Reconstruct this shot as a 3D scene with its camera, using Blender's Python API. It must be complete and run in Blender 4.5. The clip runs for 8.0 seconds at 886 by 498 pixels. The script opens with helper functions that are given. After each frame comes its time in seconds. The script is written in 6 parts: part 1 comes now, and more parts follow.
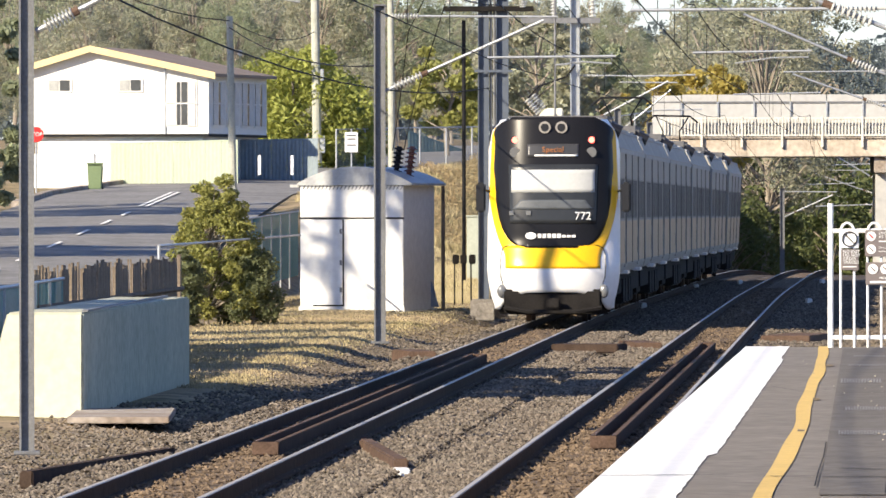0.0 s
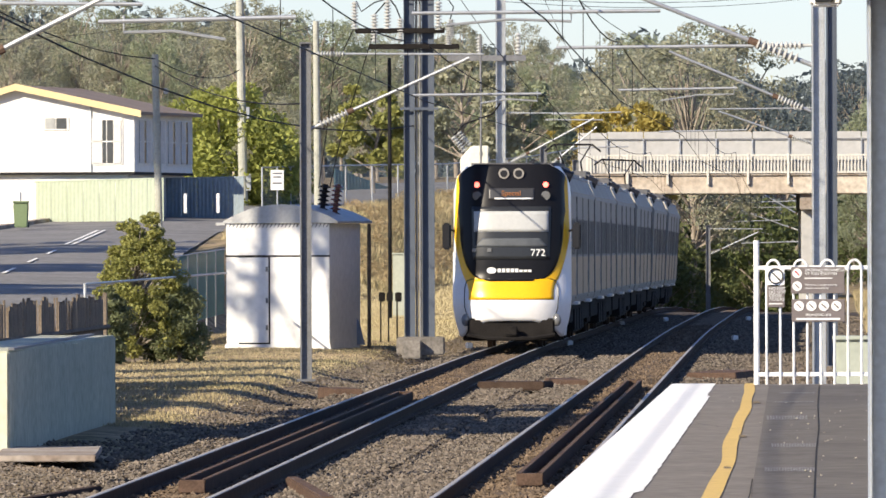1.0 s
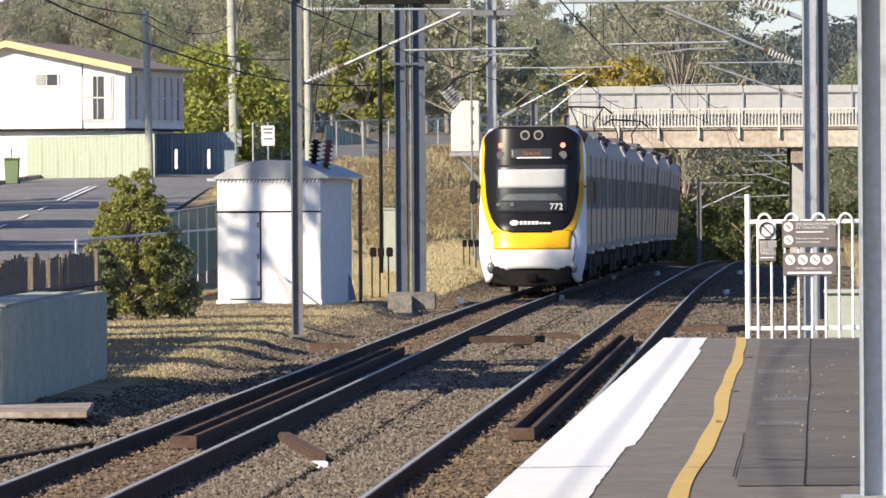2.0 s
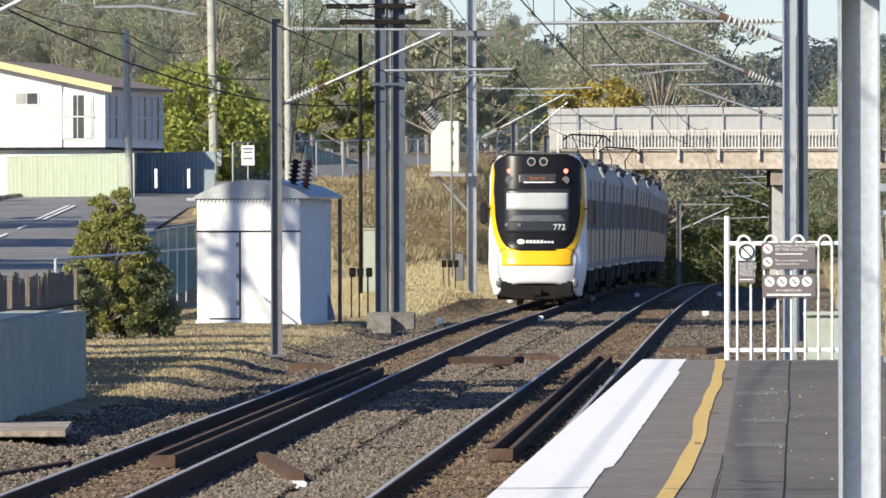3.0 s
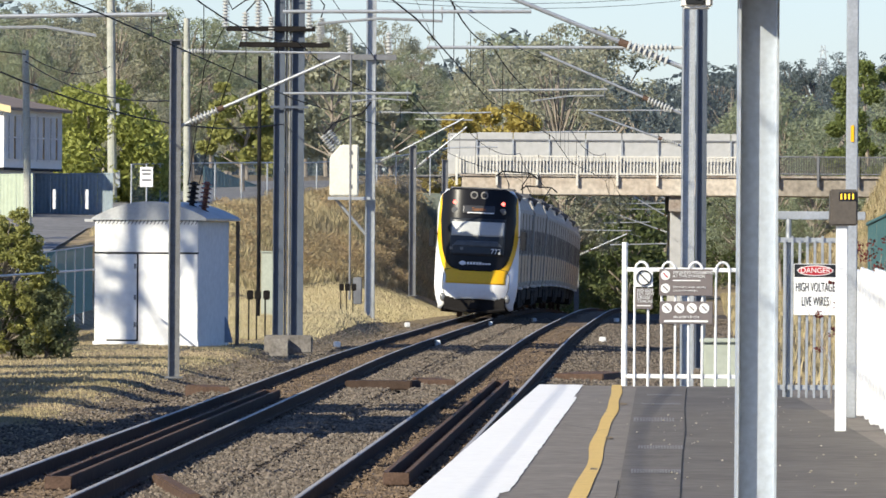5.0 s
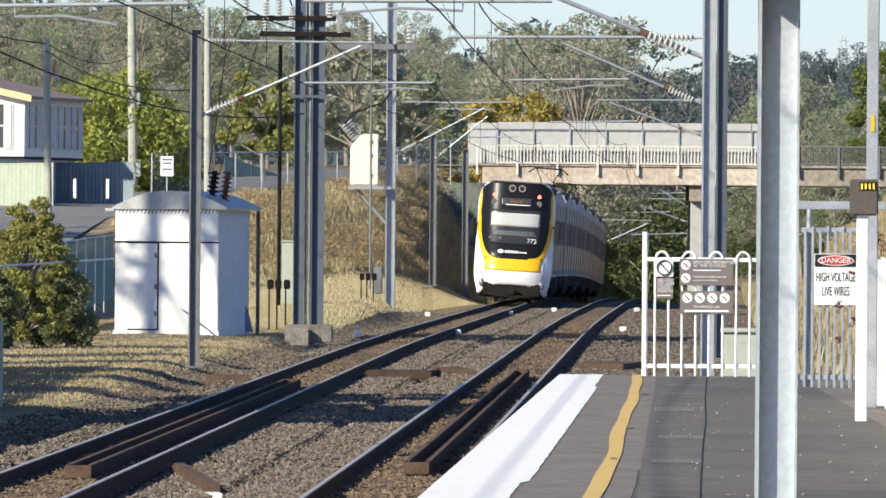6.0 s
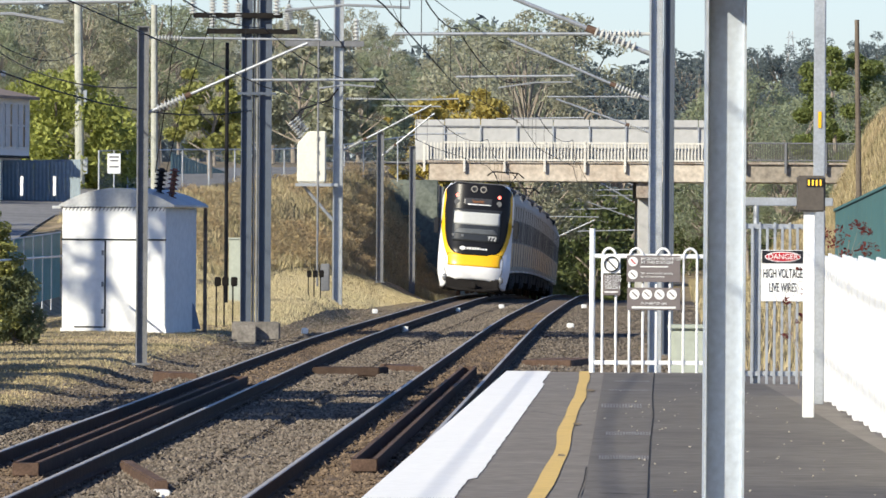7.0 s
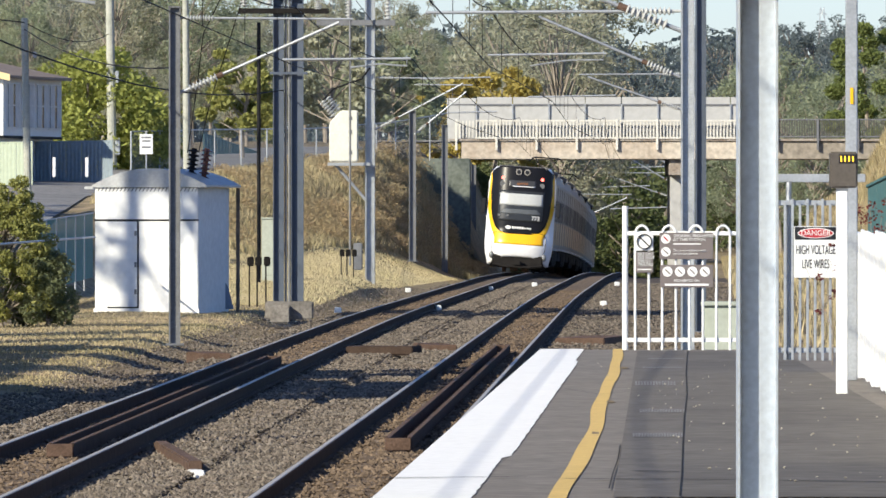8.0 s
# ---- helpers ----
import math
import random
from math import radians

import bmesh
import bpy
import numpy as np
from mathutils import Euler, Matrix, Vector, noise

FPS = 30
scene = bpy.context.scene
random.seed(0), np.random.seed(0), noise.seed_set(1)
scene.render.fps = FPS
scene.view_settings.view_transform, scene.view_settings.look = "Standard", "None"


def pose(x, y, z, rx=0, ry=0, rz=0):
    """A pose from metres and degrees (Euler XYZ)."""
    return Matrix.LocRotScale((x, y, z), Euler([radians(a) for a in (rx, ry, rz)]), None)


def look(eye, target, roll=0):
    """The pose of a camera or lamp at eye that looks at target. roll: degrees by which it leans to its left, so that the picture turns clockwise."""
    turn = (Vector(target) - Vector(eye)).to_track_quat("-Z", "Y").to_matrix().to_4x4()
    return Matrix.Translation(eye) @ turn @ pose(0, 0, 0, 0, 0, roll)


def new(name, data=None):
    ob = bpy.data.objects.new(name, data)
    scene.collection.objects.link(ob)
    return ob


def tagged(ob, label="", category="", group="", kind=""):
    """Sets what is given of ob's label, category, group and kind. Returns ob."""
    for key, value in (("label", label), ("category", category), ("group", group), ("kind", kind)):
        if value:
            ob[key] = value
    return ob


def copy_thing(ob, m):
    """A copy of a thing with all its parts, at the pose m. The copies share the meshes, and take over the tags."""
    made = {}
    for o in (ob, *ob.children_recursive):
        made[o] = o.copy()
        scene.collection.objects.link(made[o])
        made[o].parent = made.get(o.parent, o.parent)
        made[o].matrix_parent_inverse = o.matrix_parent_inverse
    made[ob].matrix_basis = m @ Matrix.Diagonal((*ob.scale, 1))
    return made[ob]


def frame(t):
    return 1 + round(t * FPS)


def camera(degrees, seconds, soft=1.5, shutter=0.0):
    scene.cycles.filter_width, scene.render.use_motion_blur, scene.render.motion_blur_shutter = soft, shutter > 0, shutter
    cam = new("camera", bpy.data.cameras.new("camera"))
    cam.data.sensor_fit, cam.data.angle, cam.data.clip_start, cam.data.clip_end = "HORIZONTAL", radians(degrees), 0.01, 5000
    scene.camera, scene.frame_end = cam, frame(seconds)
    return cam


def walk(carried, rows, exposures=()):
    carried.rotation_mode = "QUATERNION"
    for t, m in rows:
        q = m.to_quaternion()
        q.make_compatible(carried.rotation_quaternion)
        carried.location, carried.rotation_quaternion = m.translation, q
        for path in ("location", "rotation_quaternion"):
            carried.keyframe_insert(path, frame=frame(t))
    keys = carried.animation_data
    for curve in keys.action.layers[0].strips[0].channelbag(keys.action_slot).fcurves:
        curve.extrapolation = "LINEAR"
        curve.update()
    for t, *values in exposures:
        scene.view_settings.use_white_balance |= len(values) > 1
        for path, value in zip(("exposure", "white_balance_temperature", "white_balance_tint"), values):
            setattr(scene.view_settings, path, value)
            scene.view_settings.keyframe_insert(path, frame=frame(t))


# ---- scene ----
cam = camera(5.281, 8.0, soft=1.6)
PATH = [
    (0.0, pose(0, 0, 2.34, 89.7652, 0, 1.2238) @ pose(0, 0, 0, 0, 0, -0.078)),
    (0.5, pose(0, 0, 2.34, 89.8891, 0, 0.9606) @ pose(0, 0, 0, 0, 0, -0.070)),
    (1.0, pose(0, 0, 2.34, 89.9888, 0, 0.7821) @ pose(0, 0, 0, 0, 0, -0.176)),
    (1.5, pose(0, 0, 2.34, 89.8239, 0, 0.6941) @ pose(0, 0, 0, 0, 0, -0.240)),
    (1.7, pose(0, 0, 2.34, 89.7190, 0, 0.7382) @ pose(0, 0, 0, 0, 0, -0.371)),
    (2.8, pose(0, 0, 2.34, 89.7871, 0, 0.6900) @ pose(0, 0, 0, 0, 0, -0.344)),
    (3.0, pose(0, 0, 2.34, 89.8420, 0, 0.6079) @ pose(0, 0, 0, 0, 0, -0.131)),
    (3.5, pose(0, 0, 2.34, 89.8219, 0, 0.3348) @ pose(0, 0, 0, 0, 0, 0.199)),
    (4.0, pose(0, 0, 2.34, 89.7929, 0, 0.0995) @ pose(0, 0, 0, 0, 0, 0.051)),
    (4.5, pose(0, 0, 2.34, 89.8215, 0, -0.0164) @ pose(0, 0, 0, 0, 0, 0.008)),
    (4.7, pose(0, 0, 2.34, 89.9861, 0, -0.0555) @ pose(0, 0, 0, 0, 0, 0.408)),
    (5.8, pose(0, 0, 2.34, 89.9691, 0, 0.1782) @ pose(0, 0, 0, 0, 0, 0.260)),
    (6.0, pose(0, 0, 2.34, 89.9224, 0, 0.1204) @ pose(0, 0, 0, 0, 0, 0.449)),
    (6.5, pose(0, 0, 2.34, 90.1529, 0, -0.0308) @ pose(0, 0, 0, 0, 0, 0.089)),
    (7.0, pose(0, 0, 2.34, 89.9061, 0, -0.1950) @ pose(0, 0, 0, 0, 0, 0.356)),
    (7.5, pose(0, 0, 2.34, 89.6983, 0, 0.0670) @ pose(0, 0, 0, 0, 0, -0.034)),
    (8.0, pose(0, 0, 2.34, 89.7776, 0, -0.0000) @ pose(0, 0, 0, 0, 0, -0.000)),
]
walk(cam, PATH, [(0.0, 0.88, 7050, 9), (0.6, 0.72, 6950, 9), (1.5, 0.62, 6950, 10), (3.0, 0.54, 6550, 6), (8.0, 0.52, 6500, 5)])

# ---------------------------------------------------------------- light
world = bpy.data.worlds.new("sky")
scene.world = world
world.use_nodes = True
wn = world.node_tree
bg = wn.nodes["Background"]
sky = wn.nodes.new("ShaderNodeTexSky")
sky.sky_type = "NISHITA"
sky.sun_disc = False
SUN_DIR = Vector((0.69, 0.72, -0.53)).normalized()      # the way the light travels
sky.sun_elevation = math.asin(-SUN_DIR.z)
sky.sun_rotation = math.atan2(-SUN_DIR.x, -SUN_DIR.y)
sky.air_density, sky.dust_density, sky.ozone_density = 1.0, 0.2, 3.0
cool = wn.nodes.new("ShaderNodeMix")
cool.data_type, cool.blend_type = "RGBA", "MULTIPLY"
cool.inputs[0].default_value = 1.0
cool.inputs[7].default_value = (0.80, 0.87, 1.20, 1)
wn.links.new(sky.outputs[0], cool.inputs[6])
wn.links.new(cool.outputs[2], bg.inputs[0])
bg.inputs[1].default_value = 0.092
sun = new("sun", bpy.data.lights.new("sun", "SUN"))
sun.data.energy, sun.data.angle, sun.data.color = 5.0, radians(0.55), (1.0, 0.90, 0.75)
sun.matrix_world = look((0, 0, 30), Vector((0, 0, 30)) + SUN_DIR)


# ---------------------------------------------------------------- materials
def mat(name, color, rough=0.7, metal=0.0, scale=4.0, vary=0.18, bump=0.0, fine=0.0, tint=None, spec=0.4, island=0.0, patch=0.0):
    """A noisy principled material: two scales of colour change, grain bump and optional change from piece to piece."""
    m = bpy.data.materials.new(name)
    m.use_nodes = True
    nt = m.node_tree
    b = nt.nodes["Principled BSDF"]
    b.inputs["Roughness"].default_value, b.inputs["Metallic"].default_value = rough, metal
    b.inputs["Specular IOR Level"].default_value = min(spec, 0.1) if rough >= 0.7 else spec
    tc = nt.nodes.new("ShaderNodeTexCoord")
    geo = nt.nodes.new("ShaderNodeNewGeometry")
    n1 = nt.nodes.new("ShaderNodeTexNoise")
    n1.inputs["Scale"].default_value, n1.inputs["Detail"].default_value = scale, 6
    nt.links.new(tc.outputs["Object"], n1.inputs["Vector"])
    n2 = nt.nodes.new("ShaderNodeTexNoise")
    n2.inputs["Scale"].default_value, n2.inputs["Detail"].default_value = scale * 9, 3
    nt.links.new(tc.outputs["Object"], n2.inputs["Vector"])
    other = tint or tuple(c * 0.45 for c in color)
    mix = nt.nodes.new("ShaderNodeMix")
    mix.data_type = "RGBA"
    mix.inputs[6].default_value, mix.inputs[7].default_value = (*color, 1), (*other, 1)
    ramp = nt.nodes.new("ShaderNodeMapRange")
    ramp.inputs[1].default_value, ramp.inputs[2].default_value = 0.5 - 0.15 + patch, 0.75
    ramp.inputs[3].default_value, ramp.inputs[4].default_value = 0.0, min(1.0, vary * 2.4)
    nt.links.new(n1.outputs[0], ramp.inputs[0])
    nt.links.new(ramp.outputs[0], mix.inputs[0])
    hsv = nt.nodes.new("ShaderNodeHueSaturation")
    vr = nt.nodes.new("ShaderNodeMapRange")
    vr.inputs[1].default_value, vr.inputs[2].default_value = 0.25, 0.75
    vr.inputs[3].default_value, vr.inputs[4].default_value = 1 - vary - fine, 1 + vary * 0.6 + fine
    nt.links.new(n2.outputs[0], vr.inputs[0])
    nt.links.new(mix.outputs[2], hsv.inputs["Color"])
    last = vr.outputs[0]
    if island:
        ir = nt.nodes.new("ShaderNodeMapRange")
        ir.inputs[3].default_value, ir.inputs[4].default_value = 1 - island, 1 + island
        nt.links.new(geo.outputs["Random Per Island"], ir.inputs[0])
        mul = nt.nodes.new("ShaderNodeMath")
        mul.operation = "MULTIPLY"
        nt.links.new(last, mul.inputs[0])
        nt.links.new(ir.outputs[0], mul.inputs[1])
        last = mul.outputs[0]
    nt.links.new(last, hsv.inputs["Value"])
    nt.links.new(hsv.outputs[0], b.inputs["Base Color"])
    if bump:
        bp = nt.nodes.new("ShaderNodeBump")
        bp.inputs["Strength"].default_value, bp.inputs["Distance"].default_value = bump, 0.03
        nt.links.new(n2.outputs[0], bp.inputs["Height"])
        nt.links.new(bp.outputs[0], b.inputs["Normal"])
    return m


def glow(name, color, strength):
    m = bpy.data.materials.new(name)
    m.use_nodes = True
    b = m.node_tree.nodes["Principled BSDF"]
    b.inputs["Base Color"].default_value = (*color, 1)
    b.inputs["Emission Color"].default_value, b.inputs["Emission Strength"].default_value = (*color, 1), strength
    return m


def leafy(name, dark, light, yellow=None):
    """Foliage: colour from leaf to leaf, a little light let through."""
    m = mat(name, light, rough=0.6, scale=0.35, vary=0.3, tint=yellow or dark, island=0.33, spec=0.25)
    nt = m.node_tree
    b = nt.nodes["Principled BSDF"]
    out = nt.nodes["Material Output"]
    tr = nt.nodes.new("ShaderNodeBsdfTranslucent")
    tr.inputs[0].default_value = (*[c * 1.3 for c in light], 1)
    add = nt.nodes.new("ShaderNodeMixShader")
    add.inputs[0].default_value = 0.35
    nt.links.new(b.outputs[0], add.inputs[1])
    nt.links.new(tr.outputs[0], add.inputs[2])
    nt.links.new(add.outputs[0], out.inputs[0])
    return m


ASPHALT = mat("asphalt", (0.255, 0.248, 0.238), 0.85, scale=0.5, vary=0.25, bump=0.25, fine=0.1)
PLATFORM = mat("platform asphalt", (0.22, 0.198, 0.17), 0.85, scale=0.9, vary=0.22, bump=0.15, fine=0.05, tint=(0.15, 0.13, 0.112))
PATCHES = mat("asphalt patch", (0.16, 0.146, 0.13), 0.85, scale=1.2, vary=0.2, bump=0.3, fine=0.08)
BALLAST = mat("ballast", (0.11, 0.092, 0.076), 0.95, scale=3.0, vary=0.35, bump=1.0, fine=0.25, tint=(0.065, 0.052, 0.043))
STONE = mat("ballast stone", (0.165, 0.142, 0.114), 0.95, scale=1.2, vary=0.25, island=0.5, tint=(0.16, 0.12, 0.09))
FOULED = mat("fouled ballast", (0.20, 0.147, 0.10), 0.95, scale=1.2, vary=0.45, bump=0.8, fine=0.2, tint=(0.10, 0.075, 0.055))
EARTH = mat("dry grass ground", (0.34, 0.26, 0.165), 0.95, scale=0.25, vary=0.45, bump=0.8, fine=0.2, tint=(0.17, 0.145, 0.07))
RAIL_TOP = mat("polished rail head", (0.40, 0.375, 0.345), 0.6, 0.1, scale=2, vary=0.1)
RAIL_SIDE = mat("rusty rail", (0.080, 0.055, 0.042), 0.95, scale=6, vary=0.3)
RUST = mat("rusty steel", (0.15, 0.098, 0.072), 0.85, scale=5, vary=0.35, bump=0.2)
TIMBER = mat("weathered timber", (0.23, 0.185, 0.14), 0.9, scale=3, vary=0.35, bump=0.4, island=0.25)
GALV = mat("galvanised steel", (0.46, 0.48, 0.50), 0.5, 0.55, scale=5, vary=0.16, bump=0.06)
GALV_DULL = mat("dull galvanised steel", (0.21, 0.215, 0.225), 0.6, 0.3, scale=4, vary=0.22, bump=0.06)
# dark blue of masts in shade, put into the steel's colour
BLUE_STEEL = mat("blue-grey shaded steel", (0.10, 0.12, 0.155), 0.5, 0.1, scale=3, vary=0.12)
CONCRETE = mat("weathered concrete", (0.42, 0.38, 0.33), 0.9, scale=1.1, vary=0.4, bump=0.35, tint=(0.22, 0.16, 0.12))
PALE_CONC = mat("pale concrete screen", (0.46, 0.46, 0.45), 0.9, scale=0.35, vary=0.12, bump=0.1, tint=(0.34, 0.33, 0.31))
WHITE = mat("white paint", (0.80, 0.80, 0.78), 0.5, scale=2, vary=0.05, bump=0.05)
CHALK = mat("worn white platform paint", (0.84, 0.83, 0.79), 0.75, scale=1.5, vary=0.06, fine=0.02, tint=(0.62, 0.6, 0.56))
YELLOW_LINE = mat("worn yellow paint", (0.66, 0.46, 0.16), 0.75, scale=4, vary=0.13, tint=(0.35, 0.24, 0.10), bump=0.1)
DARK = mat("dark void paint", (0.02, 0.02, 0.022), 0.7, scale=3, vary=0.2)
BLACK = mat("black plastic", (0.018, 0.018, 0.02), 0.35, scale=3, vary=0.1)
CREAM = mat("cream painted render", (0.66, 0.64, 0.50), 0.8, scale=0.9, vary=0.14, bump=0.1, tint=(0.48, 0.44, 0.32))


# ---------------------------------------------------------------- mesh helpers
def part(name, bm, material, parent=None, label="", smooth=False):
    """Link a bmesh as one mesh object, under a thing where one is given."""
    me = bpy.data.meshes.new(name)
    bm.to_mesh(me)
    bm.free()
    for m in material if isinstance(material, (list, tuple)) else (material,):
        me.materials.append(m)
    if smooth:
        me.polygons.foreach_set("use_smooth", [True] * len(me.polygons))
    ob = new(name, me)
    if parent:
        ob.parent = parent
    if label:
        ob["label"] = label
    return ob


def thing(name, label, category, at=(0, 0, 0), rz=0.0, group="", kind=""):
    e = new(name)
    e.empty_display_size = 0.2
    e.matrix_basis = pose(*at, 0, 0, rz)
    return tagged(e, label, category, group, kind)


def box(bm, c, s, rz=0.0, bevel=0.0, mi=0):
    """A box with centre c and size s, turned by rz degrees."""
    r = bmesh.ops.create_cube(bm, size=1, matrix=pose(*c, 0, 0, rz) @ Matrix.Diagonal((*s, 1)))
    faces = {f for v in r["verts"] for f in v.link_faces}
    for f in faces:
        f.material_index = mi
    if bevel:
        bmesh.ops.bevel(bm, geom=list({e for f in faces for e in f.edges}), offset=bevel, segments=2, affect="EDGES")
    return bm


def slab(bm, lo, hi, bevel=0.0):
    """A box between two corners."""
    return box(bm, [(a + b) / 2 for a, b in zip(lo, hi)], [abs(b - a) for a, b in zip(lo, hi)], 0, bevel)


def tube(bm, p, q, r, n=8, r2=None):
    """A round bar from p to q, tapering to r2 where given."""
    p, q = Vector(p), Vector(q)
    d = q - p
    m = Matrix.Translation((p + q) / 2) @ d.to_track_quat("Z", "Y").to_matrix().to_4x4()
    bmesh.ops.create_cone(bm, cap_ends=True, segments=n, radius1=r, radius2=r if r2 is None else r2, depth=d.length, matrix=m)
    return bm


def bars(bm, pts, r, n=6):
    """One bent round bar through points."""
    pts = [Vector(p) for p in pts]
    rings = []
    for i, p in enumerate(pts):
        d = (pts[min(i + 1, len(pts) - 1)] - pts[max(i - 1, 0)]).normalized()
        u = d.cross(Vector((0.13, 0.31, 0.94)))
        if u.length < 0.2:
            u = d.cross(Vector((0.9, 0.4, 0.1)))
        u.normalize()
        v = d.cross(u)
        rings.append([bm.verts.new(p + (u * math.cos(a) + v * math.sin(a)) * r) for a in [2 * math.pi * k / n for k in range(n)]])
    for a, b in zip(rings[:-1], rings[1:]):
        for k in range(n):
            bm.faces.new((a[k], a[(k + 1) % n], b[(k + 1) % n], b[k]))
    bm.faces.new(rings[0])
    bm.faces.new(list(reversed(rings[-1])))
    return bm


def B():
    return bmesh.new()


def insulator(bm, p, q, r=0.07, sheds=7):
    """A ribbed insulator from p to q: a core with discs."""
    p, q = Vector(p), Vector(q)
    d = q - p
    m = d.to_track_quat("Z", "Y").to_matrix()
    prof = [(0.0, r * 0.45)]
    for i in range(sheds):
        for f, k in ((0.15, 0.45), (0.3, 1.0), (0.5, 0.95), (0.75, 0.45)):
            prof.append(((i + f) / sheds, r * k))
    prof.append((1.0, r * 0.45))
    n = 10
    rings = [[bm.verts.new(p + d * f + m @ Vector((k * math.cos(a), k * math.sin(a), 0))) for a in [2 * math.pi * j / n for j in range(n)]] for f, k in prof]
    for a, b in zip(rings[:-1], rings[1:]):
        for j in range(n):
            bm.faces.new((a[j], a[(j + 1) % n], b[(j + 1) % n], b[j]))
    bm.faces.new(list(reversed(rings[0])))
    bm.faces.new(rings[-1])
    return bm


def sheet(name, xs, ys, fz, material, parent=None, label=""):
    """A grid sheet over xs(y) x ys with heights fz."""
    verts, faces, nx = [], [], len(xs)
    for y in ys:
        for x in xs:
            verts.append((x, y, fz(x, y)))
    for j in range(len(ys) - 1):
        for i in range(nx - 1):
            a = j * nx + i
            faces.append((a, a + 1, a + 1 + nx, a + nx))
    me = bpy.data.meshes.new(name)
    me.from_pydata(verts, [], faces)
    me.materials.append(material)
    me.polygons.foreach_set("use_smooth", [True] * len(faces))
    ob = new(name, me)
    if parent:
        ob.parent = parent
    return ob


def lerp_table(rows, v):
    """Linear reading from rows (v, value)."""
    if v <= rows[0][0]:
        return rows[0][1]
    for (a, fa), (b, fb) in zip(rows[:-1], rows[1:]):
        if v <= b:
            return fa + (fb - fa) * (v - a) / (b - a)
    return rows[-1][1]


def across(u, d):
    """Metres right of the straight-ahead line at distance d, for a bearing u."""
    return (u - 784) * d / 17000


def up(v, d):
    """Height over the rails at distance d, for an elevation v below the top."""
    return 2.34 + (375 - v) * d / 17000


def ease(a, b, v):
    t = min(1.0, max(0.0, (v - a) / (b - a)))
    return t * t * (3 - 2 * t)


# ---------------------------------------------------------------- the line of the two tracks
def track_a(y):
    """Centre of the far track: straight, then a faint bend to the right."""
    return -2.02 + 0.0187 * (y - 196) + 0.0085 * (math.sqrt((y - 215) ** 2 + 400) + y - 215) / 2


def track_b(y):
    """Centre of the platform track."""
    return -0.05 + 0.0217 * (y - 123) + 0.0058 * (math.sqrt((y - 265) ** 2 + 900) + y - 265) / 2


def track_z(y):
    """Rail level: flat along the platform, then falling over a crest."""
    d = max(0.0, y - 335)
    return -d * d / 23000 if d < 300 else -3.91 - (d - 300) * 0.026


ROAD_Z = ((0, -0.1), (150, 0.0), (230, 0.6), (350, 2.9), (400, 4.0), (440, 4.75), (476, 5.5), (600, 6.5), (900, 9.0))
ROAD_EDGE = ((0, -11.0), (230, -11.5), (350, -12.6), (400, -9.0), (440, -5.3), (470, -1.6), (480, -0.6))
LOW_Z = ((0, -0.3), (150, -0.25), (200, -0.12), (260, 0.0), (330, 0.55), (400, 1.0), (470, 1.2))


def ground_z(x, y):
    """Height of the natural ground."""
    n = 0.06 * noise.noise((x * 0.35, y * 0.05, 0.0)) + 0.12 * noise.noise((x * 0.12, y * 0.02, 4.0))
    a, b, tz = track_a(y), track_b(y), track_z(y)
    bed = tz - 0.42
    top = lerp_table(ROAD_Z, y)
    if x < (a + b) / 2:
        e = lerp_table(ROAD_EDGE, y)
        w = 2.0 + 5.0 * ease(265, 340, y)
        f = ease(e + w, e + 0.3, x)
        side = lerp_table(LOW_Z, y) * (1 - f) + top * f - 0.12 * ease(e + 0.6, e, x)
        return bed + (side + n - bed) * ease(a - 2.3, a - 3.6 - 4.0 * ease(290, 380, y), x)
    # a verge, then a bank up to the bridge approach
    side = -0.25 + ease(15.6, 18.0, x) * ease(400, 440, y) * (1 - ease(448, 474, y)) * 3.0 + ease(18.4, 22.5, x) * ease(405, 450, y) * (1 - ease(468, 486, y)) * 5.4 + ease(560, 900, y) * top
    return bed + (side + n * 1.5 - bed) * ease(b + 2.2, b + 3.4, x)


# ---------------------------------------------------------------- ground, tracks, platform
def build_ground():
    def coords(a, b, fine):
        return [a + (b - a) * i / fine for i in range(fine)]
    xs = coords(-1500, -200, 8) + coords(-200, -30, 12) + coords(-30, -14, 20) + coords(-14, 24, 120) + coords(24, 60, 22) + coords(60, 260, 10) + coords(260, 1501, 8) + [1500]
    ys = coords(-400, 20, 8) + coords(20, 560, 200) + coords(560, 1000, 20) + coords(1000, 4200, 9) + [4200]
    sheet("ground", xs, ys, ground_z, EARTH)
    tagged(bpy.data.objects["ground"], "dry tan grass and earth with worn bare patches", "ground", kind="structure")


def ribbon(name, ys, section, center, fz, material, parent=None, closed=False):
    """Sweep a section of (offset, height) points along a track's centre line."""
    n = len(section)
    verts, faces = [], []
    for y in ys:
        for o, h in section:
            verts.append((center(y) + o, y, fz(y) + h))
    m = n if closed else n - 1
    for j in range(len(ys) - 1):
        for i in range(m):
            a, b2 = j * n + i, j * n + (i + 1) % n
            faces.append((a, b2, b2 + n, a + n))
    if closed:
        faces.append(tuple(range(n)))
        faces.append(tuple((len(ys) - 1) * n + i for i in reversed(range(n))))
    me = bpy.data.meshes.new(name)
    me.from_pydata(verts, [], faces)
    me.materials.append(material)
    ob = new(name, me)
    if parent:
        ob.parent = parent
    return ob


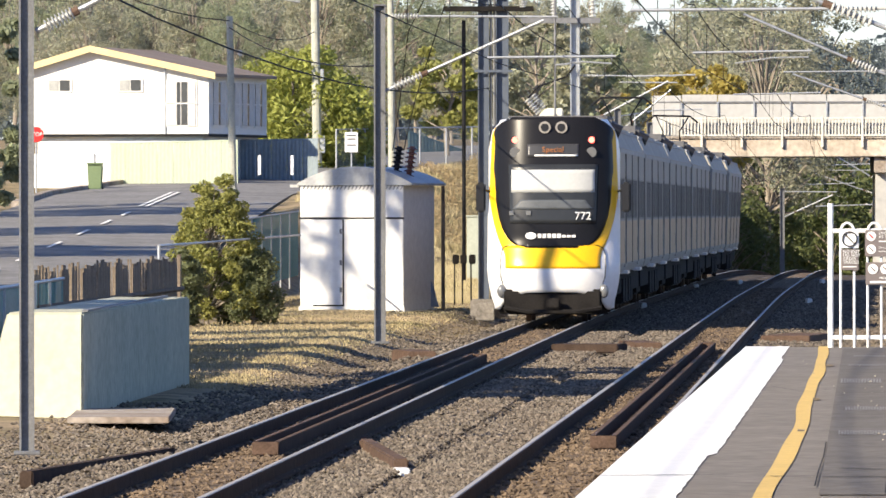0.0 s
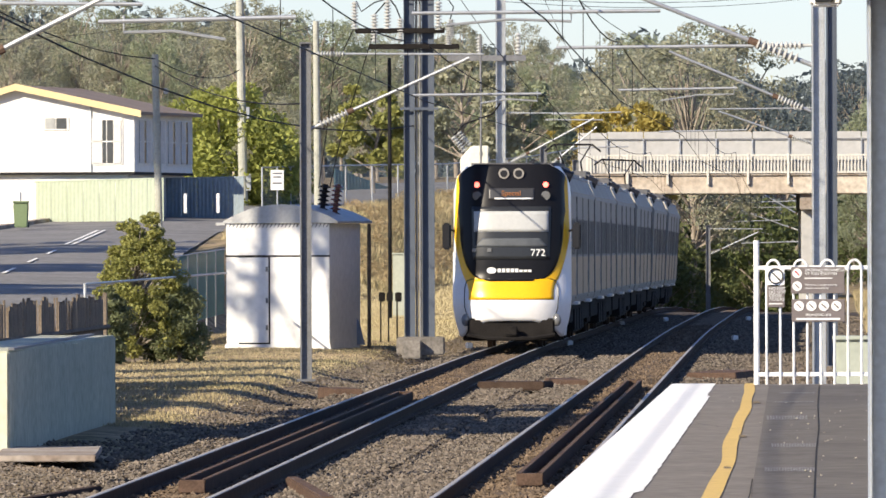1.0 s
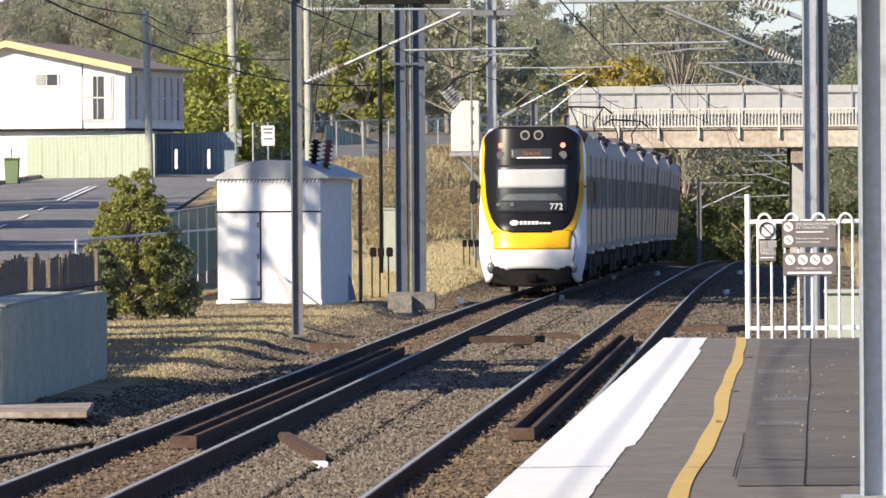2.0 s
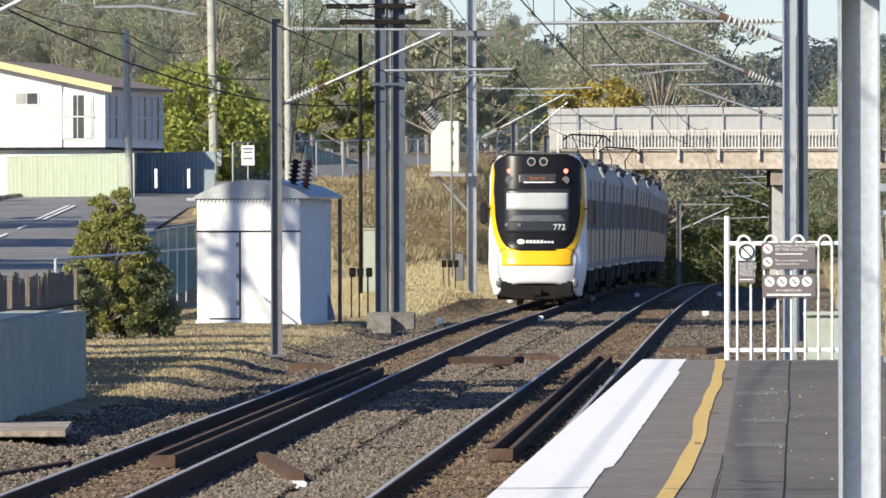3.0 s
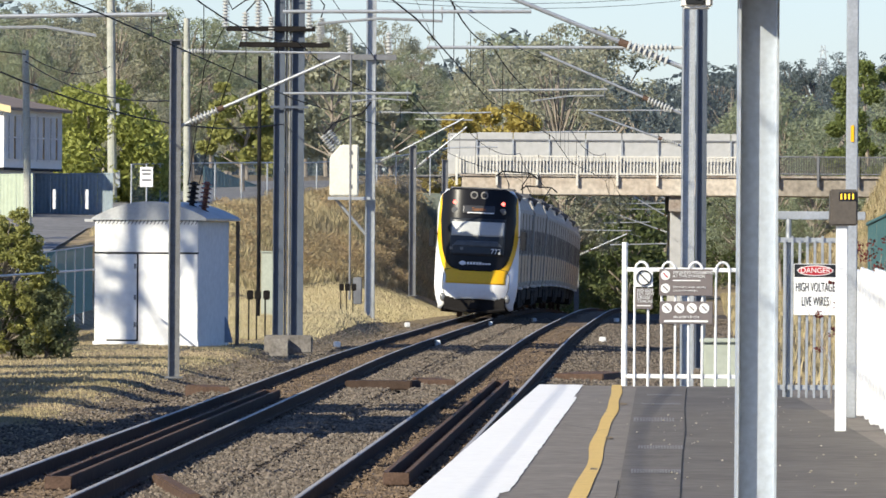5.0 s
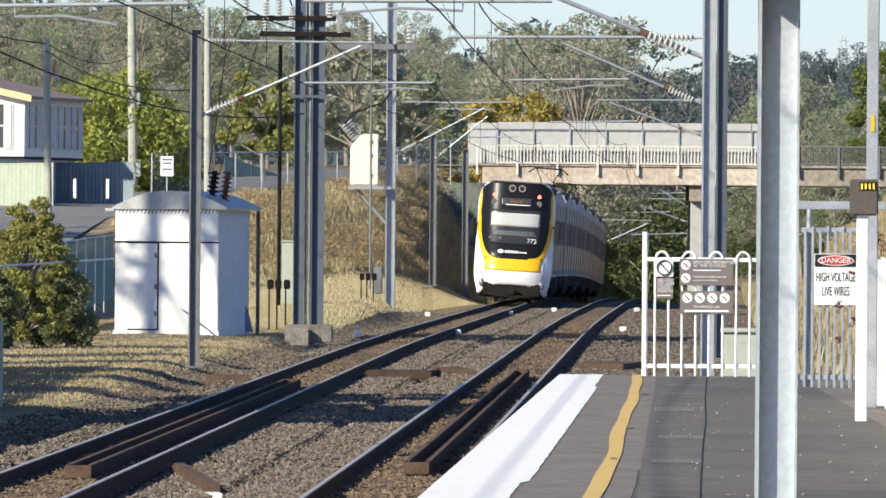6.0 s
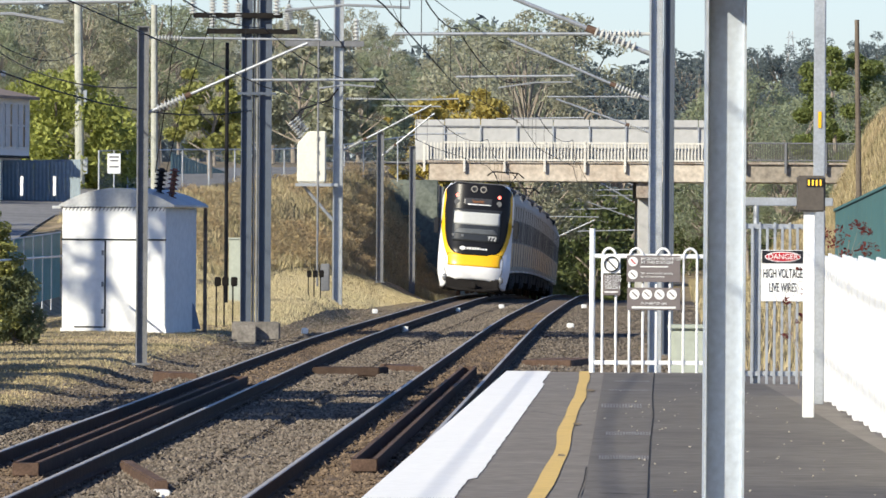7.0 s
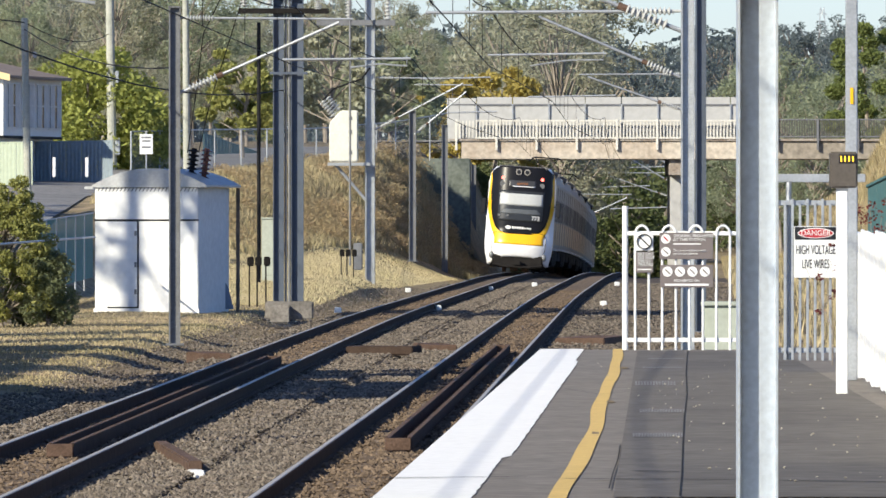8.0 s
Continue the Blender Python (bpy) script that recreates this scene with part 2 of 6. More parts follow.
def build_track(name, center, label, guard, wide):
    tr = thing(name, label, "railway track", kind="structure")
    ys = [-60 + i * 4 for i in range(170)]
    bed = ribbon("ballast_bed", ys, ((-2.75, -0.62), (-1.55, -0.24), (-0.62, -0.2), (-0.56, -0.17), (0.56, -0.17), (0.62, -0.2), (1.55, -0.24)) + wide, center, track_z, BALLAST, tr)
    fouled = ribbon("fouled_strip", ys, ((-0.5, -0.158), (-0.2, -0.135), (0.2, -0.135), (0.5, -0.158)), center, track_z, FOULED, tr)
    for side in (-0.57, 0.57):
        rail = ribbon("rail", ys, ((side - 0.065, -0.165), (side - 0.06, -0.148), (side - 0.012, -0.13), (side - 0.012, -0.045), (side - 0.036, -0.035), (side - 0.036, -0.006), (side + 0.036, -0.006), (side + 0.036, -0.035), (side + 0.012, -0.045), (side + 0.012, -0.13), (side + 0.06, -0.148), (side + 0.065, -0.165)), center, track_z, RAIL_SIDE, tr, True)
        ribbon("rail_head", ys, ((side - 0.026, -0.006), (side - 0.022, 0.001), (side + 0.022, 0.001), (side + 0.026, -0.006)), center, track_z, RAIL_TOP, rail)
    verts, faces = [], []
    y = 72.0
    while y < 420:
        c, z = center(y), track_z(y) - 0.145 + random.uniform(-0.012, 0.008)
        k = len(verts)
        for dx, dy, dz in ((-0.62, -0.11, 0), (0.62, -0.11, 0), (0.62, 0.11, 0), (-0.62, 0.11, 0)):
            verts.append((c + dx, y + dy, z))
            verts.append((c + dx * 1.01, y + dy * 1.1, z - 0.1))
        faces += [(k, k + 2, k + 4, k + 6), (k + 1, k + 3, k + 2, k), (k + 3, k + 5, k + 4, k + 2), (k + 7, k + 1, k, k + 6)]
        y += 0.685
    me = bpy.data.meshes.new("sleepers")
    me.from_pydata(verts, [], faces)
    me.materials.append(TIMBER)
    sl = new("sleepers", me)
    sl.parent = tr
    tagged(sl, "brown timber sleepers sunk in ballast", kind="stuff")
    y0, y1, off = guard
    g = thing("guard_rail", "pair of rusty steel bars joined at the ends between the rails", "guard rail", group="guard rails")
    gy = [y0 + (y1 - y0) * i / 16 for i in range(17)]
    for o in (off - 0.11, off + 0.11):
        bar = ribbon("bar", gy, ((o - 0.022, -0.13), (o - 0.022, 0.004), (o + 0.022, 0.004), (o + 0.022, -0.13)), center, track_z, RAIL_SIDE, g, True)
        ribbon("bar_top", gy, ((o - 0.026, 0.004), (o - 0.024, 0.014), (o + 0.024, 0.014), (o + 0.026, 0.004)), center, track_z, RUST, bar)
    for yy in (y0 - 0.12, y1 + 0.12):
        bm = B()
        box(bm, (center(yy) + off, yy, -0.055), (0.262, 0.16, 0.13), 5, 0.008)
        part("end_block", bm, RUST, g)
    return tr


def stones(name, label, count, area, lo, hi, material, parent=None):
    """Loose stones: little eight-sided lumps where area(rng) puts them."""
    rng = random.Random(name)
    verts, faces = [], []
    for _ in range(count):
        x, y, z = area(rng)
        k, s = len(verts), rng.uniform(lo, hi)
        a = rng.uniform(0, 6.28)
        ca, sa = math.cos(a), math.sin(a)
        dims = (s * rng.uniform(0.7, 1.3), s * rng.uniform(0.7, 1.3), s * rng.uniform(0.5, 0.95))
        for dx, dy, dz in ((1, 0, 0.2), (0, 1, -0.2), (-1, 0, 0.1), (0, -1, 0.15), (0.2, -0.1, 1), (0, 0, -0.8)):
            u, v = dx * dims[0], dy * dims[1]
            verts.append((x + ca * u - sa * v, y + sa * u + ca * v, z + dz * dims[2]))
        for f in ((0, 1, 4), (1, 2, 4), (2, 3, 4), (3, 0, 4), (1, 0, 5), (2, 1, 5), (3, 2, 5), (0, 3, 5)):
            faces.append(tuple(k + i for i in f))
    me = bpy.data.meshes.new(name)
    me.from_pydata(verts, [], faces)
    me.materials.append(material)
    ob = new(name, me)
    if parent:
        ob.parent = parent
    return tagged(ob, label, "gravel", kind="stuff")


PZ = 0.9


def coping(y):
    """The platform's edge."""
    return -0.352 + 0.0263 * (y - 48.3)


def build_platform():
    pf = thing("platform", "grey asphalt station platform with a white painted edge", "platform", kind="structure")
    ys = [-60 + i * 4 for i in range(41)]
    ys[-1] = 100.3
    body = ribbon("platform_body", ys, ((0.12, -1.5), (0.12, PZ - 0.16), (0.0, PZ - 0.14), (0.0, PZ), (14.0, PZ), (14.0, -1.5)), coping, lambda y: 0.0, PLATFORM, pf, True)
    rng = random.Random(4)
    fine = [-40 + i * 0.5 for i in range(282)]
    jag = {y: rng.uniform(-0.006, 0.006) for y in fine}
    width = lambda y: 0.5 - 0.0012 * (y - 48.3) + (0.05 if y > 56 else 0.0) - (0.03 if y > 92 else 0.0)
    verts, faces = [], []
    for i, y in enumerate(fine):
        verts += [(coping(y) - 0.003, y, PZ - 0.13), (coping(y) - 0.003, y, PZ + 0.005), (coping(y) + width(y) + jag[y], y, PZ + 0.005)]
        if i:
            k = 3 * i
            faces += [(k - 3, k, k + 1, k - 2), (k - 2, k + 1, k + 2, k - 1)]
    me = bpy.data.meshes.new("white_edge")
    me.from_pydata(verts, [], faces)
    me.materials.append(CHALK)
    o = new("white_edge", me)
    o.parent = pf
    # the hand-painted yellow line wavers
    verts, faces = [], []
    for i, y in enumerate(fine):
        c = coping(y) + 0.90 - 0.0012 * (y - 48.3) + 0.055 * ease(92, 76, y) + 0.022 * math.sin(y * 0.23) + 0.006 * math.sin(y * 0.61)
        w = 0.05 + 0.004 * math.sin(y * 0.47)
        verts += [(c - w, y, PZ + 0.006), (c + w, y, PZ + 0.006)]
        if i:
            k = 2 * i
            faces.append((k - 2, k - 1, k + 1, k))
    me = bpy.data.meshes.new("yellow_line")
    me.from_pydata(verts, [], faces)
    me.materials.append(YELLOW_LINE)
    o = new("yellow_line", me)
    o.parent = pf
    return pf


build_ground()
build_track("track_far", track_a, "worn railway track with shiny rail heads on brown ballast", (96.5, 155, 0.03), ((2.75, -0.62),))
build_track("track_near", track_b, "railway track beside the platform with rusty sides", (99, 168, 0.1), ((3.2, -0.22), (6.2, -0.2), (6.8, -0.6)))
build_platform()


def build_road():
    ys = [150 + i * 5 for i in range(67)]
    edge = lambda y: lerp_table(ROAD_EDGE, y)
    rd = ribbon("road", ys, ((-9.2, 0.0), (-4.6, 0.08), (-0.4, 0.0)), edge, lambda y: lerp_table(ROAD_Z, y), ASPHALT)
    tagged(rd, "grey asphalt street climbing towards the bridge", "road", kind="structure")


build_road()


def ballast_area(rng):
    y = 76 * (340 / 76) ** rng.random()
    a, b = track_a(y), track_b(y)
    x = rng.uniform(a - 2.9 - (1.6 if y < 130 else 0.4) * rng.random(), b + (1.3 if y < 101 else 5.8))
    if min(abs(x - a), abs(x - b)) < 0.75 and rng.random() < 0.8:
        x = rng.uniform(a + 0.7, b - 0.7)
    oa, ob = abs(x - a), abs(x - b)
    o = min(oa, ob)
    if x < a - 2.6:
        return x, y, ground_z(x, y) + 0.01
    z = -0.2 if o < 1.55 else -0.24 - 0.38 * (o - 1.55) / 1.2
    if x > b + 1.55:
        z = -0.22
    return x, y, max(z, ground_z(x, y)) + rng.uniform(0.0, 0.03)


stones("ballast_stones", "loose brown-grey track ballast stones", 140000, ballast_area, 0.017, 0.040, STONE)


def gauge_area(rng):
    y = 76 * (300 / 76) ** rng.random()
    c = track_a(y) if rng.random() < 0.5 else track_b(y)
    return c + rng.uniform(-0.5, 0.5), y, -0.14 + rng.uniform(-0.02, 0.015)


stones("gauge_stones", "rust-stained small stones between the rails", 22000, gauge_area, 0.02, 0.045, FOULED)


# ---------------------------------------------------------------- the train
T_WHITE = mat("train white paint", (0.80, 0.80, 0.80), 0.28, scale=1.2, vary=0.05)
T_YELLOW = mat("train yellow paint", (0.84, 0.47, 0.015), 0.3, scale=1.5, vary=0.06)
T_BLACK = mat("train black gloss", (0.012, 0.012, 0.014), 0.3, scale=2, vary=0.1, spec=0.15)
T_GREY = mat("train grey roof", (0.36, 0.37, 0.38), 0.6, scale=1.5, vary=0.15)
T_SIDE = mat("train silver panel", (0.43, 0.405, 0.36), 0.6, 0.0, scale=1.2, vary=0.12, spec=0.03)
# the sunlit ground's reflection, put into the lower panel's tan
T_SKIRT = mat("train lower panel in reflected tan", (0.60, 0.455, 0.305), 0.6, 0.0, scale=1.2, vary=0.12, spec=0.03)
T_BAND = mat("train window band", (0.32, 0.30, 0.275), 0.6, scale=1.5, vary=0.1, spec=0.02)
T_GLASS = mat("train dark glass", (0.03, 0.033, 0.037), 0.3, scale=1, vary=0.1, spec=0.3)
T_SGLASS = mat("side window glass", (0.12, 0.117, 0.112), 0.6, scale=1, vary=0.15, spec=0.02)
T_BLIND = mat("pale windscreen blind", (0.46, 0.47, 0.46), 0.4, scale=1.5, vary=0.06)
UNDER = mat("underframe black", (0.022, 0.02, 0.019), 0.9, scale=3, vary=0.3, spec=0.1)
RED_LAMP = glow("red tail lamp", (1.0, 0.13, 0.10), 3.2)
ORANGE_LED = glow("orange led text", (0.30, 0.11, 0.025), 0.06)
LAMP_GLASS = mat("lamp glass", (0.20, 0.205, 0.21), 0.2, 0.2, scale=8, vary=0.1)

HALF, LONG = 1.36, 24.3


def face_y(x, z):
    """Depth of the rounded end of the train at x, z (0 at the nose)."""
    rake = 0.20 * ease(1.05, 1.8, z) + 0.44 * max(0.0, (z - 1.5) / 2.75) ** 1.7
    low = 0.25 * max(0.0, (1.1 - z) / 0.8) ** 2
    return rake + low + 0.64 * abs(x / HALF) ** 3.4


def half_width(z):
    """Half width of the end, drawn in below and rounded above."""
    w = HALF - 0.17 * max(0.0, (1.2 - z) / 0.9) ** 2 - 0.07 * max(0.0, (z - 2.4) / 1.5)
    if z > 3.85:
        w -= 0.42 * ((z - 3.85) / 0.40) ** 2.2
    return w


def face_patch(name, z0, z1, xl, xr, material, parent, proud=0.0, rows=28, cols=22, label=""):
    """A piece of the end skin between the edges xl(z) and xr(z)."""
    verts, faces = [], []
    for j in range(rows + 1):
        z = z0 + (z1 - z0) * j / rows
        a, b = xl(z), xr(z)
        for i in range(cols + 1):
            x = a + (b - a) * i / cols
            verts.append((x, face_y(x, z) - proud, z))
    for j in range(rows):
        for i in range(cols):
            k = j * (cols + 1) + i
            faces.append((k, k + 1, k + cols + 2, k + cols + 1))
    n = len(verts)
    verts += [(x, y + 0.03, z) for x, y, z in verts]
    faces += [tuple(n + i for i in reversed(f)) for f in faces]
    rim = [i for i in range(cols + 1)] + [j * (cols + 1) + cols for j in range(1, rows + 1)] + [rows * (cols + 1) + i for i in range(cols - 1, -1, -1)] + [j * (cols + 1) for j in range(rows - 1, 0, -1)]
    for a, b in zip(rim, rim[1:] + rim[:1]):
        faces.append((b, a, a + n, b + n))
    me = bpy.data.meshes.new(name)
    me.from_pydata(verts, [], faces)
    me.materials.append(material)
    me.polygons.foreach_set("use_smooth", [True] * len(faces))
    ob = new(name, me)
    ob.parent = parent
    if label:
        ob["label"] = label
    return ob


def text_mesh(name, words, size, material, parent, at, rx=90, rz=0, align="CENTER", label="", thick=0.004):
    """Raised lettering in the built-in font."""
    cu = bpy.data.curves.new(name, "FONT")
    cu.body, cu.size, cu.align_x, cu.align_y, cu.extrude = words, size, align, "CENTER", thick
    tmp = bpy.data.objects.new(name, cu)
    scene.collection.objects.link(tmp)
    bpy.context.view_layer.update()
    me = bpy.data.meshes.new_from_object(tmp)
    bpy.data.objects.remove(tmp)
    me.materials.clear()
    me.materials.append(material)
    ob = new(name, me)
    ob.parent = parent
    ob.matrix_basis = pose(*at, rx, 0, rz)
    if label:
        ob["label"] = label
    return ob


def mask_half(z):
    """Half width of the black mask: wide above, rounded off below."""
    w = half_width(z) - 0.09 + 0.08 * ease(3.7, 4.1, z)
    return min(w, lerp_table(((1.55, 0.50), (1.58, 0.68), (1.63, 0.80), (1.70, 0.89), (1.80, 0.97), (1.95, 1.05), (2.2, 1.13), (2.5, 1.18), (3.0, 1.21), (3.5, 1.3)), z))


def stripe_half(z):
    """Outer edge of the yellow stripe that follows the mask."""
    return min(half_width(z) - 0.012, lerp_table(((1.5, 1.03), (1.6, 1.07), (1.7, 1.12), (1.85, 1.17), (2.1, 1.24), (2.4, 1.30), (2.8, 1.36)), z))


def end_shell(car):
    """White skin of the end, its lower edge an arch between the two cheeks."""
    foot = ((0.0, 0.64), (0.40, 0.63), (0.60, 0.57), (0.78, 0.47), (0.86, 0.36), (0.92, 0.28), (1.0, 0.28))
    n, rows = 36, 44
    verts, faces = [], []
    for j in range(rows + 1):
        for i in range(n + 1):
            s = -1 + 2 * i / n
            zb = lerp_table(foot, abs(s))
            z = zb + (4.24 - zb) * j / rows
            x = s * half_width(z)
            verts.append((x, face_y(x, z), z))
    for j in range(rows):
        for i in range(n):
            k = j * (n + 1) + i
            faces.append((k, k + 1, k + n + 2, k + n + 1))
    m = len(verts)
    verts += [(x, y + 0.05, z) for x, y, z in verts[:n + 1]]
    faces += [(i + 1, i, m + i, m + i + 1) for i in range(n)]
    me = bpy.data.meshes.new("end_shell")
    me.from_pydata(verts, [], faces)
    me.materials.append(T_WHITE)
    me.polygons.foreach_set("use_smooth", [True] * len(faces))
    ob = new("end_shell", me)
    ob.parent = car
    ob["label"] = "white painted end shell"
    return ob


def build_cab_end(car):
    """The yellow, white and black end, at local y = 0 and looking along -y."""
    shell = end_shell(car)
    face_patch("yellow_band", 1.13, 1.60, lambda z: -0.98 - 0.05 * ease(1.3, 1.6, z), lambda z: 0.98 + 0.05 * ease(1.3, 1.6, z), T_YELLOW, shell, 0.012, 8, label="yellow painted band")
    for s in (-1, 1):
        a = lambda z: s * stripe_half(z)
        b = lambda z: s * min(mask_half(z) - 0.02, stripe_half(z) - 0.02)
        lo, hi = (b, a) if s > 0 else (a, b)
        face_patch("yellow_edge", 1.50, 4.02, lo, hi, T_YELLOW, shell, 0.006, 30, 6, "yellow strip round the dark mask")
    mask = face_patch("black_mask", 1.55, 4.245, lambda z: -mask_half(z), mask_half, T_BLACK, car, 0.018, 40, label="glossy black mask")
    face_patch("windscreen", 2.05, 3.27, lambda z: -0.88 - 0.03 * (z - 2), lambda z: 0.88 + 0.03 * (z - 2), T_GLASS, mask, 0.03, 14, label="dark windscreen glass")
    face_patch("blind", 2.69, 3.16, lambda z: -0.86, lambda z: 0.86, T_BLIND, mask, 0.038, 6, label="pale sun blind in the windscreen")
    face_patch("dashboard", 2.34, 2.54, lambda z: -0.84 + 0.9 * (z - 2.34), lambda z: 0.84 - 0.9 * (z - 2.34), mat("dashboard grey", (0.09, 0.10, 0.11), 0.5), mask, 0.038, 4)
    face_patch("display", 3.42, 3.69, lambda z: -0.53, lambda z: 0.53, mat("display panel", (0.05, 0.05, 0.052), 0.3), mask, 0.03, 5)
    face_patch("display_sill", 3.435, 3.47, lambda z: -0.38, lambda z: 0.51, T_WHITE, mask, 0.036, 2, 8)
    text_mesh("display_text", "Special", 0.165, ORANGE_LED, mask, (0.0, face_y(0, 3.57) - 0.045, 3.57), 75, label="orange lettering")
    for s in (-1, 1):
        for z, r, m, nm in ((3.78, 0.062, RED_LAMP, "tail_lamp"), (3.53, 0.105, LAMP_GLASS, "head_lamp")):
            bm = B()
            y = face_y(0.79 * s, z)
            tube(bm, (0.79 * s, y + 0.05, z), (0.79 * s, y - 0.05, z - 0.012), r, 18)
            part(nm, bm, m, mask)
        bm = B()
        y = face_y(0.17, 4.06)
        tube(bm, (0.17 * s, y + 0.1, 4.04), (0.17 * s, y - 0.09, 4.03), 0.10, 16, 0.125)
        horn = part("horn", bm, T_BAND, mask, "dark grey horn cup")
        part("horn_mouth", tube(B(), (0.17 * s, y - 0.08, 4.03), (0.17 * s, y - 0.094, 4.03), 0.085, 14), BLACK, horn)
        bm = B()
        y = face_y(1.02, 0.86)
        bmesh.ops.create_uvsphere(bm, u_segments=14, v_segments=10, radius=0.13, matrix=pose(1.05 * s, y - 0.01, 0.66) @ Matrix.Diagonal((0.75, 0.6, 1.1, 1)))
        part("marker_lamp", bm, LAMP_GLASS, shell, smooth=True)
        bm = B()
        slab(bm, (1.40 * s, 0.75, 2.28), (1.60 * s, 0.87, 2.90), 0.04)
        tube(bm, (1.30 * s, 0.9, 2.7), (1.45 * s, 0.8, 2.75), 0.025)
        part("mirror", bm, BLACK, car)
    text_mesh("fleet_number", "772", 0.23, WHITE, mask, (0.62, face_y(0.62, 2.2) - 0.05, 2.2), 80, 8, label="white fleet number")
    bm = B()
    y = face_y(0.45, 1.80) - 0.05
    bmesh.ops.create_cone(bm, cap_ends=True, segments=18, radius1=0.10, radius2=0.10, depth=0.012, matrix=pose(-0.45, y, 1.80, 78) @ Matrix.Diagonal((1.12, 0.72, 1, 1)))
    part("emblem", bm, WHITE, mask, "white oval emblem")
    for k in range(8):
        bm = B()
        x = -0.27 + 0.1 * k
        box(bm, (x, face_y(abs(x), 1.80) - 0.05, 1.80 if k < 5 else 1.79), (0.078, 0.012, 0.088 if k < 5 else 0.05))
        part("emblem_bar", bm, WHITE, mask)
    for x in (-0.85, -0.5):
        bm = B()
        box(bm, (x, face_y(x, 2.27) - 0.06, 2.27), (0.1, 0.01, 0.09), 6 * x)
        part("small_mark", bm, LAMP_GLASS, mask)
    # cheeks and brow that close the gap to the straight body
    for s in (-1, 1):
        verts, faces = [], []
        zs = [0.30 + 3.90 * i / 24 for i in range(25)]
        for z in zs:
            w = half_width(z)
            bx = 1.24 + 0.12 * ease(0.5, 1.2, z) - 0.5 * max(0.0, (z - 3.62)) ** 1.2
            for k in range(5):
                f = k / 4
                verts.append((s * (w + (max(bx, w) - w) * f), face_y(w, z) + (1.32 - face_y(w, z)) * f, z))
        for i in range(24):
            for k in range(4):
                a = i * 5 + k
                faces.append((a, a + 1, a + 6, a + 5))
        me = bpy.data.meshes.new("cheek")
        me.from_pydata(verts, [], faces)
        me.materials.append(T_WHITE)
        me.polygons.foreach_set("use_smooth", [True] * len(faces))
        o = new("cheek", me)
        o.parent = car
    verts, faces = [], []
    for k in range(5):
        f = k / 4
        for i in range(15):
            x = (-1 + 2 * i / 14) * (half_width(4.24) + 0.22 * f)
            y = face_y(min(abs(x), 0.9), 4.24)
            verts.append((x, y + (1.9 - y) * f, 4.24 - 0.06 * f - 0.16 * f * abs(x) ** 2))
    for k in range(4):
        for i in range(14):
            a = k * 15 + i
            faces.append((a, a + 1, a + 16, a + 15))
    me = bpy.data.meshes.new("brow")
    me.from_pydata(verts, [], faces)
    me.materials.append(T_BLACK)
    me.polygons.foreach_set("use_smooth", [True] * len(faces))
    new("brow", me).parent = car
    # seam round the lower panel
    bm = B()
    for s in (-1, 1):
        pts = [(s * x, face_y(x, z) - 0.012, z) for x, z in ((0.0, 1.60), (0.5, 1.60), (0.92, 1.60), (1.03, 1.55), (1.07, 1.42), (1.08, 1.2), (1.07, 0.95), (1.0, 0.72))]
        bars(bm, pts, 0.012, 5)
        part("seam", bm, BLACK, shell)
        bm = B()
    bm.free()
    # mouth with coupler, dark under the lip
    face_patch("mouth", 0.18, 0.80, lambda z: -1.12, lambda z: 1.12, UNDER, car, -0.12, 8)
    bm = B()
    tube(bm, (0, -0.1, 0.42), (0, 0.6, 0.45), 0.10, 10)
    slab(bm, (-0.16, -0.16, 0.30), (0.16, 0.0, 0.52), 0.03)
    part("coupler", bm, UNDER, car)
    bm = B()
    bars(bm, [(-1.0, 0.1, 0.32), (-0.5, -0.05, 0.24), (0.5, -0.05, 0.24), (1.0, 0.1, 0.32)], 0.05)
    slab(bm, (-1.0, 0.15, 0.2), (1.0, 0.3, 0.7), 0.04)
    part("pilot_bar", bm, UNDER, car)


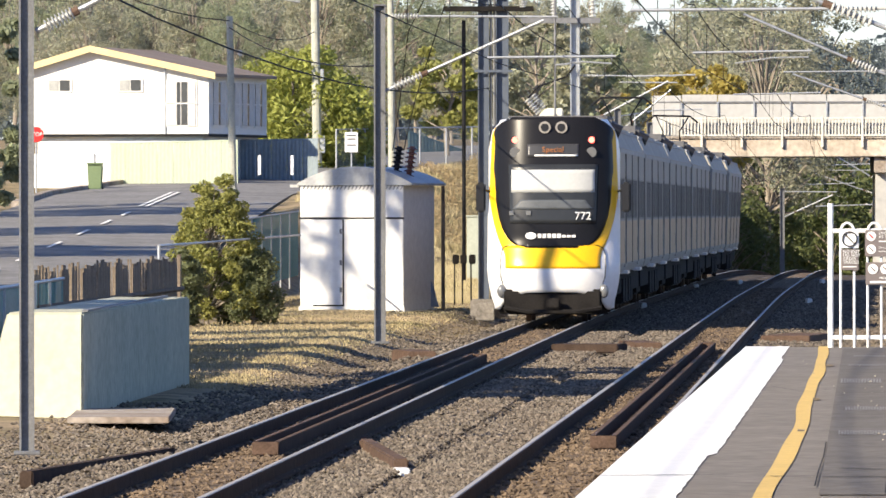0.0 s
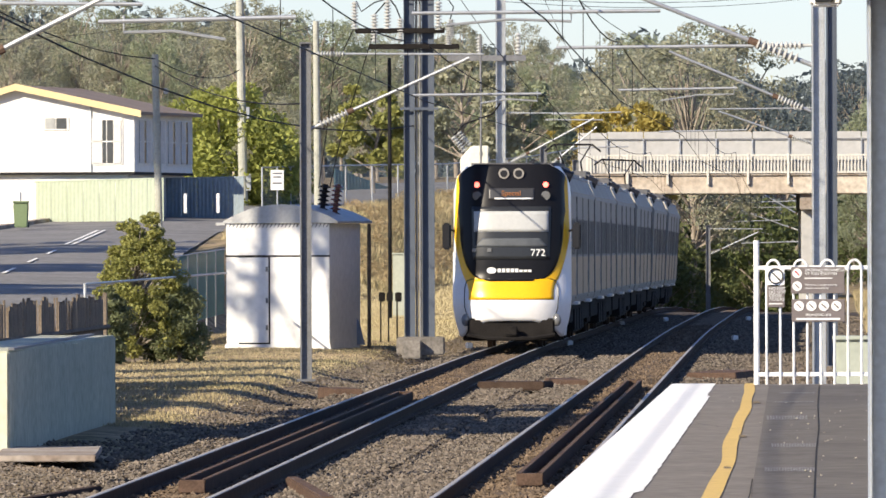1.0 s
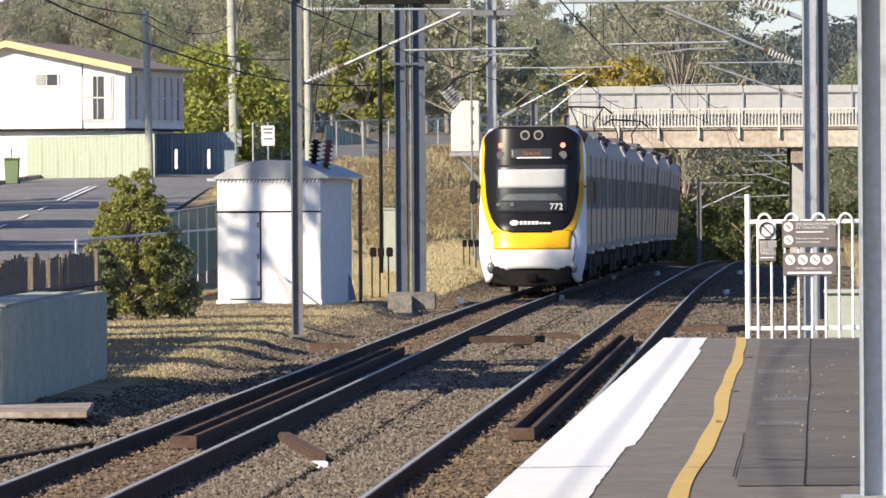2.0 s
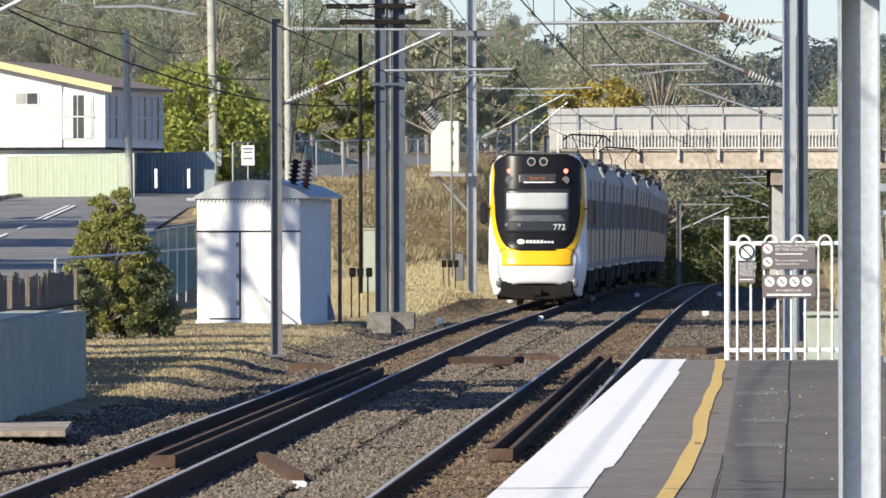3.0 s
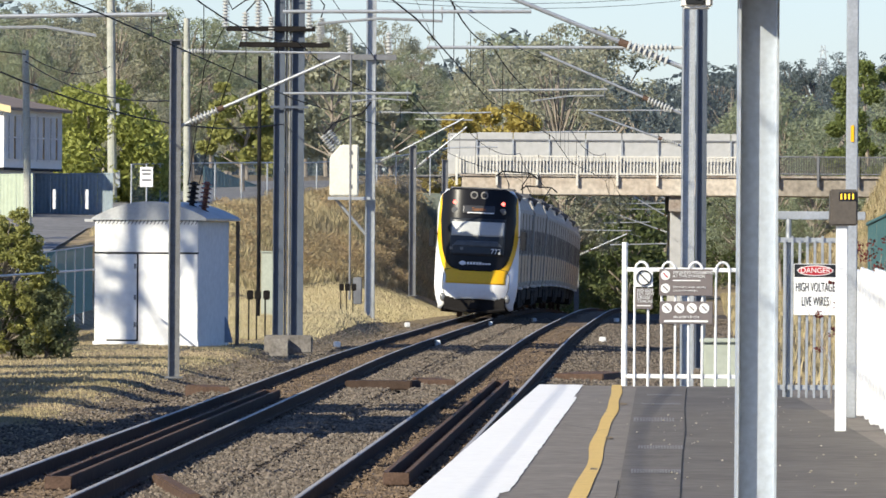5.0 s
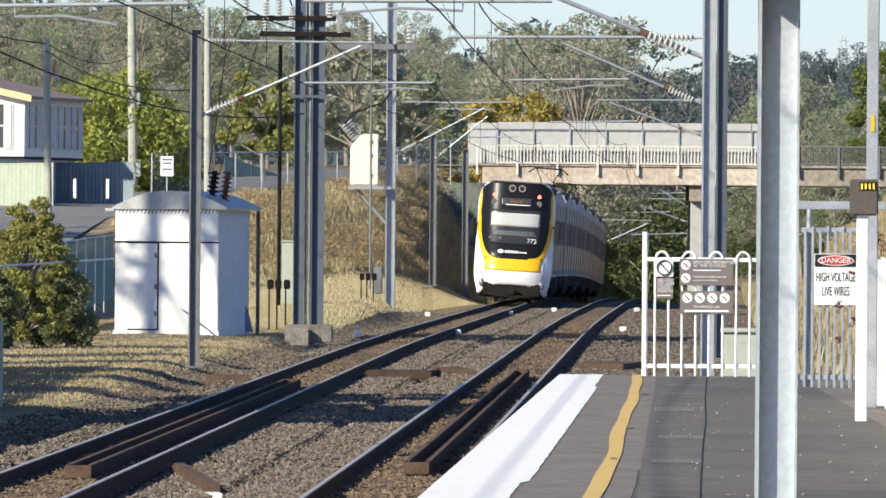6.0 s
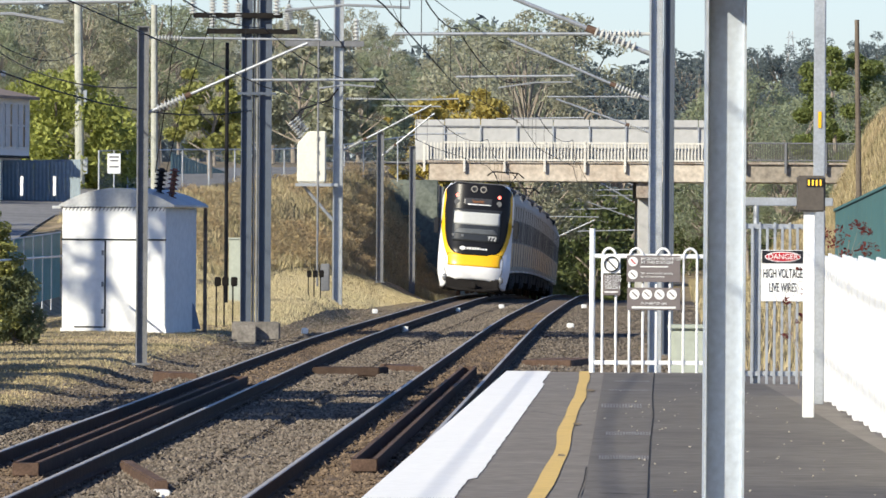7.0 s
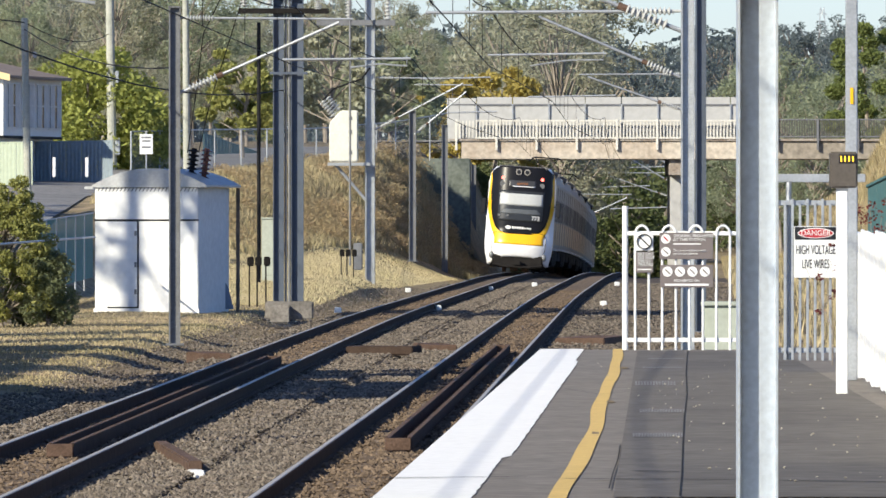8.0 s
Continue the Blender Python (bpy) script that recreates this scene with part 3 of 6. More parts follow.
def build_car(cab, pantograph):
    car = thing("rail_car", "white, grey and yellow electric rail car with dark windows", "train car", group="cars of the train")
    y0 = 1.3 if cab else 0.2
    y1 = LONG - 0.15
    prof = [(-1.30, 1.02), (-1.36, 1.2), (-1.36, 2.35), (-1.36, 3.62), (-1.18, 3.98), (-0.75, 4.12), (0.75, 4.12), (1.18, 3.98), (1.36, 3.62), (1.36, 2.35), (1.36, 1.2), (1.30, 1.02)]
    bm = B()
    rings = []
    for y in (y0, y1):
        rings.append([bm.verts.new((x, y, z)) for x, z in prof])
    n = len(prof)
    for i in range(n):
        bm.faces.new((rings[0][i], rings[0][(i + 1) % n], rings[1][(i + 1) % n], rings[1][i]))
    for r in rings:
        bm.faces.new(r)
    bmesh.ops.recalc_face_normals(bm, faces=bm.faces)
    part("body", bm, T_SIDE, car, "silver-grey car body")
    for s in (-1, 1):
        bm = B()
        xa = 1.36
        slab(bm, (s * 1.30, y0 + 0.25, 2.12), (s * (xa + 0.0015), y1 - 0.1, 3.0))
        band = part("window_band", bm, T_BAND, car, "dark window band")
        bm = B()
        slab(bm, (s * 1.30, y0 + 0.25, 1.22), (s * (xa + 0.0015), y1 - 0.1, 2.10))
        part("lower_panel", bm, T_SKIRT, car, "lower side panel, tan from the reflected ground")
        bm = B()
        slab(bm, (s * 1.28, y0 + 0.2, 3.52), (s * (xa + 0.012), y1 - 0.1, 3.60))
        part("cant_rail", bm, T_GREY, car, "pale rail under the roof edge")
        for d in (6.2, 17.6):
            for k in (-0.68, 0.02):
                bm = B()
                slab(bm, (s * 1.31, d + k, 1.12), (s * (xa + 0.005), d + k + 0.66, 3.35), 0.0)
                door = part("door", bm, T_SIDE, car, "sliding passenger door")
                bm = B()
                slab(bm, (s * 1.33, d + k + 0.1, 1.95), (s * (xa + 0.0065), d + k + 0.56, 3.05), 0.0)
                part("door_glass", bm, T_SGLASS, door)
            bm = B()
            slab(bm, (s * 1.25, d - 0.9, 0.98), (s * (xa + 0.06), d + 0.9, 1.05), 0.01)
            part("door_step", bm, T_WHITE, car, "pale door step")
            bm = B()
            slab(bm, (s * 1.3, d - 1.0, 1.4), (s * (xa + 0.006), d - 0.86, 1.75), 0.0)
            part("door_control", bm, BLACK, car)
        for c in [1.9 + 1.15 * i for i in range(20)]:
            if min(abs(c - 6.2), abs(c - 17.6)) < 1.3 or c > y1 - 0.7:
                continue
            bm = B()
            slab(bm, (s * 1.33, c - 0.44, 2.16), (s * (xa + 0.003), c + 0.44, 2.97), 0.0)
            part("window", bm, T_SGLASS, band)
        for c, long in ((6.2, 0.62), (11.9, 0.26), (17.6, 0.62), (y1 - 0.5, 0.35)):
            bm = B()
            slab(bm, (s * 1.3, c - long / 2, 1.2), (s * (xa + 0.009), c + long / 2, 3.6))
            part("panel_joint", bm, DARK, car)
        bm = B()
        tube(bm, (s * 1.16, y0 + 0.3, 4.0), (s * 1.16, y1 - 0.1, 4.0), 0.04)
        part("roof_gutter", bm, T_GREY, car)
    bm = B()
    slab(bm, (-1.0, y0 + 0.5, 4.08), (1.0, y1 - 0.3, 4.14), 0.02)
    part("roof", bm, T_GREY, car, "grey ribbed roof")
    for c in (6.0,):
        bm = B()
        box(bm, (0, c, 4.16), (2.25, 4.8, 0.28), 0, 0.09)
        pod = part("roof_unit", bm, mat("dark roof unit", (0.13, 0.13, 0.135), 0.7, scale=1.5, vary=0.2), car, "grey air conditioning unit")
        for s in (-1, 1):
            bm = B()
            tube(bm, (s * 0.95, c - 2.2, 4.08), (s * 1.3, c - 2.2, 3.92), 0.17, 14)
            part("vent", bm, BLACK, pod)
    bm = B()
    slab(bm, (-1.22, y0 + 0.5, 0.55), (1.22, y1 - 0.2, 1.03), 0.02)
    for c in (8.8, 11.0, 13.6, 15.6):
        slab(bm, (-1.26, c - 0.9, 0.32), (1.26, c + 0.85, 0.9), 0.04)
    part("underframe", bm, UNDER, car)
    for c in (4.2, 20.0):
        bm = B()
        slab(bm, (-1.08, c - 1.7, 0.35), (1.08, c + 1.7, 0.72), 0.05)
        bogie = part("bogie", bm, UNDER, car)
        for dy in (-1.2, 1.2):
            for s in (-1, 1):
                bm = B()
                tube(bm, (s * 0.53, c + dy, 0.43), (s * 0.64, c + dy, 0.43), 0.425, 28)
                part("wheel", bm, RAIL_SIDE, bogie)
    bm = B()
    slab(bm, (-1.1, y1 - 0.2, 1.1), (1.1, y1 + 0.35, 3.9), 0.05)
    part("gangway", bm, UNDER, car, "black gangway bellows")
    if pantograph:
        bm = B()
        slab(bm, (-0.6, 3.6, 4.15), (0.6, 4.6, 4.24))
        for s in (-1, 1):
            bars(bm, [(s * 0.3, 4.4, 4.24), (s * 0.25, 3.2, 4.75), (s * 0.5, 4.3, 5.22)], 0.025)
        bars(bm, [(-0.8, 4.3, 5.05), (-0.55, 4.3, 5.25), (0.55, 4.3, 5.25), (0.8, 4.3, 5.05)], 0.03)
        part("pantograph", bm, DARK, car, "raised pantograph")
    return car


def build_train():
    cars = [build_car(True, False)]
    build_cab_end(cars[0])
    mid = build_car(False, False)
    pan = build_car(False, True)
    cars += [mid, pan]
    for k in range(3):
        cars.append(copy_thing(mid if k != 1 else pan, pose(0, 0, 0)))
    return cars


TRAIN = build_train()


def motions():
    """The train runs away along the far track at an even speed and leans with the canted bend."""
    tail = lambda t: 197.2 + 23.3 * t
    for i, car in enumerate(TRAIN):
        rows = []
        for k in range(17):
            t = k * 0.5
            y = tail(t) + i * (LONG + 0.2)
            p = Vector((track_a(y + 4.2), y + 4.2, track_z(y + 4.2)))
            q = Vector((track_a(y + 20), y + 20, track_z(y + 20)))
            d = (q - p).normalized()
            m = (-d).to_track_quat("-Y", "Z").to_matrix().to_4x4()
            rows.append((t, Matrix.Translation(p - d * 4.2) @ m @ pose(0, 0, 0, 0, 3.8 * ease(250, 370, y), 0)))
        walk(car, rows)


# ---------------------------------------------------------------- masts and overhead line
def h_section(bm, at, height, w=0.2, d=0.2, t=0.018, rz=4.0, z0=None):
    """A rolled H section standing at a point: a web between two flanges."""
    m = pose(*at, 0, 0, rz)
    a, b, c, e = w / 2, d / 2, t / 2, w / 2 - t
    ring = [(-a, -b), (-e, -b), (-e, -c), (e, -c), (e, -b), (a, -b), (a, b), (e, b), (e, c), (-e, c), (-e, b), (-a, b)]
    lo = [bm.verts.new(m @ Vector((x, y, 0))) for x, y in ring]
    hi = [bm.verts.new(m @ Vector((x, y, height))) for x, y in ring]
    for i in range(12):
        bm.faces.new((lo[i], lo[(i + 1) % 12], hi[(i + 1) % 12], hi[i]))
    bm.faces.new(hi)
    return bm


def mast(label, at, height, w=0.2, material=None, rz=4.0, foot=False):
    th = thing("catenary_mast", label, "mast", at, group="overhead line masts")
    part("column", h_section(B(), (0, 0, 0), height, w, w, 0.02, rz), material or GALV_DULL, th)
    bm = B()
    box(bm, (0, 0, 0.02), (w + 0.12, w + 0.12, 0.04), rz, 0.006)
    part("base_plate", bm, GALV_DULL, th)
    bm = B()
    box(bm, (0, 0, height + 0.012), (w + 0.02, w + 0.02, 0.024), rz)
    part("cap", bm, GALV_DULL, th)
    if foot:
        bm = B()
        box(bm, (0, 0, 0.0), (w + 0.35, w + 0.35, 0.3), rz, 0.03)
        part("footing", bm, CONCRETE, th)
    return th


INS = mat("pale glazed insulator", (0.47, 0.475, 0.46), 0.3, scale=6, vary=0.1)
BROWN_INS = mat("brown glazed insulator", (0.13, 0.05, 0.035), 0.25, scale=6, vary=0.15)


def cantilever(label, foot, tip, tie_z, reg, drop=None, r=0.028):
    """A bracket: an insulated strut from the mast's foot point to the tip, a tie above, a registration tube and a curved steady arm."""
    foot, tip = Vector(foot), Vector(tip)
    th = thing("cantilever_arm", label, "overhead line bracket", foot, group="overhead line brackets")
    o = lambda p: Vector(p) - foot
    a = foot.lerp(tip, 0.06)
    b = foot.lerp(tip, 0.24)
    bm = B()
    tube(bm, o(foot), o(a), 0.03)
    tube(bm, o(b), o(tip), r)
    part("strut", bm, GALV, th)
    bm = B()
    insulator(bm, o(a), o(b), 0.075, 8)
    part("strut_insulator", bm, INS, th)
    bm = B()
    tube(bm, o(foot.lerp(tip, 0.22)), o(foot.lerp(tip, 0.27)), 0.05)
    part("clamp", bm, RUST, th)
    s = 1 if tip.x > foot.x else -1
    t0 = Vector((foot.x, foot.y, tie_z))
    t1 = Vector((tip.x + s * 0.25, tip.y, tie_z - 0.02))
    bm = B()
    tube(bm, o(t0.lerp(t1, 0.2)), o(t1), r * 0.75)
    part("tie", bm, GALV, th)
    bm = B()
    tube(bm, o(t0), o(t0.lerp(t1, 0.05)), 0.02)
    insulator(bm, o(t0.lerp(t1, 0.04)), o(t0.lerp(t1, 0.2)), 0.055, 9)
    part("tie_insulator", bm, INS, th)
    if reg:
        bm = B()
        tube(bm, o(reg[0]), o(reg[1]), r * 0.85)
        part("registration_tube", bm, GALV, th)
    if drop:
        bm = B()
        p, q = Vector(drop[0]), Vector(drop[1])
        bars(bm, [o(p), o(p.lerp(q, 0.5)) + Vector((0, 0, 0.05)), o(q), o(q) + Vector((0, 0, 0.18))], 0.018)
        part("steady_arm", bm, GALV, th)
    return th


def wire(label, pts, r=0.011, sag=0.0, name="overhead_wire", material=None):
    """A wire hung through points, sagging between them."""
    bm = B()
    run = [Vector(pts[0])]
    for p, q in zip(pts[:-1], pts[1:]):
        p, q = Vector(p), Vector(q)
        n = 8 if sag else 1
        run += [p.lerp(q, i / n) - Vector((0, 0, sag * 4 * (i / n) * (1 - i / n))) for i in range(1, n + 1)]
    bars(bm, run, r, 5)
    return tagged(part(name, bm, material or DARK), label, "wire", group="overhead wires")


GALV_BRIGHT = mat("bright galvanised steel", (0.50, 0.52, 0.55), 0.55, 0.15, scale=4, vary=0.2, bump=0.06)
MAST_YS = (102, 172, 240, 310, 380, 440, 520, 590)
mast("tall galvanised steel mast beside the concrete block", (-6.606, 102, -0.258), 6.9, 0.16)
mast("weathered steel overhead line mast on the grass verge", (-4.806, 172, -0.058), 6.05, 0.2)
cantilever("galvanised bracket with pale ribbed insulators", (-6.504, 102, 4.242), (-4.824, 102, 5.082), 4.95, ((-5.046, 102, 4.746), (-2.946, 102, 4.788)), ((-3.696, 102, 4.554), (-4.776, 102, 4.632)))
cantilever("galvanised bracket with pale ribbed insulators", (-4.715, 172, 4.465), (-1.862, 172, 5.729), 5.81, ((-2.873, 172, 5.062), (-0.577, 172, 5.082)), ((-1.659, 172, 4.92), (-0.648, 172, 4.95)))
mast("steel overhead line mast at the platform end", (3.107, 122, 0.438), 8.3, 0.17, GALV, 0)
mast("dark steel overhead line mast beyond the platform", (5.284, 197, -0.151), 8.5, 0.21, BLUE_STEEL)
cantilever("long galvanised bracket with ribbed insulators", (3.028, 122, 4.636), (0.029, 122, 5.835), 4.888, ((-2.052, 122, 5.311), (1.105, 122, 5.333)), ((-1.608, 122, 5.16), (-0.029, 122, 5.203)))
cantilever("galvanised bracket with ribbed insulators", (4.867, 197, 5.098), (1.958, 197, 6.338), 6.442, ((0.915, 197, 5.55), (3.349, 197, 5.585)), ((1.785, 197, 5.33), (3.291, 197, 5.457)))
cantilever("galvanised bracket with ribbed insulators", (6.766, 270, 5.183), (4.066, 270, 6.136), 6.215, ((2.398, 270, 5.564), (4.86, 270, 5.612)), None)
mast("steel overhead line mast near the road bridge", (6.956, 270, -0.281), 7.6, 0.2)
# masts that recede towards the bridge
for u, top, base, D in ((730, 197, 445, 372), (787, 222, 474, 425), (838, 285, 468, 520), (1021, 338, 480, 560)):
    x = across(u, D)
    zt, zb = up(top, D), up(base, D) - 0.4
    mast("slim steel mast beside the line under the bridge", (x, D, zb), zt - zb, 0.26, GALV_DULL)
cantilever("galvanised bracket with pale insulators", (-1.116, 372, 5.338), (0.897, 372, 6.979), 7.264, ((0.131, 372, 6.169), (2.101, 372, 6.213)), None, 0.035)
cantilever("galvanised bracket with pale insulators", (-2.206, 310, 4.984), (0.656, 310, 6.479), 6.662, ((-0.711, 310, 6.625), (1.532, 310, 6.68)), None, 0.03)
for k, (x0, y0, x1, y1, D) in enumerate(((1200, 330, 1110, 278, 600), (1195, 352, 1080, 312, 640), (1190, 372, 1100, 345, 680), (1205, 300, 1120, 262, 580), (1022, 390, 1110, 350, 565))):
    q = lambda u, v: (across(u, D), D, up(v, D))
    cantilever("far galvanised bracket beyond the bridge", q(x0, y0), q(x1, y1), q(x1, y1 - 6)[2], (q(x1 - 30, y1 + 20), q(x1 + 70, y1 + 17)), None, 0.04)

# contact and carrier wires of both tracks
for center, nm in ((track_a, "far"), (track_b, "platform")):
    ys = (30,) + MAST_YS + (760,)
    stag = lambda i: 0.2 if i % 2 else -0.2
    low = [(center(y) + stag(i), y, track_z(y) + 4.75 + 0.35 * ease(90, 240, y)) for i, y in enumerate(ys)]
    high = [(x, y, z + 1.05) for x, y, z in low]
    wire("thin dark contact wire over the %s track" % nm, low, 0.009)
    wire("sagging dark carrier wire over the %s track" % nm, high, 0.011, 0.35)
    for (p, q) in zip(low[:-1], low[1:]):
        for f in (0.15, 0.38, 0.62, 0.85):
            a = Vector(p).lerp(Vector(q), f)
            wire("thin steel dropper wire hanging between wires", [a, a + Vector((0, 0, 1.05 - 1.4 * f * (1 - f)))], 0.006, name="dropper_wire")


# ---------------------------------------------------------------- the twin mast, the pole with its white case, power poles
def twin_mast():
    th = thing("twin_mast", "pair of tall dark steel columns on one concrete block", "mast", (-3.52, 220, 0.101))
    D = 220
    o = Vector((-3.52, 220, 0.101))
    for u, w in ((493, 0.25), (526, 0.29)):
        x = (u - 512) * D / 17000
        part("column", h_section(B(), (x, 0, 0), 9.0, w, w, 0.02, 0), BLUE_STEEL, th)
    bm = B()
    box(bm, (0, 0, -0.02), (1.1, 0.7, 0.42), 0, 0.03)
    box(bm, (-0.2, -0.5, -0.1), (0.45, 0.35, 0.42), 0, 0.03)
    # base block's shade is put into its colour, darker than other concrete
    part("base_block", bm, mat("darkened concrete", (0.25, 0.23, 0.205), 0.9, scale=2.0, vary=0.35, bump=0.4), th)
    for v, x0, x1 in ((-8, 398, 556), (20, 422, 582)):
        bm = B()
        z = up(v, D) - o.z
        slab(bm, ((x0 - 512) * D / 17000, -0.2, z - 0.06), ((x1 - 512) * D / 17000, -0.1, z + 0.06), 0.01)
        arm = part("cross_arm", bm, UNDER, th)
    for u, y0, y1 in ((397, -10, -60), (432, 12, -38), (455, -10, -62), (478, 12, -30), (545, -8, -60), (563, 18, -18), (567, 2, -28)):
        bm = B()
        x = (u - 512) * D / 17000
        insulator(bm, (x, -0.15, up(y0, D) - o.z), (x, -0.15, up(y1, D) - o.z), 0.092, 9)
        part("post_insulator", bm, INS, th)
    for run in (((400, -60), (409, -42), (432, -58), (458, -66), (500, -62), (548, -63), (586, -95)), ((432, -36), (446, -52), (458, -66)), ((478, -30), (470, -50), (458, -66)), ((566, -28), (572, -50), (560, -66), (546, -62))):
        part("jumper_cable", bars(B(), [((u - 512) * D / 17000, -0.16, up(v, D) - o.z) for u, v in run], 0.016), DARK, th)
    for u in (506, 512):
        x = (u - 512) * D / 17000
        part("conduit", tube(B(), (x, -0.05, 0), (x, -0.05, 8.6), 0.03, 8), GALV_DULL, th)
    for v in (130,):
        bm = B()
        z = up(v, D) - o.z
        slab(bm, (-0.45, -0.16, z - 0.03), (0.42, -0.13, z + 0.03))
        part("tie_plate", bm, BLUE_STEEL, th)
    return th


twin_mast()


def case_pole():
    D = 310
    o = Vector((-2.352, 310, -0.031))
    th = thing("transformer_pole", "galvanised pole with a white transformer case on a bracket", "power pole", o)
    q = lambda u, v, dy=0.0: Vector((across(u, D), D + dy, up(v, D))) - o
    part("column", h_section(B(), (0, 0, 0), 10.4, 0.3, 0.3, 0.02, 6), GALV, th)
    bm = B()
    a, b = q(583, 287), q(634, 196)
    w, h = b.x - a.x, b.z - a.z
    ring = [(a.x, a.z), (b.x, a.z), (b.x, b.z), (a.x + 0.4 * w, b.z), (a.x, b.z - 0.24 * h)]
    front, back = [bm.verts.new((x, -0.5, z)) for x, z in ring], [bm.verts.new((x, 0.3, z)) for x, z in ring]
    bm.faces.new(front)
    bm.faces.new(list(reversed(back)))
    for i in range(5):
        bm.faces.new((front[i], back[i], back[(i + 1) % 5], front[(i + 1) % 5]))
    bmesh.ops.recalc_face_normals(bm, faces=bm.faces)
    bmesh.ops.bevel(bm, geom=list(bm.edges), offset=0.04, segments=2, affect="EDGES")
    case = part("transformer_case", bm, mat("aged white case", (0.72, 0.71, 0.63), 0.6, scale=1.5, vary=0.1), th, "white painted steel case")
    for z in (0.25, 0.9, 1.35):
        bm = B()
        slab(bm, (b.x - 0.3, -0.52, a.z + z), (b.x - 0.2, -0.5, a.z + z + 0.12))
        part("case_latch", bm, GALV_DULL, case)
    bm = B()
    slab(bm, (a.x - 0.05, -0.5, a.z - 0.12), (0.0, 0.2, a.z - 0.02))
    tube(bm, q(592, 290, -0.2), q(648, 355, -0.1), 0.05)
    part("bracket", bm, GALV, th)
    bm = B()
    slab(bm, (q(560, 42).x, -0.2, q(0, 46).z), (q(700, 42).x, -0.1, q(0, 36).z), 0.01)
    part("cross_arm", bm, GALV_DULL, th)
    for u, y0, y1 in ((617, 36, 2), (686, 36, -4)):
        bm = B()
        insulator(bm, q(u, y0, -0.15), q(u, y1, -0.15), 0.11, 6)
        part("post_insulator", bm, INS, th)
    bm = B()
    insulator(bm, q(570, 180, -0.3), q(592, 206, -0.3), 0.13, 6)
    part("bushing", bm, INS, th)
    part("bushing", insulator(B(), q(580, 172, 0.1), q(600, 196, 0.1), 0.13, 6), INS, th)
    bm = B()
    bars(bm, [q(572, 178, -0.3), q(590, 158, -0.3), q(640, 140, -0.2), q(655, 120, -0.2)], 0.03)
    part("cable", bm, DARK, th)
    bm = B()
    tube(bm, q(620, 0, -1), q(620, 470, -1), 0.035)
    part("downpipe", bm, GALV_DULL, th)
    bm = B()
    slab(bm, q(626, 478, -1.2), q(642, 430, -0.9), 0.03)
    part("meter_box", bm, GALV_DULL, th)


case_pole()

POLE = mat("weathered grey pole", (0.46, 0.46, 0.40), 0.9, scale=2.5, vary=0.25, bump=0.3, tint=(0.25, 0.27, 0.22))


def pole(label, base, top, r, extras=()):
    base, top = Vector(base), Vector(top)
    th = thing("power_pole", label, "power pole", base, group="street power poles")
    part("shaft", tube(B(), (0, 0, -0.3), top - base, r, 12, r * 0.8), POLE, th)
    for dz, sx, sz in extras:
        bm = B()
        slab(bm, (r * 0.6, -0.18, dz - sz / 2), (r * 0.6 + sx, 0.05, dz + sz / 2), 0.02)
        part("pole_box", bm, GALV, th)
    return th


pole("grey timber power pole behind the shrub", (-9.876, 230, -0.001), (-10.025, 230, 6.981), 0.1, ((6.1, 0.1, 0.14),))
pole("tall pale timber power pole by the blue fence", (-13.765, 400, 3.964), (-13.906, 400, 12.881), 0.2, ((1.1, 0.2, 0.7), (4.0, 0.15, 0.5)))
pole("old timber power pole behind the shed", (-8.794, 330, 3.214), (-8.852, 330, 10.124), 0.13)
bm = B()
tube(bm, (-4.334, 226, 0.678), (-4.334, 226, 6.794), 0.045, 8)
tagged(part("cable_duct_pole", bm, DARK), "thin dark steel pole beside the twin mast", "pole")
for k, (a, b, s) in enumerate((((-10.025, 230, 6.872), (-12.44, 170, 7.99), 0.5), ((-10.025, 230, 6.71), (-4.776, 172, 4.92), 0.3), ((-10.025, 230, 6.872), (-13.906, 400, 9.752), 0.4), ((-7.228, 120, 5.269), (-3.675, 220, 5.122), 0.6),
                               ((-13.906, 400, 12.105), (-8.852, 330, 10.008), 0.5), ((-13.906, 400, 12.575), (-30.212, 400, 11.634), 1.0), ((-3.158, 220, 8.875), (0.358, 380, 6.699), 0.5), ((-1.482, 300, 11.428), (1.631, 420, 7.652), 0.4),
                               ((-2.894, 300, 10.193), (12.748, 420, 13.828), 0.5), ((-2.444, 310, 10.272), (13.558, 430, 13.899), 0.5), ((-1.106, 200, 8.516), (4.387, 330, 8.455), 0.4))):
    wire("dark sagging service cable", [a, b], 0.014 if k < 5 else 0.01, s, "service_cable")


# ---------------------------------------------------------------- shed, block, verge clutter
SHED_WHITE = mat("white painted shed boards", (0.78, 0.78, 0.76), 0.7, scale=0.8, vary=0.1, bump=0.1, tint=(0.6, 0.6, 0.58))
SHED_ROOF = mat("pale corrugated roof", (0.43, 0.44, 0.44), 0.5, 0.2, scale=1.5, vary=0.15)


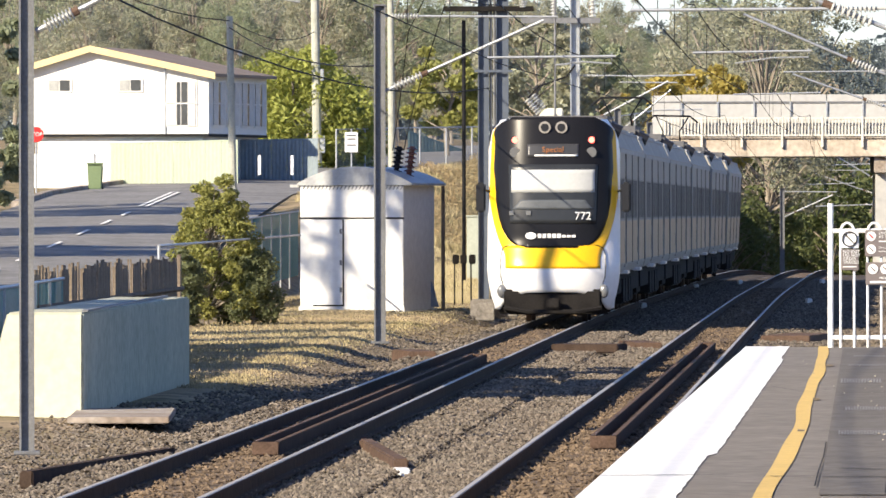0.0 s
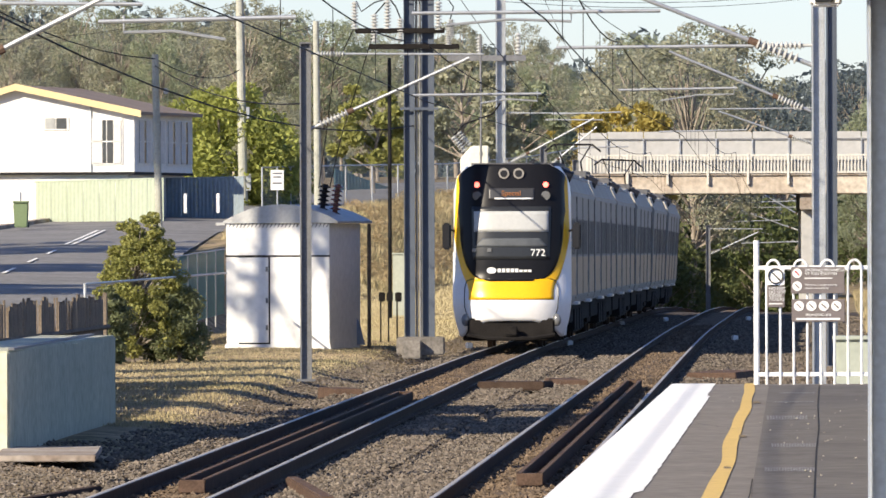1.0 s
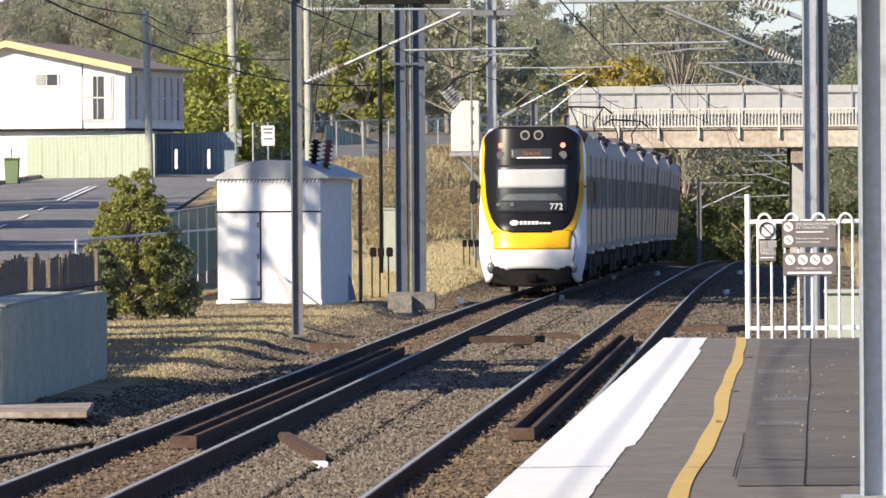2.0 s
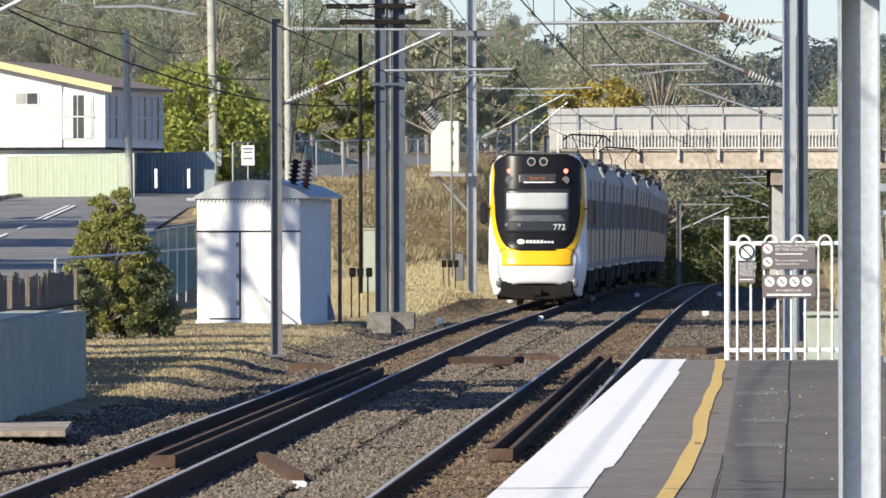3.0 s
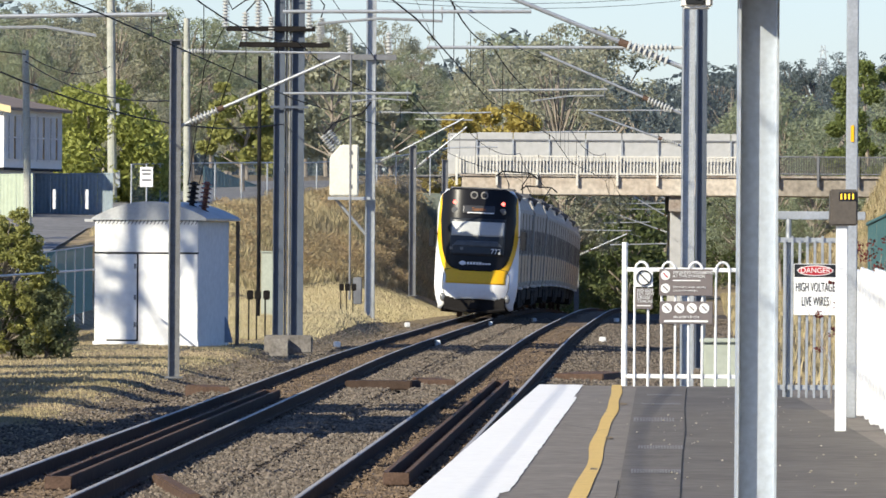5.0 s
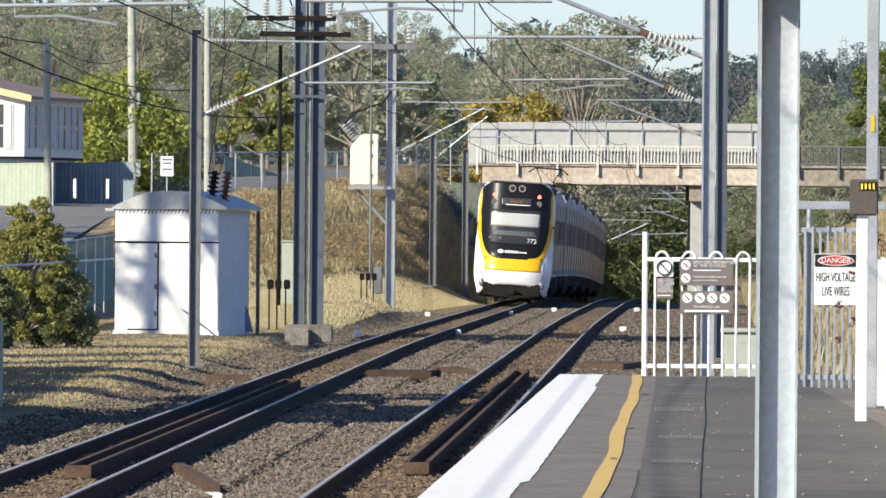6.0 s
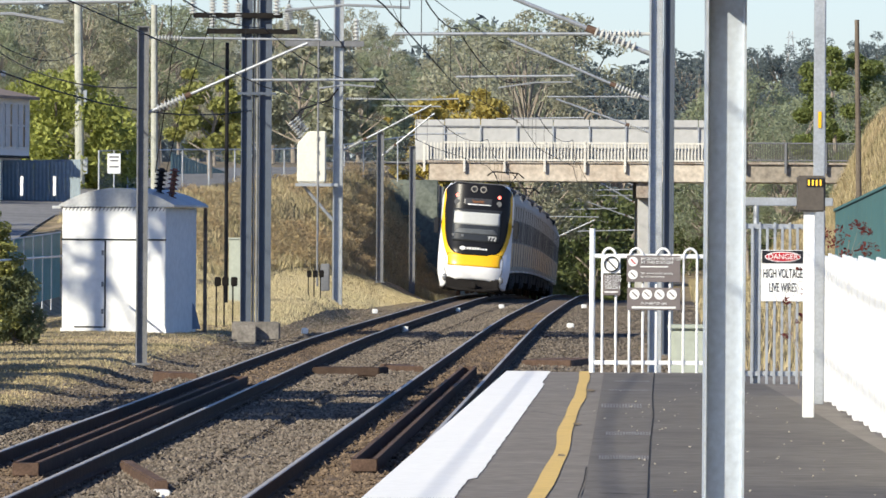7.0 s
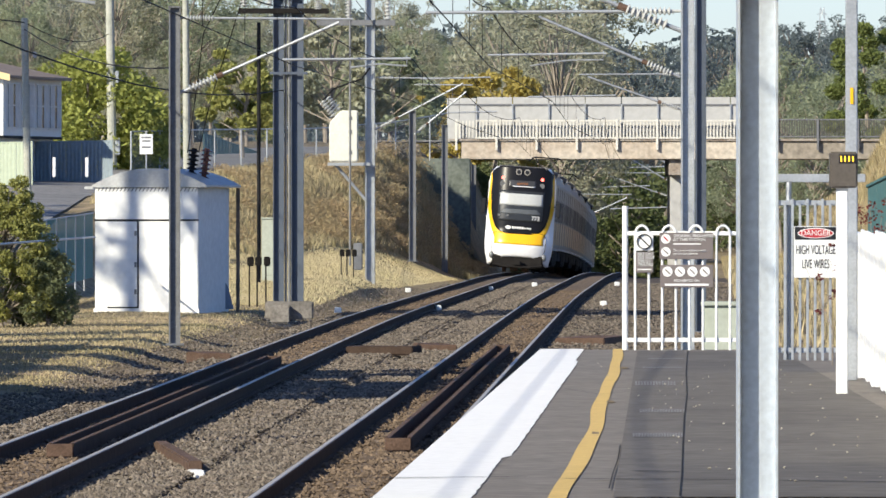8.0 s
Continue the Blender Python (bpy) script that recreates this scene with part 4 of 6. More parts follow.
def shed():
    th = thing("equipment_shed", "white painted equipment shed with a low pale roof", "shed", (-8.334, 230, -0.136), -13)
    w, d, h = 2.55, 3.0, 3.05
    bm = B()
    slab(bm, (0, 0, -0.3), (w, d, h), 0.015)
    part("wall", bm, SHED_WHITE, th)
    bm = B()
    slab(bm, (-0.03, -0.035, -0.2), (w + 0.03, -0.005, 0.16))
    part("plinth", bm, SHED_WHITE, th)
    bm = B()
    slab(bm, (-0.02, -0.014, 2.255), (w + 0.02, -0.004, 2.295))
    part("joint_strip", bm, DARK, th)
    bm = B()
    slab(bm, (0.31, -0.014, 0.165), (1.085, -0.004, 2.25))
    part("door_gap", bm, DARK, th)
    bm = B()
    slab(bm, (0.3, -0.03, 0.2), (1.05, -0.006, 2.24), 0.008)
    door = part("door", bm, SHED_WHITE, th)
    for z in (1.15, 0.5, 1.9):
        bm = B()
        slab(bm, (0.99, -0.06, z), (1.04, -0.03, z + 0.12))
        part("hinge" if z != 1.15 else "door_handle", bm, GALV_DULL, door)
    bm = B()
    xa, xb, ya, yb, rise, n = -0.06, w + 0.22, -0.06, d + 0.3, 0.40, 20
    rows = []
    for y in (ya, yb):
        for dz in (0.0, 0.05):
            rows.append([bm.verts.new((xa + (xb - xa) * i / n, y, h + 0.01 + dz + rise * (1 - (2 * i / n - 1) ** 2) * (0.0 if dz == 0 and y < 0 else 1.0))) for i in range(n + 1)])
    for i in range(n):
        bm.faces.new((rows[1][i], rows[1][i + 1], rows[3][i + 1], rows[3][i]))
        bm.faces.new((rows[0][i], rows[0][i + 1], rows[1][i + 1], rows[1][i]))
        bm.faces.new((rows[2][i + 1], rows[2][i], rows[3][i], rows[3][i + 1]))
    for i in (0, n):
        bm.faces.new((rows[0][i], rows[1][i], rows[3][i], rows[2][i]))
    bm.faces.new((rows[0][0], rows[0][n], rows[2][n], rows[2][0]))
    bmesh.ops.recalc_face_normals(bm, faces=bm.faces)
    part("roof", bm, SHED_ROOF, th)
    for x, m in ((2.0, DARK), (2.32, BROWN_INS)):
        bm = B()
        insulator(bm, (x, 1.4, h + 0.2), (x + 0.1, 1.4, h + 0.95), 0.14, 7)
        part("bushing", bm, m, th)
    bm = B()
    slab(bm, (w + 0.14, d + 0.12, -0.2), (w + 0.22, d + 0.2, h), 0.01)
    part("corner_post", bm, TIMBER, th)
    bm = B()
    slab(bm, (-0.25, -0.04, h - 0.04), (-0.02, 0.06, h + 0.03), 0.008)
    part("eave_stub", bm, SHED_ROOF, th)
    # dark slanting hatch of the scalloped trim under the eave
    for i in range(27):
        bm = B()
        x = 0.06 + i * 0.093
        bm.faces.new([bm.verts.new(v) for v in ((x, -0.012, h - 0.09), (x + 0.022, -0.012, h - 0.09), (x + 0.075, -0.012, h), (x + 0.045, -0.012, h))])
        part("trim_hatch", bm, GALV_DULL, th)
    return th


shed()


def leaning_sheet():
    """A bent sheet leaning on the shed's side wall."""
    th = thing("leaning_sheet", "grey-blue steel sheet leaning against the shed side", "metal sheet", (-5.213, 232, 0.088))
    bm = B()
    vs = [(-0.30, 0, -0.1), (0.16, 0, -0.1), (0.02, 0, 0.45), (-0.22, 0, 0.80)]
    lo = [bm.verts.new(v) for v in vs]
    hi = [bm.verts.new((x - 0.05, 0.05, z)) for x, y, z in vs]
    bm.faces.new(lo)
    bm.faces.new(list(reversed(hi)))
    for i in range(4):
        bm.faces.new((lo[i], hi[i], hi[(i + 1) % 4], lo[(i + 1) % 4]))
    bmesh.ops.recalc_face_normals(bm, faces=bm.faces)
    part("sheet", bm, mat("blue-grey sheet steel", (0.26, 0.31, 0.38), 0.7, scale=2, vary=0.15), th)


leaning_sheet()
wire("jumper wires rising from the shed roof", [(-6.142, 231, 3.767), (-5.81, 225, 4.921), (-5.537, 222, 6.454), (-5.034, 220, 7.348)], 0.012, name="jumper_wire")
wire("jumper wires rising from the shed roof", [(-5.87, 231, 3.794), (-5.453, 225, 4.921), (-4.884, 222, 6.454), (-4.555, 220, 7.348)], 0.012, name="jumper_wire")


def concrete_block():
    """The long rendered block along the line."""
    th = thing("concrete_block", "long low grey-green rendered block with a pale end", "retaining block", (0, 0, 0))
    bm = B()
    x0, y0, x1, y1 = -7.18, 122.0, -6.86, 143.5
    z0, z1 = -0.6, 1.04
    pts = [(-8.6, y0), (x0, y0), (x1, y1), (-8.2, y1)]
    top = [(-8.15, y0), (x0, y0), (x1, y1), (-8.0, y1)]
    lo = [bm.verts.new((x, y, z0)) for x, y in pts]
    hi = [bm.verts.new((x, y, z1)) for x, y in top]
    bm.faces.new(hi)
    for i in range(4):
        bm.faces.new((lo[i], lo[(i + 1) % 4], hi[(i + 1) % 4], hi[i]))
    bmesh.ops.recalc_face_normals(bm, faces=bm.faces)
    bmesh.ops.bevel(bm, geom=list(bm.edges), offset=0.025, segments=2, affect="EDGES")
    # the long side's shade is put into its colour; the end stays pale
    part("body", bm, mat("shaded grey-green render", (0.50, 0.50, 0.39), 0.9, scale=0.8, vary=0.25, bump=0.12, tint=(0.36, 0.37, 0.28)), th, "weathered grey-green long side, darkened for shade")
    bm = B()
    vs = [(-8.58, y0 - 0.03, z0), (x0 - 0.03, y0 - 0.03, z0), (x0 - 0.03, y0 - 0.03, z1 - 0.03), (-8.14, y0 - 0.03, z1 - 0.03)]
    lo = [bm.verts.new(v) for v in vs]
    hi = [bm.verts.new((x, y + 0.025, z)) for x, y, z in vs]
    bm.faces.new(lo)
    for i in range(4):
        bm.faces.new((lo[i], lo[(i + 1) % 4], hi[(i + 1) % 4], hi[i]))
    bmesh.ops.recalc_face_normals(bm, faces=bm.faces)
    part("end_face", bm, CREAM, th, "pale cream end face on the sunlit side")
    bm = B()
    slab(bm, (-8.7, y0 - 0.25, -0.7), (x0 + 0.06, y0 - 0.02, -0.32), 0.02)
    part("footing", bm, CONCRETE, th)
    bm = B()
    slab(bm, (x0 - 0.05, 122.5, 1.04), (x0 + 0.03, 143, 1.07), 0.0)
    part("cap_edge", bm, GALV_DULL, th)


concrete_block()


def lump(name, label, category, boxes, material, group=""):
    bm = B()
    for c, s, rz in boxes:
        box(bm, c, s, rz, min(s) * 0.12)
    return tagged(part(name, bm, material), label, category, group)


lump("concrete_slab", "thin grey concrete slab lying on the verge", "slab", [((-6.6, 120.5, -0.24), (1.25, 5.5, 0.08), 2)], CONCRETE)
lump("concrete_slab", "broken concrete slab lying in dry grass", "slab", [((-7.3, 112, -0.4), (1.0, 4.0, 0.08), 12)], CONCRETE)
OLD = "old rails left beside the track"
lump("old_rail", "short length of dark old rail by the ballast", "rail", [((-5.44, 95.5, -0.22), (0.13, 9.1, 0.17), -5.8)], RAIL_SIDE, OLD)
lump("old_rail", "short length of dark old rail between the tracks", "rail", [((-1.05, 171, -0.13), (1.2, 1.2, 0.16), -8)], RAIL_SIDE, OLD)
lump("timber_sleeper", "rusty-ended old sleeper between the tracks", "sleeper", [((-2.68, 97, -0.15), (0.14, 8.2, 0.16), 4.1)], RUST, OLD)
lump("timber_sleeper", "weathered old sleeper between the tracks", "sleeper", [((-0.15, 176, -0.16), (0.5, 3.0, 0.16), 6)], RUST, OLD)
lump("timber_sleeper", "weathered old sleeper on the verge", "sleeper", [((-4.05, 166, -0.2), (0.5, 2.5, 0.22), 8)], RUST, OLD)
lump("timber_sleeper", "dark old sleeper beside the platform track", "sleeper", [((2.9, 186, -0.16), (0.95, 4.0, 0.16), -8)], RUST, OLD)
for u, v in ((598, 552), (722, 516), (775, 548), (868, 513), (946, 506), (1068, 540), (1092, 505), (668, 500)):
    y = 17000 * 2.5 / (v - 375)
    lump("white_marker_stone", "small white painted marker stone by the rails", "marker", [((across(u, y), y, -0.12), (0.14, 0.3, 0.14), 10)], WHITE, "white marker stones")
lump("white_marker_stone", "white painted marker beside the old sleeper", "marker", [((-2.38, 92.6, -0.2), (0.14, 0.5, 0.1), 5)], WHITE, "white marker stones")


PALE_BOX = mat("pale grey-green cabinet paint", (0.42, 0.45, 0.38), 0.7, scale=1.5, vary=0.12)


def signal_cabinet(label, lo, hi, d):
    x0, y, z0 = lo
    x1, _, z1 = hi
    th = thing("line_cabinet", label, "cabinet", (x0, y, z0), group="line side cabinets")
    bm = B()
    slab(bm, (0, 0, -0.4), (x1 - x0, d, z1 - z0), 0.02)
    part("case", bm, PALE_BOX, th)
    bm = B()
    slab(bm, (-0.03, -0.04, z1 - z0), (x1 - x0 + 0.03, d + 0.04, z1 - z0 + 0.05), 0.01)
    part("lid", bm, PALE_BOX, th)
    bm = B()
    slab(bm, (0.05, -0.02, 0.08), (x1 - x0 - 0.05, -0.004, z1 - z0 - 0.08), 0.005)
    part("door", bm, PALE_BOX, th)


signal_cabinet("cream steel cabinet on the lawn behind the shed", (-5.476, 290, 0.344), (-5.049, 290, 2.118), 0.5)
signal_cabinet("pale green cabinet behind the platform fence", (3.05, 112, 0.779), (3.479, 112, 1.24), 0.6)


def ground_lever(at):
    th = thing("ground_lever", "dark cable sealing boxes on pipes beside the mast", "cable box", at)
    for x in (-0.18, 0.0, 0.2):
        part("pipe", tube(B(), (x, 0, -0.5), (x, 0, 0.55 + 0.1 * x), 0.018), UNDER, th)
        bm = B()
        box(bm, (x + 0.03, -0.02, 0.55), (0.14, 0.12, 0.22), 15, 0.02)
        part("sealing_box", bm, UNDER, th)


ground_lever((-4.296, 222, 0.642))
ground_lever((-3.0, 300, 0.5))


# ---------------------------------------------------------------- the road bridge
def bridge():
    D = 476.0
    th = thing("road_bridge", "concrete road bridge with white railings and pale screens", "bridge", (0, D, 0), kind="structure")
    zs, zd, zr, zt = 4.944, 5.84, 6.848, 8.024
    x0, x1, xs = 0.2, 30.0, 14.6
    bm = B()
    slab(bm, (0.9, 0.0, zs), (xs, 9.5, zd), 0.03)
    part("deck", bm, mat("streaked bridge concrete", (0.62, 0.56, 0.47), 0.9, scale=0.45, vary=0.32, bump=0.12, tint=(0.34, 0.25, 0.18)), th, "stained concrete deck edge")
    bm = B()
    slab(bm, (xs + 0.01, 0.04, zs), (x1, 9.5, zd), 0.03)
    part("deck", bm, mat("darkened concrete edge", (0.38, 0.335, 0.275), 0.9, scale=0.5, vary=0.35, bump=0.15), th, "dark weathered concrete deck edge")
    bm = B()
    slab(bm, (x0, -0.1, zd), (x1, 0.12, zd + 0.12), 0.01)
    part("kerb", bm, CONCRETE, th)
    bm = B()
    slab(bm, (x0, 0.25, zd - 0.05), (1.652, 0.33, zt - 0.05), 0.01)
    part("end_panel", bm, PALE_CONC, th)
    x = 1.652
    k = 0
    while x < xs:
        bm = B()
        slab(bm, (x + 0.02, 0.3, zd + 0.05), (min(x + 1.78, xs), 0.36, zt), 0.01)
        part("screen_panel", bm, PALE_CONC, th)
        bm = B()
        slab(bm, (x - 0.04, 0.2, zd), (x + 0.04, 0.42, zt - 0.35))
        part("screen_post", bm, GALV, th)
        x += 1.8
    bm = B()
    slab(bm, (x0, 0.24, zt - 0.42), (xs, 0.29, zt - 0.34))
    part("screen_rail", bm, GALV_DULL, th)
    RAILW = mat("aged white railing", (0.66, 0.64, 0.58), 0.7, scale=1.5, vary=0.15, tint=(0.5, 0.45, 0.36))
    for z in (zr, zd + 0.16):
        bm = B()
        slab(bm, (x0 + 1.4, -0.16, z - 0.05), (xs, -0.06, z + 0.04), 0.01)
        part("hand_rail", bm, RAILW, th)
        bm = B()
        slab(bm, (xs + 0.01, -0.14, z + 0.02), (x1, -0.08, z + 0.09), 0.01)
        part("hand_rail", bm, GALV_DULL, th, "dull grey steel hand rail")
    x = 2.66 - 2.0
    bal = bpy.data.meshes.new("baluster")
    bm = B()
    slab(bm, (-0.03, -0.13, zd + 0.16), (0.03, -0.09, zr), 0)
    bm.to_mesh(bal)
    bm.free()
    bal.materials.append(RAILW)
    grey = bpy.data.meshes.new("baluster")
    bm = B()
    slab(bm, (-0.022, -0.13, zd + 0.16), (0.022, -0.09, zr + 0.05), 0)
    bm.to_mesh(grey)
    bm.free()
    grey.materials.append(mat("dark grey railing", (0.10, 0.10, 0.095), 0.8, scale=1.5, vary=0.15))
    while x < x1:
        bm = B()
        slab(bm, (x - 0.06, -0.2, zd - 0.45), (x + 0.06, -0.04, zr + 0.08), 0.01)
        part("rail_post", bm, RAILW if x < xs + 0.5 else GALV_DULL, th)
        if x > xs:
            for i in range(1, 24):
                o = new("baluster", grey)
                o.parent = th
                o.location = (x + i * 0.083, 0, 0)
            x += 1.99
            continue
        for i in range(1, 12):
            o = new("baluster", bal)
            o.parent = th
            o.location = (x + i * 0.166, 0, 0)
        x += 1.99
    for px0, px1 in ((1186, 1207),):
        bm = B()
        slab(bm, (11.2, 0.3, zs - 0.8), (11.984, 9.0, zs), 0.03)
        part("pier_cap", bm, CONCRETE, th)
        bm = B()
        slab(bm, (11.284, 1.0, -3.5), (11.9, 2.0, zs - 0.8), 0.05)
        part("pier", bm, PALE_CONC, th)
        bm = B()
        slab(bm, (11.284, 6.5, -3.5), (11.9, 7.5, zs - 0.8), 0.05)
        part("pier", bm, PALE_CONC, th)
    bm = B()
    slab(bm, (-3.5, -7.0, -2.5), (1.35, 9.5, zs), 0.05)
    # shade on the abutment is put into its dark green-grey colour
    part("abutment", bm, mat("shaded green-grey concrete", (0.17, 0.19, 0.165), 0.9, scale=0.6, vary=0.35, bump=0.2, tint=(0.10, 0.12, 0.10)), th, "green-grey concrete abutment, darkened for shade")
    bm = B()
    slab(bm, (23.5, 0.5, -1.5), (31.0, 9.5, zs), 0.05)
    part("abutment", bm, CONCRETE, th)
    bm = B()
    slab(bm, (-3.5, 0.6, zd - 0.02), (x1, 9.2, zd + 0.05))
    part("carriageway", bm, ASPHALT, th)


bridge()


# ---------------------------------------------------------------- fences, house, street
MESH = bpy.data.materials.new("chain link mesh")
MESH.use_nodes = True
_nt = MESH.node_tree
_tr = _nt.nodes.new("ShaderNodeBsdfTransparent")
_mx = _nt.nodes.new("ShaderNodeMixShader")
_mx.inputs[0].default_value = 0.24
_nt.nodes["Principled BSDF"].inputs["Base Color"].default_value = (0.22, 0.26, 0.26, 1)
_nt.links.new(_tr.outputs[0], _mx.inputs[1])
_nt.links.new(_nt.nodes["Principled BSDF"].outputs[0], _mx.inputs[2])
_nt.links.new(_mx.outputs[0], _nt.nodes["Material Output"].inputs[0])
GREEN_MESH = mat("green shade cloth", (0.14, 0.30, 0.29), 0.8, scale=1.5, vary=0.2, tint=(0.09, 0.20, 0.20))
_gt = GREEN_MESH.node_tree
_g1, _g2 = _gt.nodes.new("ShaderNodeBsdfTransparent"), _gt.nodes.new("ShaderNodeMixShader")
_g2.inputs[0].default_value = 0.85
_gt.links.new(_g1.outputs[0], _g2.inputs[1])
_gt.links.new(_gt.nodes["Principled BSDF"].outputs[0], _g2.inputs[2])
_gt.links.new(_g2.outputs[0], _gt.nodes["Material Output"].inputs[0])


def mesh_fence(label, pts, height, step, material, post=GALV, r=0.035):
    """A wire fence along points: posts, a top rail and the netting between."""
    th = thing("wire_fence", label, "fence", (0, 0, 0), group="wire fences")
    for a, b in zip(pts[:-1], pts[1:]):
        a, b = Vector(a), Vector(b)
        n = max(1, round((b - a).length / step))
        for i in range(n):
            p, q = a.lerp(b, i / n), a.lerp(b, (i + 1) / n)
            part("post", tube(B(), p - Vector((0, 0, 0.3)), p + Vector((0, 0, height)), r), post, th)
            part("top_rail", tube(B(), p + Vector((0, 0, height)), q + Vector((0, 0, height)), r * 0.8), post, th)
            if material:
                bm = B()
                bm.faces.new([bm.verts.new(v) for v in (p, q, q + Vector((0, 0, height)), p + Vector((0, 0, height)))])
                part("netting", bm, material, th)
    return th


mesh_fence("chain link fence with grey posts along the street", [(-12.923, 398, 3.815), (-9.791, 412, 4.012), (-5.732, 435, 4.259), (-2.248, 455, 4.749), (0.166, 470, 5.298)], 1.85, 5.5, MESH)
mesh_fence("green screened wire fence below the street", [(-10.0, 236, 0.35), (-9.55, 262, 0.55)], 1.75, 4.3, GREEN_MESH, GALV, 0.022)
mesh_fence("bare pipe rail fence below the street", [(-8.97, 176, 0.38), (-8.26, 228, 0.44)], 1.3, 60.0, None, GALV, 0.03)
mesh_fence("green screened wire fence by the verge", [(-9.25, 124, -0.3), (-8.9, 146, -0.2)], 1.5, 2.6, GREEN_MESH, GALV)


def paling_fence():
    th = thing("paling_fence", "old weathered grey timber paling fence", "fence", (0, 0, 0))
    rng = random.Random(9)
    y = 141.0
    me = bpy.data.meshes.new("paling")
    bm = B()
    slab(bm, (-0.012, -0.25, 0.0), (0.012, 0.25, 1.75), 0)
    slab(bm, (-0.014, -0.14, 1.75), (0.014, 0.14, 1.82), 0)
    bm.to_mesh(me)
    bm.free()
    me.materials.append(TIMBER)
    while y < 176:
        o = new("paling", me)
        o.parent = th
        x = -9.0 + (y - 141) * 0.0125
        o.matrix_basis = pose(x, y, -0.35 + rng.uniform(-0.07, 0.07), rng.uniform(-1.5, 1.5), 0, rng.uniform(-6, 6))
        y += 0.62
    for z in (0.3, 1.2):
        bm = B()
        bars(bm, [(-8.97, 141, z - 0.3), (-8.53, 176, z - 0.3)], 0.045, 4)
        part("fence_rail", bm, TIMBER, th)


paling_fence()

HOUSE_WHITE = mat("white weatherboard", (0.80, 0.79, 0.75), 0.7, scale=0.8, vary=0.07, bump=0.1)
ROOF_BROWN = mat("brown sheet roof", (0.27, 0.215, 0.175), 0.7, scale=0.7, vary=0.15, bump=0.2)
BARGE = mat("yellow ochre bargeboard", (0.66, 0.52, 0.28), 0.6, scale=1.5, vary=0.1)
PANE = mat("window pane", (0.05, 0.055, 0.06), 0.12, scale=1, vary=0.2, spec=0.7)
LOUVRE = mat("grey louvre pane", (0.36, 0.37, 0.36), 0.5, scale=8, vary=0.2)
CURTAIN = mat("pale curtain", (0.66, 0.65, 0.62), 0.8, scale=3, vary=0.15)


